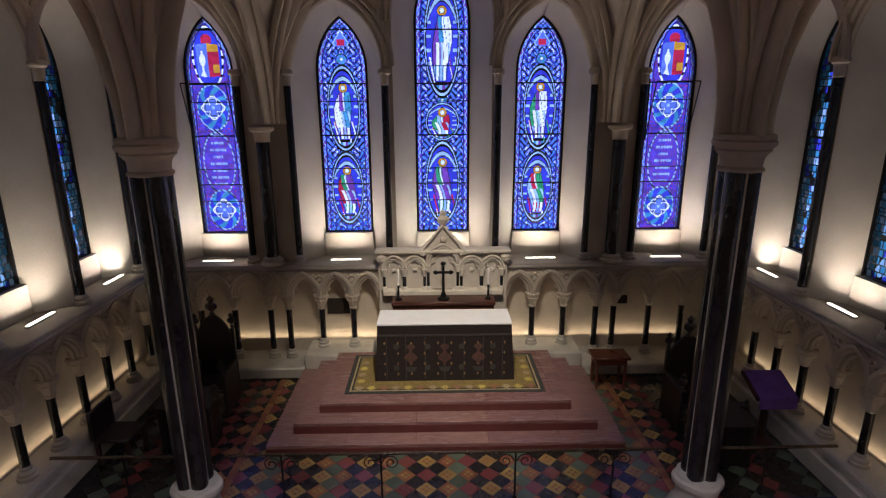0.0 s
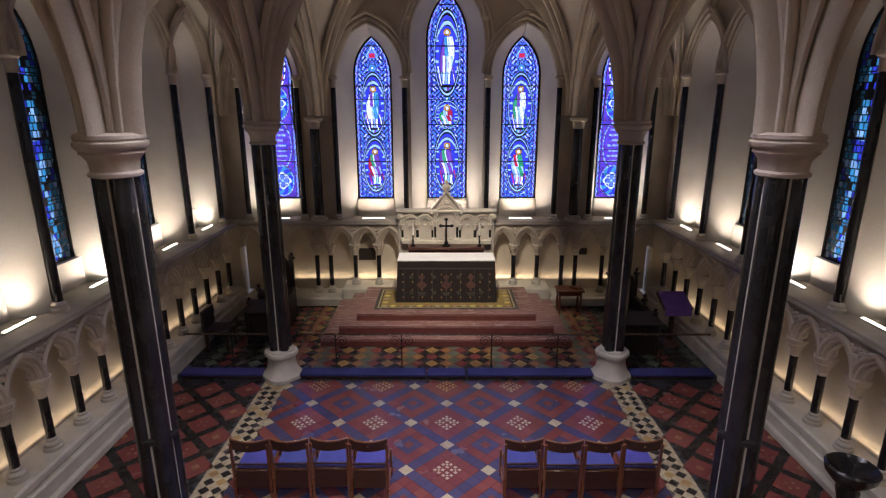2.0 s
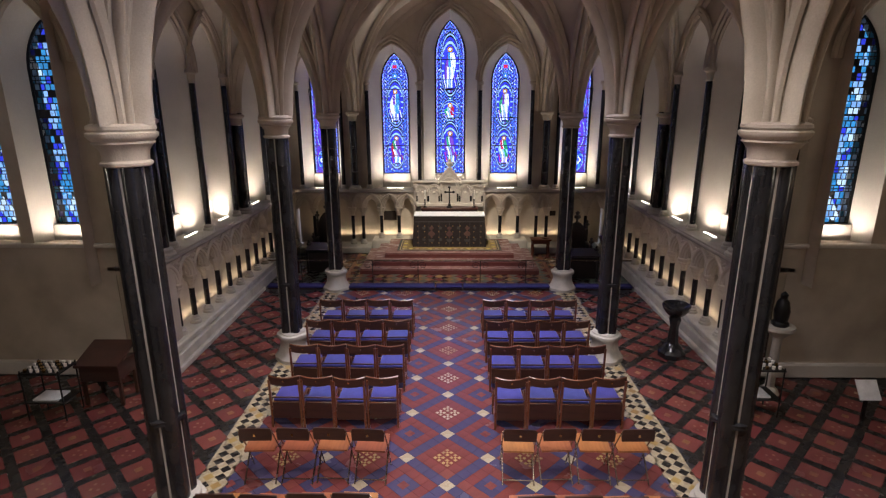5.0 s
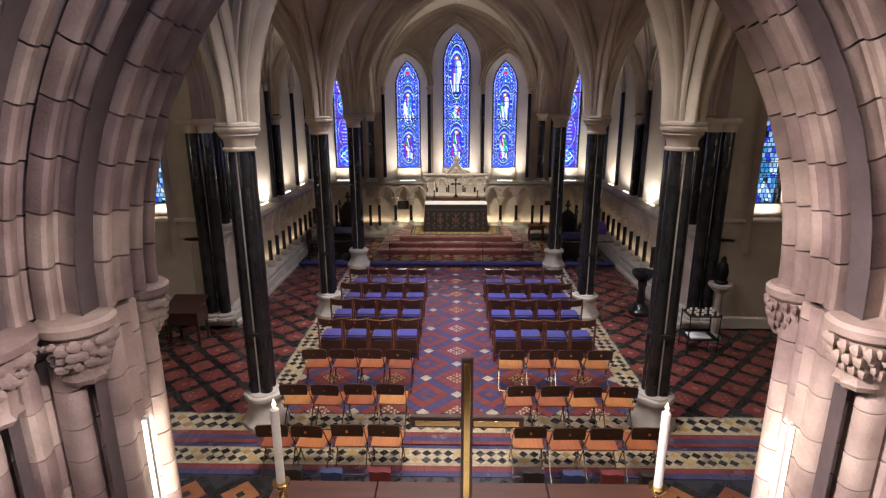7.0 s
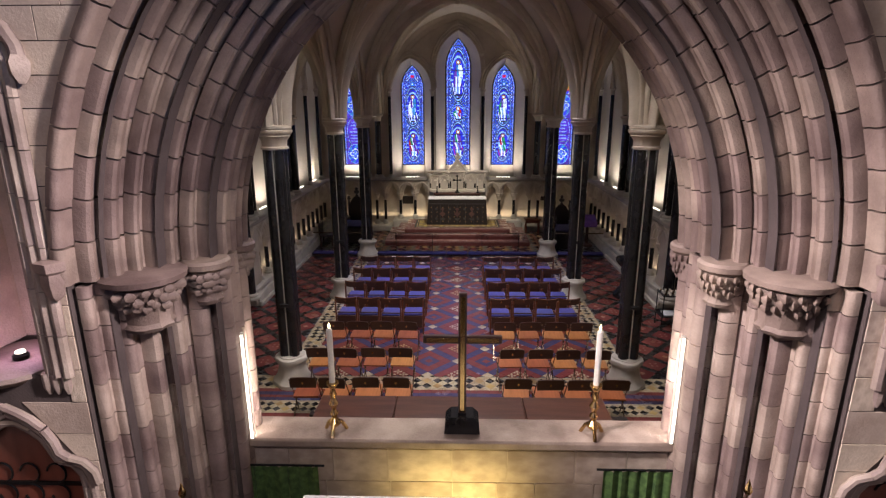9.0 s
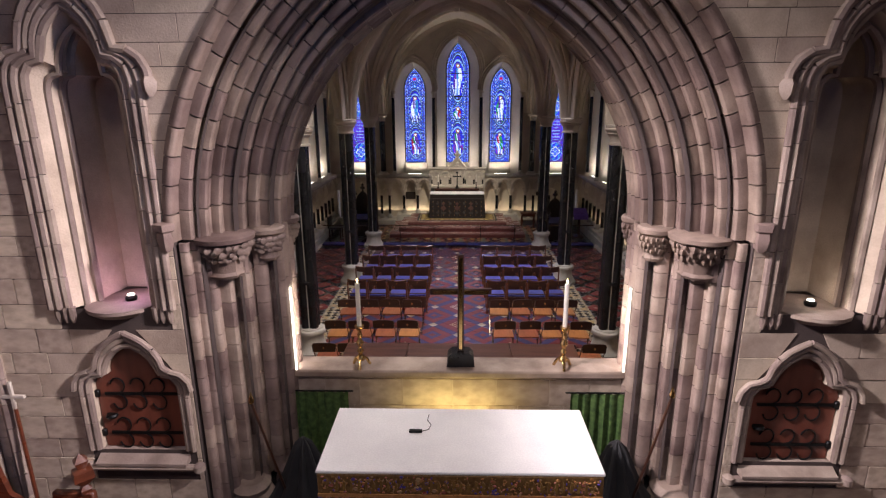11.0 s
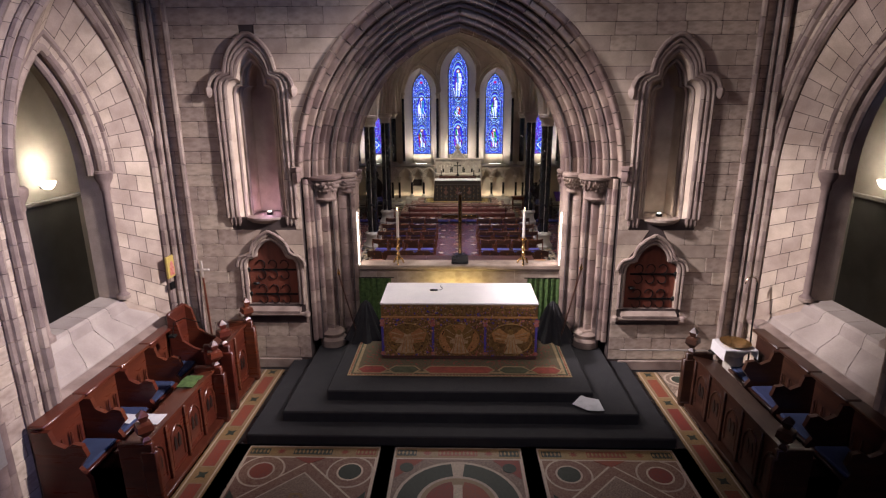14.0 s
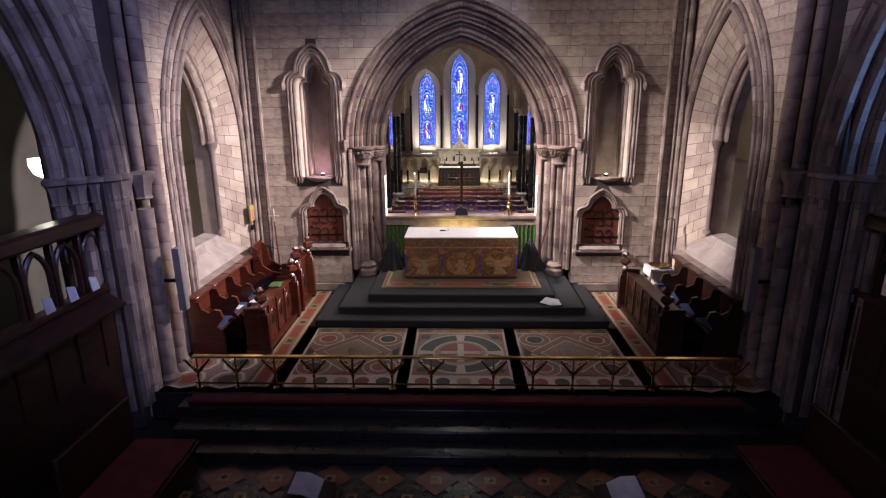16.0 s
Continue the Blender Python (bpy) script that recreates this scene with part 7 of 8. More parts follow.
# right-hand stalls take the darker wood to stand for their shade
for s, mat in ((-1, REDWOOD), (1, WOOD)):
    n = 4
    y_end = -11.75
    for i in range(n):
        y = y_end + 0.36 + 0.72 * i
        ob = thing("choir_stall", s * 4.50, y, 0.47, "carved %s stall seat with arm rests and a navy cushion" % ("red-brown" if s < 0 else "dark brown"), "stall", "seats of the clergy stalls")
        part("seat", Geo().box(-0.22, 0.22, -0.33, 0.33, 0.40, 0.45, 0, 0.01), mat, ob)
        part("cushion", Geo().box(-0.20, 0.20, -0.29, 0.29, 0.45, 0.50, 0, 0.02), NAVYCLOTH, ob, "navy seat cushion")
        part("backrest", Geo().box(s * 0.24, s * 0.30, -0.35, 0.35, 0, 1.02, 0, 0.012), mat, ob)
        part("cap_rail", Geo().box(s * 0.14, s * 0.34, -0.35, 0.35, 1.02, 1.07, 0, 0.015), mat, ob)
        arm = [(-0.30, 0.0), (0.30, 0.0), (0.30, 1.0), (0.10, 1.0), (0.06, 0.86), (-0.06, 0.80), (-0.16, 0.86), (-0.26, 0.84), (-0.30, 0.70), (-0.18, 0.55), (-0.28, 0.40)]
        part("arm_divider", Geo().prism([(s * u, w) for u, w in arm], lambda u, d, w: (u, -0.34 + d, w), -0.03, 0.03), mat, ob)
        for k in range(4):
            part("baluster", Geo().lathe([(0.012, 0.5), (0.018, 0.6), (0.012, 0.72)], s * 0.20, -0.24 + 0.16 * k, 0, 6), mat, ob)
    for i in range(2 if s < 0 else 1):
        ya, yb = ((-11.75, -9.95), (-9.62, -8.70))[i] if s < 0 else (-11.75, -9.4)
        yc = (ya + yb) / 2
        ob = thing("choir_desk", s * 3.62, yc, 0.47, "carved %s stall desk with sloping book rest and poppyhead ends" % ("red-brown" if s < 0 else "dark brown"), "desk", "desks of the clergy stalls")
        L = (yb - ya) / 2
        H = 0.18 if i else 0.0
        part("front_panel", Geo().box(-0.02 * s - 0.03, -0.02 * s + 0.03, -L, L, 0.06, 0.82 + H, 0, 0.01), mat, ob)
        part("plinth", Geo().box(-0.16, 0.16, -L, L, 0, 0.06, 0, 0.01), mat, ob)
        for k in range(int(2 * L / 0.45)):
            q = -L + 0.25 + 0.45 * k
            g = Geo()
            gable(g, lambda u, d, z: (d, u, z), q, 0.15, 0.45, 0.66, -s * 0.055, 0.016, 0, 0.16, 6)
            part("carved_panel", g, mat, ob)
            # solid dark shapes paint the shade inside pierced slots
            sl = Geo()
            for e in (-0.045, 0.045):
                sl.prism([(q + e - 0.03, 0.33), (q + e + 0.03, 0.33), (q + e + 0.03, 0.46), (q + e, 0.52), (q + e - 0.03, 0.46)], lambda u, d, w: (d, u, w), -s * 0.052, -s * 0.06)
            part("pierced_slot", sl, EBONY, ob, "dark shapes for the shade inside pierced slots")
        for k in range(int(2 * L / 0.45) + 1):
            q = -L + 0.03 + 0.45 * k
            if abs(q) < L:
                part("muntin", Geo().box(-s * 0.05, -s * 0.085, q - 0.03, q + 0.03, 0.06, 0.80 + H, 0, 0.008), mat, ob)
        part("book_rest", Geo().prism([(-s * 0.10, 0.82 + H), (s * 0.26, 0.74 + H), (s * 0.26, 0.77 + H), (-s * 0.10, 0.86 + H)], lambda u, d, w: (u, d, w), -L, L), mat, ob)
        for q in (-L, L):
            e = Geo()
            e.box(-0.20, 0.20, q - 0.035, q + 0.035, 0, 0.90 + H, 0, 0.015)
            e.box(-0.23, 0.23, q - 0.05, q + 0.05, 0.0, 0.10, 0, 0.02)
            e.box(-0.05 * s, -0.24 * s, q - 0.045, q + 0.045, 0.05, 0.80 + H, 0, 0.02)
            finial(e, -0.12 * s, q, 0.88 + H, 1.25)
            part("poppyhead_end", e, mat, ob)
ob = thing("corner_stall", -4.35, -8.72, 0.47, "tall red-brown stall with curved arms beside the corner", "stall")
part("seat", Geo().box(-0.26, 0.26, -0.24, 0.24, 0.42, 0.47, 0, 0.012), REDWOOD, ob)
part("backrest", Geo().box(-0.36, -0.30, -0.26, 0.26, 0, 1.30, 0, 0.02), REDWOOD, ob)
for q in (-0.26, 0.26):
    part("arm_panel", Geo().prism([(-0.32, 0), (0.28, 0), (0.28, 0.66), (0.05, 0.72), (-0.12, 0.84), (-0.2, 1.2), (-0.32, 1.28)], lambda u, d, w, q=q: (u, q + d, w), -0.025, 0.025), REDWOOD, ob)
ob = thing("desk_microphone", -4.25, -9.3, 1.54, "thin black gooseneck microphone above the stall", "microphone")
part("neck", Geo().tube([(-0.2, 0, 0), (-0.15, 0.0, 0.22), (0.05, -0.05, 0.32), (0.3, -0.1, 0.27)], 0.008, 6), IRON, ob)
part("base", Geo().box(-0.25, -0.15, -0.05, 0.05, -0.02, 0.015, 0, 0.004), IRON, ob)
solo("open_book", Geo().prism([(-0.16, 0), (0, 0.02), (0.16, 0), (0.16, 0.02), (0, 0.035), (-0.16, 0.02)], lambda u, d, w: (-3.72 + d, -10.3 + u, 1.30 + w), -0.11, 0.11), GREENCLOTH,
     "green book lying on the stall desk", "book")
for x, y in ((-4.45, -10.7), (-3.75, -11.2)):
    solo("service_sheet", Geo().prism([(-0.15, -0.1), (0.13, -0.12), (0.15, 0.1), (-0.12, 0.11)], lambda u, d, w, x=x, y=y: (x + u, y + w, 0.975 + d if x < -4 else 1.295 + d), 0, 0.012), PAPER,
         "loose white papers on the stall", "paper", "papers on the stalls")

# communion rail of the chancel and choir furniture
rail = thing("communion_rail", 0, -12.93, 0.472, "brass communion rail on scrolled brass standards", "railing")
part("handrail", Geo().box(-4.2, 4.2, -0.045, 0.045, 0.54, 0.58, 0, 0.015), BRASS, rail)
part("base_rail", Geo().tube([(-4.2, 0, 0.10), (4.2, 0, 0.10)], 0.014, 6), BRASS, rail)
for x in [sg * (0.48 + 0.61 * i) for i in range(7) for sg in (-1, 1)]:
    st = Geo()
    st.lathe([(0.05, 0), (0.055, 0.03), (0.02, 0.06), (0.016, 0.2), (0.03, 0.24), (0.016, 0.28), (0.016, 0.54)], x, 0, 0, 8)
    std = part("standard", st, BRASS, rail)
    for s in (-1, 1):
        leaf = Geo()
        for q in range(7):
            lx, lz = x + s * (0.03 + 0.026 * q), 0.30 + 0.032 * q
            leaf.lathe([(0.0, -0.028), (0.022, -0.008), (0.016, 0.014), (0.0, 0.03)], lx, 0, lz, 6, 0, 3, 0.5)
        part("leaf_spray", leaf, BRASS, rail)
        part("leaf_scroll", Geo().tube([(x, 0, 0.30), (x + s * 0.05, 0, 0.36), (x + s * 0.11, 0, 0.42), (x + s * 0.17, 0, 0.47), (x + s * 0.11, 0, 0.48), (x + s * 0.08, 0, 0.44)], 0.011, 5), BRASS, rail)
ob = thing("rail_kneeler", 0, -13.25, 0.42, "long crimson kneeler before the communion rail", "kneeler")
part("cushion", Geo().box(-4.15, 4.15, -0.11, 0.11, 0.03, 0.10, 0, 0.03), CRIMSON, ob)
part("base", Geo().box(-4.13, 4.13, -0.10, 0.10, 0, 0.03), WOOD, ob)
for s in (-1, 1):
    ob = thing("choir_book_desk", s * 1.60, -15.7, -0.02, "dark choir desk with an open white book", "desk", "choir book desks")
    part("body", Geo().box(-0.30, 0.30, -0.6, 0.10, 0, 0.86, 0, 0.02), WOOD, ob)
    part("slope", Geo().prism([(-0.24, 0.86), (0.22, 0.98), (0.22, 1.02), (-0.24, 0.90)], lambda u, d, w: (s * u, d, w), -0.6, 0.12), WOOD, ob)
    part("open_book", Geo().prism([(-0.14, 0.94), (0.04, 1.02), (0.22, 1.035), (0.22, 1.05), (0.04, 1.04), (-0.14, 0.96)], lambda u, d, w: (s * u * 0.8, d, w), -0.22, 0.10), PAPER, ob, "open white book")
    ob = thing("choir_bench", s * 4.0, -14.7, 0.0, "dark choir bench with a crimson cushion", "bench", "choir benches")
    part("seat", Geo().box(-0.45, 0.45, -0.75, 0.5, 0.36, 0.42, 0, 0.01), WOOD, ob)
    part("cushion", Geo().box(-0.42, 0.42, -0.72, 0.47, 0.42, 0.47, 0, 0.02), CRIMSON, ob)
    part("back", Geo().box(s * 0.46, s * 0.52, -0.8, 0.55, -0.02, 1.05, 0, 0.02), WOOD, ob)
    part("plinth", Geo().box(-0.40, 0.40, -0.70, 0.45, -0.02, 0.36, 0, 0.01), WOOD, ob)
    ob = thing("choir_screen", 5.35 if s > 0 else -5.12, -14.7, 0.0, "carved dark wooden screen with small pointed arches", "screen", "choir screens")
    part("panel", Geo().box(-0.06, 0.06, -1.5, 1.45, -0.02, 2.3, 0, 0.01), WOOD, ob)
    part("cornice", Geo().box(-0.16, 0.16, -1.55, 1.5, 3.18, 3.38, 0, 0.04), WOOD, ob)
    part("rail", Geo().box(-0.10, 0.10, -1.52, 1.47, 2.26, 2.36, 0, 0.02), WOOD, ob)
    for k in range(6):
        g = Geo()
        gable(g, lambda u, d, z: (d, u, z), -1.25 + 0.5 * k, 0.20, 2.75, 3.10, 0, 0.035, 0, 2.36, 8)
        g.box(-0.05, 0.05, -1.52 + 0.5 * k, -1.46 + 0.5 * k, 2.36, 3.2, 0, 0.01)
        part("tracery_arch", g, WOOD, ob)
        part("panel_moulding", Geo().box(-s * 0.06, -s * 0.085, -1.42 + 0.5 * k, -1.08 + 0.5 * k, 1.2, 2.15, 0, 0.01), WOOD, ob)
    if s < 0:
        for k in range(3):
            part("service_card", Geo().prism([(-0.08, 0), (0.07, 0), (0.08, 0.16), (-0.05, 0.20)], lambda u, d, w, k=k: (0.09 + d - 0.25 * w, 0.25 + 0.42 * k + u, 2.36 + w), 0, 0.012), PAPER, ob, "white card propped on the rail")
        part("book_rest", Geo().prism([(0.06, 2.20), (0.34, 2.06), (0.34, 2.10), (0.06, 2.26)], lambda u, d, w: (u, d, w), -1.5, 1.3), WOOD, ob)
    ob = thing("speaker_column", s * 4.36, -12.65, 1.7, "slim grey column loudspeaker on the respond", "loudspeaker", "loudspeakers")
    part("case", Geo().box(-0.06, 0.06, -0.06, 0.06, 0, 1.0, 0, 0.01), GREYSTONE, ob)
    part("bracket", Geo().box(s * 0.05, s * 0.40, -0.02, 0.02, 0.45, 0.5), IRON, ob)

# ---------------------------------------------------------------- chancel pavement
SQ = math.sqrt(0.5)


def pave(name, geo, mat, parent, label=""):
    return part(name, geo, mat, parent, label, 30)


def slab(parent, name, outline, z, h, mat):
    return pave(name, Geo().prism(outline, lambda u, d, w: (u, w, d), z - 0.01, z + h), mat, parent)


def disc(cx, cy, r, n=24):
    return [(cx + r * math.cos(2 * math.pi * k / n), cy + r * math.sin(2 * math.pi * k / n)) for k in range(n)]


def rect(x0, x1, y0, y1):
    return [(x0, y0), (x1, y0), (x1, y1), (x0, y1)]


def wedge(cx, cy, r0, r1, a0, a1, n=8):
    q = [a0 + (a1 - a0) * k / n for k in range(n + 1)]
    return [(cx + r1 * math.cos(a), cy + r1 * math.sin(a)) for a in q] + [(cx + r0 * math.cos(a), cy + r0 * math.sin(a)) for a in q[::-1]]


mos = tagged(new("pavement_chancel"), "inlaid marble and mosaic pavement before the altar", "pavement", "", "structure")
FZ = 0.472
slab(mos, "ground_slab", rect(-4.9, 4.9, -13.04, -10.5), FZ - 0.004, 0.002, SLATE)
for k, (x0, x1) in enumerate(((-2.86, -1.07), (-0.87, 0.83), (1.04, 2.86))):
    c, hw = (x0 + x1) / 2, (x1 - x0) / 2
    slab(mos, "panel", rect(x0, x1, -12.86, -10.54), FZ, 0.004, M_CREAM)
    slab(mos, "panel_band", rect(x0 + 0.02, x1 - 0.02, -10.76, -10.56), FZ, 0.006, M_GOLD)
    W = x1 - x0
    for t, w, m in ((0.10, 0.13, M_GREEN), (0.50, 0.26, (M_GREEN, M_RED, M_RED)[k]), (0.90, 0.13, (M_RED, M_GREEN, M_GREEN)[k])):
        slab(mos, "band_tile", rect(x0 + W * t - w, x0 + W * t + w, -10.72, -10.60), FZ, 0.008, m)
        for q in range(int(w / 0.026)):
            u = x0 + W * t - w + 0.026 + 0.052 * q
            slab(mos, "band_tessera", [(u - 0.018, -10.66), (u, -10.705), (u + 0.018, -10.66), (u, -10.615)], FZ, 0.0092, M_GOLD)
    for t in (0.26, 0.74):
        star = [(x0 + W * t + (0.065 if q % 2 else 0.028) * math.cos(math.pi * q / 8), -10.66 + (0.065 if q % 2 else 0.028) * math.sin(math.pi * q / 8)) for q in range(16)]
        slab(mos, "band_star", star, FZ, 0.008, M_RED)
    cy, R = -11.62, 0.78
    slab(mos, "panel_ground", rect(x0 + 0.04, x1 - 0.04, -12.46, -10.79), FZ, 0.006, M_SPECK if k != 1 else M_GREY)
    if k == 1:
        slab(mos, "ring", disc(c, cy, R, 40), FZ, 0.0075, M_CREAM)
        for q in range(4):
            slab(mos, "ring_quarter", wedge(c, cy, 0.50, 0.74, q * math.pi / 2 + 0.12, (q + 1) * math.pi / 2 - 0.12), FZ, 0.009, M_GREEN)
        slab(mos, "ring", disc(c, cy, 0.46, 32), FZ, 0.0095, M_BUFF)
        for q in range(4):
            slab(mos, "cross_quarter", wedge(c, cy, 0.10, 0.40, q * math.pi / 2 + 0.2, (q + 1) * math.pi / 2 - 0.2), FZ, 0.011, M_RED)
        slab(mos, "cross_arm", rect(c - 0.34, c + 0.34, cy - 0.055, cy + 0.055), FZ, 0.0115, M_CREAM)
        slab(mos, "cross_arm", rect(c - 0.055, c + 0.055, cy - 0.34, cy + 0.34), FZ, 0.0120, M_CREAM)
        for sx in (-1, 1):
            for sy in (-1, 1):
                slab(mos, "corner_piece", [(c + sx * 0.80, cy + sy * 0.82), (c + sx * 0.45, cy + sy * 0.82), (c + sx * 0.80, cy + sy * 0.45)], FZ, 0.009, M_RED)
                slab(mos, "corner_dot", disc(c + sx * 0.66, cy + sy * 0.66, 0.09, 14), FZ, 0.011, M_GREEN)
    else:
        for sx in (-1, 1):
            for sy in (-1, 1):
                px, py = c + sx * 0.57, cy + sy * 0.56
                slab(mos, "roundel_ring", disc(px, py, 0.30), FZ, 0.008, M_CREAM)
                slab(mos, "roundel_ring", disc(px, py, 0.275), FZ, 0.009, M_SPECK)
                slab(mos, "roundel_ring", disc(px, py, 0.17), FZ, 0.010, M_CREAM)
                slab(mos, "roundel", disc(px, py, 0.145), FZ, 0.011, M_RED if sx * sy * (1 if k else -1) > 0 else M_GREEN)
        for r, m, h in ((0.76, M_CREAM, 0.0115), (0.725, M_SPECK, 0.0125), (0.54, M_CREAM, 0.0135), (0.51, M_GREY, 0.0145)):
            slab(mos, "lozenge", [(c - r, cy), (c, cy - r), (c + r, cy), (c, cy + r)], FZ, h, m)
        for sx in (-1, 1):
            slab(mos, "side_piece", [(c + sx * 0.83, cy - 0.2), (c + sx * 0.83, cy + 0.2), (c + sx * 0.68, cy)], FZ, 0.013, M_GREEN)
            slab(mos, "side_piece", [(c - 0.2, cy + sx * 0.83), (c + 0.2, cy + sx * 0.83), (c, cy + sx * 0.70)], FZ, 0.013, M_RED)
        words = (("P", 0.0), ("X", 0.0)) if k == 0 else (("IHS", 0.0),)
        for body, off in words:
            cu = bpy.data.curves.new("monogram", "FONT")
            cu.body, cu.size, cu.align_x, cu.align_y, cu.extrude = body, 0.40 if body != "X" else 0.30, "CENTER", "CENTER", 0.003
            tmp = bpy.data.objects.new("monogram_curve", cu)
            me = bpy.data.meshes.new_from_object(tmp)
            bpy.data.objects.remove(tmp)
            me.materials.clear()
            me.materials.append(M_GOLD)
            o = new("monogram", me)
            o.parent, o.location = mos, (c, cy - (0.06 if body == "X" else 0), FZ + 0.016)
    for j in range(5):
        for q in range(1):
            slab(mos, "lower_tile", disc(x0 + 0.22 + 0.34 * j, -12.66 - 0.5 * q, 0.12, 12), FZ, 0.008, (M_RED, M_GREEN, M_BUFF)[(j + q) % 3])
for s in (-1, 1):
    a, b = sorted((s * 3.08, s * 3.44))
    slab(mos, "border", rect(a, b, -12.86, -8.35), FZ, 0.005, M_GOLD)
    for e in (a + 0.03, b - 0.05):
        slab(mos, "border_line", rect(e, e + 0.02, -12.86, -8.35), FZ, 0.0065, M_CREAM)
    for j in range(5):
        y = -12.80 + 0.90 * j
        slab(mos, "border_panel", rect(a + 0.075, b - 0.075, y, y + 0.60), FZ, 0.007, M_BUFF)
        slab(mos, "border_panel", rect(a + 0.095, b - 0.095, y + 0.02, y + 0.58), FZ, 0.008, M_RED)
        m, q = (a + b) / 2, y + 0.75
        star = [(m + (0.085 if k % 2 else 0.04) * math.cos(math.pi * k / 4), q + (0.085 if k % 2 else 0.04) * math.sin(math.pi * k / 4)) for k in range(8)]
        slab(mos, "border_star", star, FZ, 0.008, M_GREEN)
    a, b = sorted((s * 3.46, s * 4.86))
    slab(mos, "side_field", rect(a, b, -9.90, -8.34), FZ, 0.005, M_GREY)
    for j in range(2):
        for q in range(3):
            px, py = s * (3.72 + 0.56 * j), -8.62 - 0.52 * q
            for r, m, h in ((0.25, M_CREAM, 0.007), (0.215, M_GREY, 0.008), (0.15, M_CREAM, 0.009), (0.125, M_RED if (j + q) % 2 else M_GREEN, 0.010)):
                slab(mos, "roundel_ring", disc(px, py, r, 16), FZ, h, m)
    a, b = sorted((s * 3.46, s * 4.88))
    slab(mos, "side_field", rect(a, b, -12.86, -11.8), FZ, 0.005, M_GREY)
    for j in range(2):
        for q in range(2):
            px, py = s * (3.83 + 0.66 * j), -12.08 - 0.56 * q
            slab(mos, "roundel_ring", disc(px, py, 0.30, 8), FZ, 0.007, M_CREAM)
            slab(mos, "roundel_ring", disc(px, py, 0.24, 8), FZ, 0.008, M_GREY)
            slab(mos, "roundel", disc(px, py, 0.15), FZ, 0.010, M_RED if j else M_GREEN)

# ---------------------------------------------------------------- chapel floor tiles
TILES = [T_RED, T_BLUE, T_WHITE, T_YELLOW, T_BLACK, T_GREEN, T_ORANGE]


def tile_mesh(side, mat, turn):
    g = Geo()
    h, k = side / 2 - 0.0006, side / 2 - 0.0022
    c, s = math.cos(turn), math.sin(turn)
    pts = [(x * c - y * s, x * s + y * c) for x, y in ((-1, -1), (1, -1), (1, 1), (-1, 1))]
    g.add([(x * h, y * h, -0.010) for x, y in pts] + [(x * k, y * k, 0.0) for x, y in pts], [(4, 5, 6, 7)] + [(i, (i + 1) % 4, 4 + (i + 1) % 4, 4 + i) for i in range(4)])
    return g.data("tile", mat, 0)


class Floor:
    """Collects tiles; those in the nearest stretch become pieces of their own, the rest one joined sheet."""

    def __init__(self):
        self.v, self.f, self.m, self.near, self.cache = [], [], [], [], {}

    def tile(self, x, y, side, turn, mat, near=False, z=0.0):
        if near:
            self.near.append((x, y, side, turn, mat, z))
            return
        h, k = side / 2 - 0.0006, side / 2 - 0.0022
        c, s, n = math.cos(turn), math.sin(turn), len(self.v)
        pts = [(a * c - b * s, a * s + b * c) for a, b in ((-1, -1), (1, -1), (1, 1), (-1, 1))]
        self.v += [(x + a * h, y + b * h, z - 0.010) for a, b in pts] + [(x + a * k, y + b * k, z) for a, b in pts]
        self.f += [(n + 4, n + 5, n + 6, n + 7)] + [(n + i, n + (i + 1) % 4, n + 4 + (i + 1) % 4, n + 4 + i) for i in range(4)]
        self.m += [mat] * 5

    def finish(self, parent):
        me = bpy.data.meshes.new("tile_sheet")
        me.from_pydata(self.v, [], self.f)
        for t in TILES:
            me.materials.append(t)
        me.polygons.foreach_set("material_index", self.m)
        o = new("tile_sheet", me)
        o.parent, o["kind"] = parent, "stuff"
        for x, y, side, turn, mat, z in self.near[:300]:
            key = (round(side, 4), round(turn, 3), mat)
            if key not in self.cache:
                self.cache[key] = tile_mesh(side, TILES[mat], turn)
            o = new("tile", self.cache[key])
            o.parent, o.location = parent, (x, y, z)


chapel_floor = tagged(new("floor_tiles_chapel"), "patterned red, slate-blue and buff encaustic tile floor", "floor", "", "structure")
fl = Floor()
S = 0.1626
p0, q0 = 0.61 * SQ, -0.61 * SQ
TURN45 = math.pi / 4
for i in range(-45, 46):
    for j in range(-45, 46):
        p, q = p0 + i * S, q0 + j * S
        x, y = (p + q) * SQ, (p - q) * SQ
        if not (-2.90 < x < 2.90 and -2.28 < y < 5.95):
            continue
        a, b = i % 5, j % 5
        near = abs(x) < 0.62 and -1.4 < y < 2.6
        if a == 0 and b == 0:
            fl.tile(x, y, S, TURN45, 2, near)
        elif a == 0 or b == 0:
            fl.tile(x, y, S, TURN45, 1, near)
        elif (i // 5 + j // 5) % 2 == 0:
            fl.tile(x, y, S, TURN45, 1 if a in (2, 3) and b in (2, 3) else 0, near)
            if a in (2, 3) and b in (2, 3):
                dx, dy = (0.5 if a == 2 else -0.5) * S, (0.5 if b == 2 else -0.5) * S
                fl.tile(x + (dx + dy) * SQ * 0.62, y + (dx - dy) * SQ * 0.62, S * 0.40, TURN45, 0, False, 0.0015)
        else:
            fl.tile(x, y, S, TURN45, 0, near)
            if a in (2, 3) and b in (2, 3):
                lit = 2 if (i // 5 - j // 5) % 3 else 3
                for k in range(5):
                    ox, oy = ((0, 0), (0.055, 0), (-0.055, 0), (0, 0.055), (0, -0.055))[k]
                    fl.tile(x + ox, y + oy, 0.048 if k else 0.034, TURN45, lit, False, 0.0015)
# diamond-checked border strips along the piers and across the west end


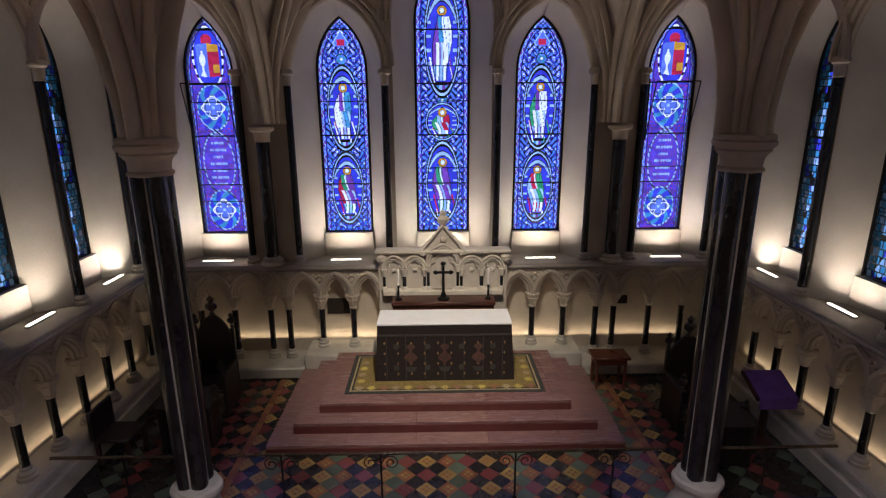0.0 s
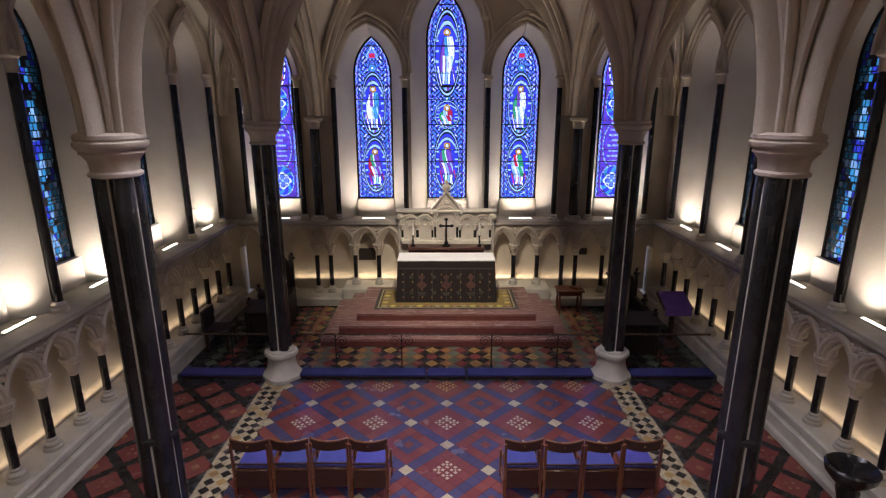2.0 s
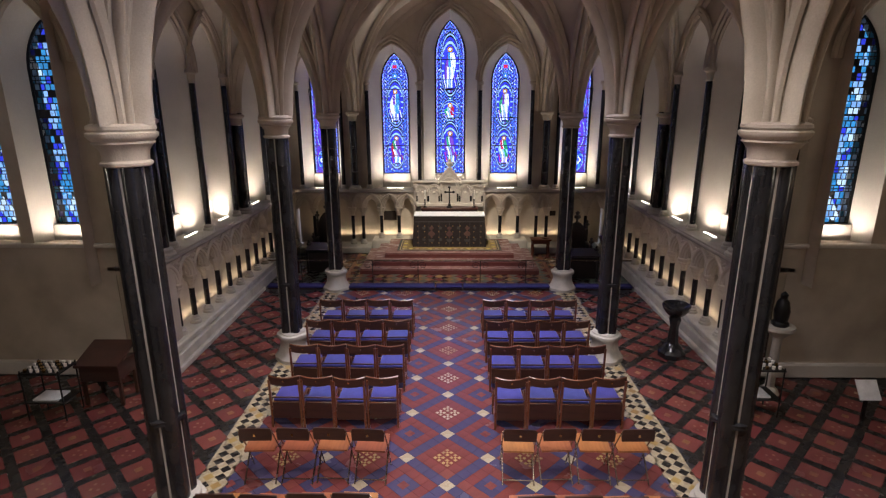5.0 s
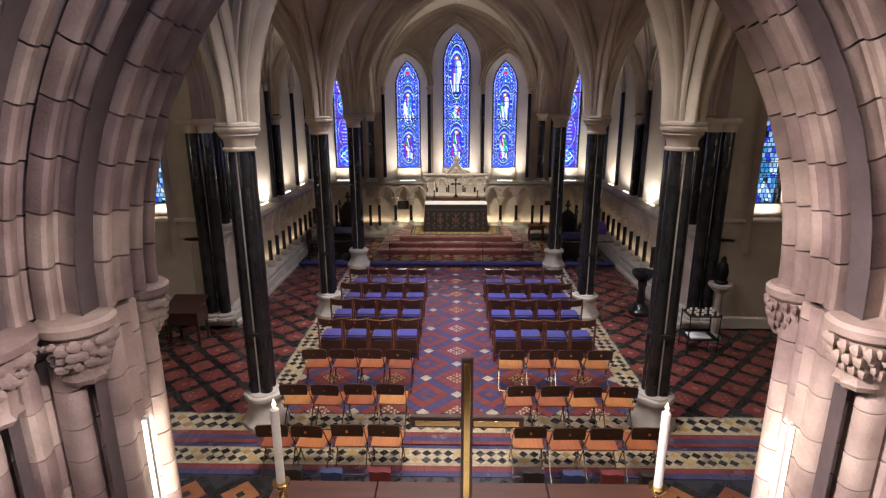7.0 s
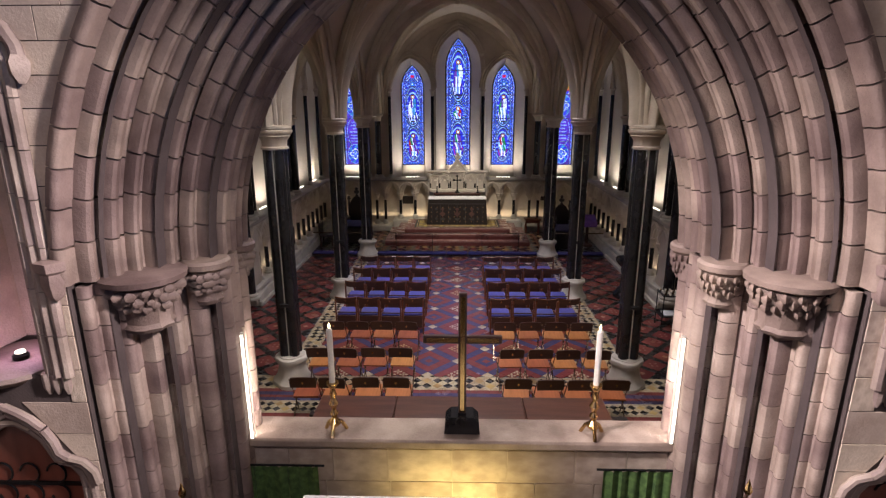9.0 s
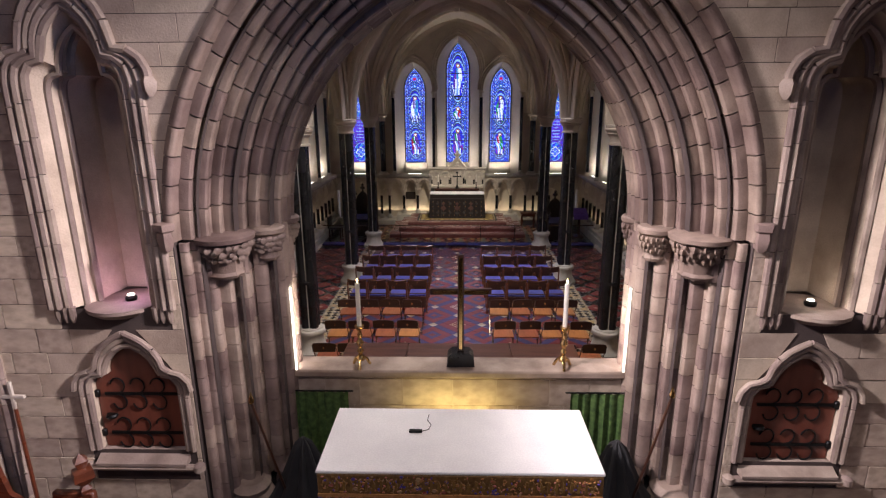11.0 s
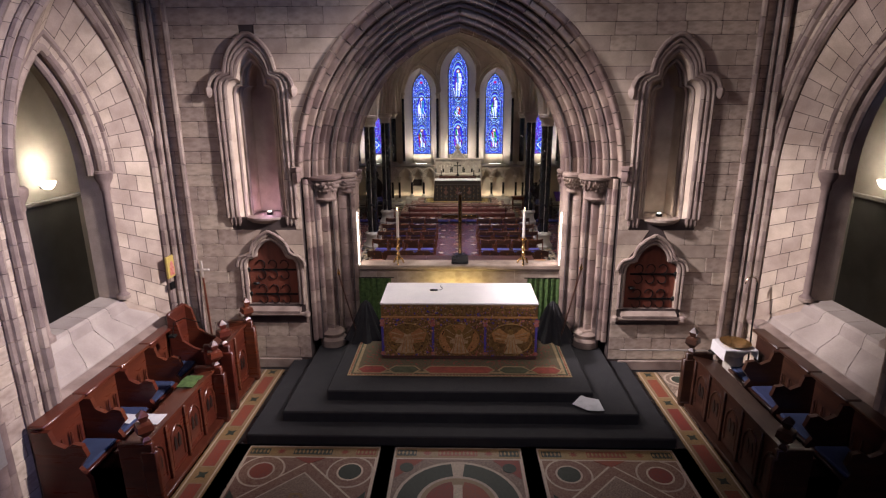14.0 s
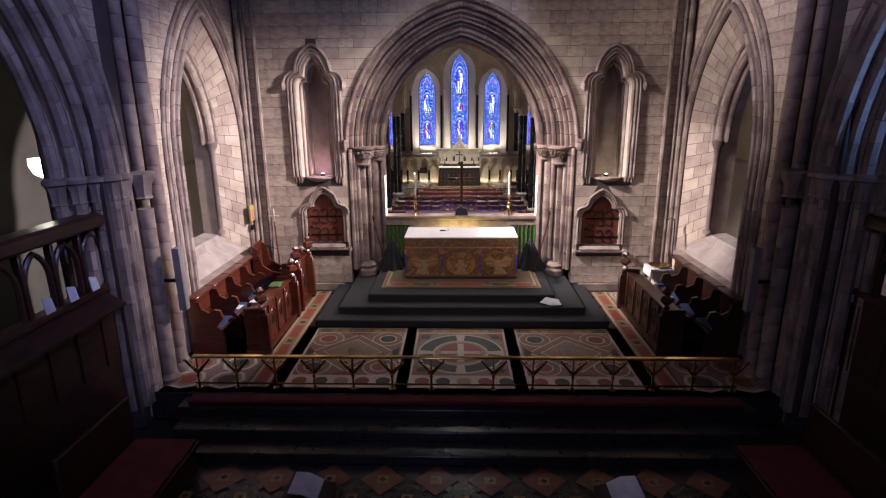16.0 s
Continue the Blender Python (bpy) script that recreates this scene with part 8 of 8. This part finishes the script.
def checked(x0, x1, y0, y1, along_x, rows=2, edge=0.045):
    """A buff strip with plain edges and rows of dark diamonds."""
    wide, long = ((y1 - y0), (x1 - x0)) if along_x else ((x1 - x0), (y1 - y0))
    d = (wide - 2 * edge) / rows
    n = int(long / d)
    for k in range(n):
        for m in range(rows + 2):
            off, side = (edge / 2, edge) if m == 0 else (wide - edge / 2, edge) if m == rows + 1 else (edge + d * (m - 0.5), d)
            u = (k + 0.5) * d
            cx, cy = (x0 + u, y0 + off) if along_x else (x0 + off, y0 + u)
            if side == d:
                fl.tile(cx, cy, d, 0, 2)
                fl.tile(cx, cy, d * 0.70, TURN45, 4 if (k + m) % 5 else 3, False, 0.0012)
            else:
                for q in range(4):
                    t = u + (q - 1.5) * d / 4
                    fl.tile(*((x0 + t, y0 + off) if along_x else (x0 + off, y0 + t)), d / 4, 0, 2)


for s in (-1, 1):
    a, b = sorted((s * 2.92, s * 3.34))
    checked(a, b, -2.30, 6.0, False)
checked(-9.05, 9.05, -2.82, -2.34, True)
checked(-9.05, 9.05, -3.62, -3.22, True)
c = 0.115
for y, m in ((-2.88, 0), (-2.99, 1), (-3.10, 0), (-3.18, 1), (-3.68, 0), (-3.79, 1)):
    for k in range(-78, 78):
        fl.tile((k + 0.5) * c, y, c, 0, m)
# side aisles, wings and the west end: large diagonal squares with dark bands
B, D = 0.375, 0.125
P = B + D
for i in range(-40, 40):
    for j in range(-40, 40):
        for a, b, side in ((0, 0, B), *[(0.25, k * D, D) for k in (-1, 0, 1)], *[(k * D, 0.25, D) for k in (-1, 0, 1)], (0.25, 0.25, D)):
            p, q = i * P + a, j * P + b
            x, y = (p + q) * SQ, (p - q) * SQ
            aisle = 3.36 < abs(x) < 5.0 and -2.28 < y < 6.0 or 5.0 <= abs(x) < 9.1 and -2.28 < y < 1.2
            if aisle or abs(x) < 9.1 and -7.0 < y < -3.9:
                if side == B:
                    fl.tile(x, y, B, TURN45, 0 if y > -3.9 else (6, 3)[(i + j) % 2])
                    if (i + j) % 2:
                        for ox, oy in ((0.05, 0.05), (-0.05, 0.05), (0.05, -0.05), (-0.05, -0.05)):
                            fl.tile(x + ox, y + oy, 0.04, 0, 6 if y > -3.9 else 2, False, 0.0015)
                    else:
                        fl.tile(x, y, 0.10, TURN45, 6 if y > -3.9 else 4, False, 0.0015)
                else:
                    fl.tile(x, y, D, TURN45, 4)
# sanctuary
E_ = 0.205
for i in range(-30, 60):
    for j in range(-60, 30):
        p, q = i * E_, j * E_
        x, y = (p + q) * SQ, (p - q) * SQ
        if abs(x) < 4.98 and 6.32 < y < 9.75 and not (abs(x) < 2.6 and y > 7.5):
            r, q = (i - j) % 4, ((i + j) // 2) % 3
            m = ((3, 6, 0)[q] if r == 0 else (6, 0, 3)[q] if r == 2 else (5, 4, 4)[q]) if abs(x) < 3.2 else ((0, 4, 5)[q] if r % 2 == 0 else 4)
            fl.tile(x, y, E_, TURN45, m)
            if m in (3, 6):
                for ox, oy in ((0.045, 0.0), (-0.045, 0.0), (0.0, 0.045), (0.0, -0.045)):
                    fl.tile(x + ox, y + oy, 0.045, TURN45, 3 if m == 6 else 6, False, 0.0015)
for k in range(50):
    for s in (-1, 1):
        if k < 30:
            fl.tile(s * 3.0, 6.4 + 0.115 * k, 0.115, 0, 6, False, 0.002)
    fl.tile(-2.87 + 0.117 * k, 6.36, 0.117, 0, 6 if k % 2 else 4, False, 0.002)
# choir floor
for i in range(-24, 24):
    for j in range(-24, 24):
        x, y = (i + j) * 0.5 * SQ, (i - j) * 0.5 * SQ - 19.0
        if abs(x) < 5.4 and -23.8 < y < -14.3:
            fl.tile(x, y, 0.42, TURN45, (4, 6, 0)[(i + 2 * j) % 3], False, 0.0)
            fl.tile(x, y, 0.15, 0, 3, False, 0.0015)
            fl.tile(x, y, 0.07, TURN45, 4, False, 0.003)
            for ox in (-1, 1):
                fl.tile(x + ox * 0.177, y - 0.177, 0.10, TURN45, 4, False, 0.0)
fl.finish(chapel_floor)

# ---------------------------------------------------------------- ashlar facing
ASHLAR_JOINED = material("warm_ashlar_facing", (0.54, 0.44, 0.345), (0.37, 0.288, 0.22), 3.2, 0.8, bump=0.4, vary=0.16, island=True)
rng = random.Random(21)
unit = Geo().box(-0.5, 0.5, -0.5, 0.5, -0.5, 0.5, 0, 0.03).data("ashlar_block", ASHLAR, 0)


def great_width(z):
    big = ARCH_R + 0.75
    if z <= SPRING:
        return big - ARCH_C
    return max(-ARCH_C + math.sqrt(max(big * big - (z - SPRING) ** 2, 0)), 0)


def gap_arch_wall(z0, z1):
    g = []
    if z0 < SPRING + math.sqrt((ARCH_R + 0.75) ** 2 - ARCH_C ** 2):
        w, v = great_width(z0), great_width(z1)
        g.append((-w, w, -v, v))
    for rows, k, lo, hi in ((DOORS, 0.50, 0.12, 0.13), (NICHES, 0.50, 0.08, 0.20)):
        for u, za, zs, zb in rows:
            if z1 > za - lo and z0 < zb + hi:
                t, v = [1.0 if z < zs else max(1 - (z - zs) / (zb + hi - zs), 0.05) ** 0.6 for z in (z0, z1)]
                g.append((u - k * t - 0.03, u + k * t + 0.03, u - k * v - 0.03, u + k * v + 0.03))
    return g


def arch_gap(uc, hw, zs, za, foot, pad):
    h = za + pad - zs
    w = hw + pad
    big = (w * w + h * h) / (2 * w)

    def half(z):
        return w if z <= zs else max(w - big + math.sqrt(max(big * big - (z - zs) ** 2, 0)), 0.0) if z < zs + h else 0.0

    def fn(z0, z1):
        if z1 < foot or half(z0) < 0.02:
            return []
        a, b = half(z0), half(z1)
        return [(uc - a, uc + a, uc - b, uc + b)]
    return fn


def ashlar(wall_name, place, u0, u1, z0, z1, gaps, limit=300, course=(0.19, 0.22, 0.25)):
    wall = bpy.data.objects[wall_name]
    rest, made, z = Geo(), 0, z0
    row = 0
    while z < z1:
        h = rng.choice(course)
        cut = sorted(gaps(z, z + h))
        free, a = [], (u0, u0)
        for g0, g1, k0, k1 in cut:
            if max(g0, k0) > min(a) + 0.02:
                free.append((a, (min(g0, u1), min(k0, u1))))
            a = (max(a[0], g1), max(a[1], k1))
        if max(a) < u1:
            free.append((a, (u1, u1)))
        for lo, hi in free:
            u, first, done = lo, True, max(hi) - min(lo) < 0.03
            while not done:
                w = rng.uniform(0.32, 0.62) * (0.55 if first and row % 2 else 1.0)
                e = max(u) + w
                v = (e, e)
                if min(hi) - e < 0.18:
                    v, done = hi, True
                first = False
                d = rng.uniform(-0.012, -0.004)
                if made < limit and z < 6.9 and u[0] == u[1] and v[0] == v[1]:
                    o = new("ashlar_block", unit)
                    o.parent = wall
                    side = abs(place(1, 0, 0)[0] - place(0, 0, 0)[0]) < 0.5
                    o.location = place((u[0] + v[0]) / 2, d + 0.02, z + h / 2)
                    wd = v[0] - u[0] - 0.007
                    o.scale = (0.04, wd, h - 0.007) if side else (wd, 0.04, h - 0.007)
                    made += 1
                else:
                    k = 0.0035
                    rest.prism([(u[0] + k, z + k), (max(v[0] - k, u[0] + k), z + k), (max(v[1] - k, u[1] + k), z + h - k), (u[1] + k, z + h - k)], place, d, 0.02)
                u = v
        z += h
        row += 1
    if rest.f:
        o = part("ashlar_rest", rest, ASHLAR_JOINED, wall, "", 0)
        o["kind"] = "stuff"


ashlar("wall_arch", arch_face, -4.88, 4.88, 0.67, 8.6, gap_arch_wall)
for nm, place in (("wall_chancel_north", chn), ("wall_chancel_south", chs)):
    ashlar(nm, place, -12.48, -8.27, 0.50, 8.6, arch_gap(-10.22, 1.38, 3.9, 6.45, 1.52, 0.02), 150)
    ashlar(nm, place, -17.9, -13.3, 0.05, 8.6, arch_gap(-15.5, 1.95, 3.85, 7.3, 0.0, 0.06), 60)
    # facing of the wide splay, block by block
    g, n = Geo(), 12
    a_, b_ = gothic(1.38, 3.9, 6.45, n, 1.52), gothic(0.80, 4.05, 5.72, n, 2.04)
    segs = []
    for k in range(len(a_) - 1):
        cut = 3 if abs(a_[k][0]) > 1.37 and abs(a_[k + 1][0]) > 1.37 else 1
        for t in range(cut):
            lerp = lambda o, f: (o[k][0] + (o[k + 1][0] - o[k][0]) * f, o[k][1] + (o[k + 1][1] - o[k][1]) * f)
            segs.append((lerp(a_, t / cut), lerp(a_, (t + 1) / cut), lerp(b_, t / cut), lerp(b_, (t + 1) / cut)))
    for i, (pa, pb, qa, qb) in enumerate(segs):
        cuts = [0.02, 0.33, 0.68, 0.97] if i % 2 else [0.02, 0.5, 0.97]
        for c0, c1 in zip(cuts, cuts[1:]):
            c0, c1 = c0 + 0.006, c1 - 0.006
            ring = []
            for (m0, m1), e in (((pa, qa), 0.02), ((pb, qb), 0.98)):
                for cc in ((c0, c1) if e < 0.5 else (c1, c0)):
                    s0 = (pa[0] + (pb[0] - pa[0]) * e, pa[1] + (pb[1] - pa[1]) * e)
                    s1 = (qa[0] + (qb[0] - qa[0]) * e, qa[1] + (qb[1] - qa[1]) * e)
                    u, z = s0[0] + (s1[0] - s0[0]) * cc, s0[1] + (s1[1] - s0[1]) * cc
                    ring.append(place(-10.22 + u * 0.992, 0.45 * cc - 0.004, z - 0.006 * (z > 4)))
            g.quad(*ring)
    o = part("splay_facing", g, ASHLAR_JOINED, bpy.data.objects[nm], "", 0)
    o["kind"] = "stuff"
ashlar("wall_sill", lambda u, d, z: (u, -7.34 + d, z), -1.95, 1.95, 0.98, 2.0, lambda a, b: [], 30, (0.34,))
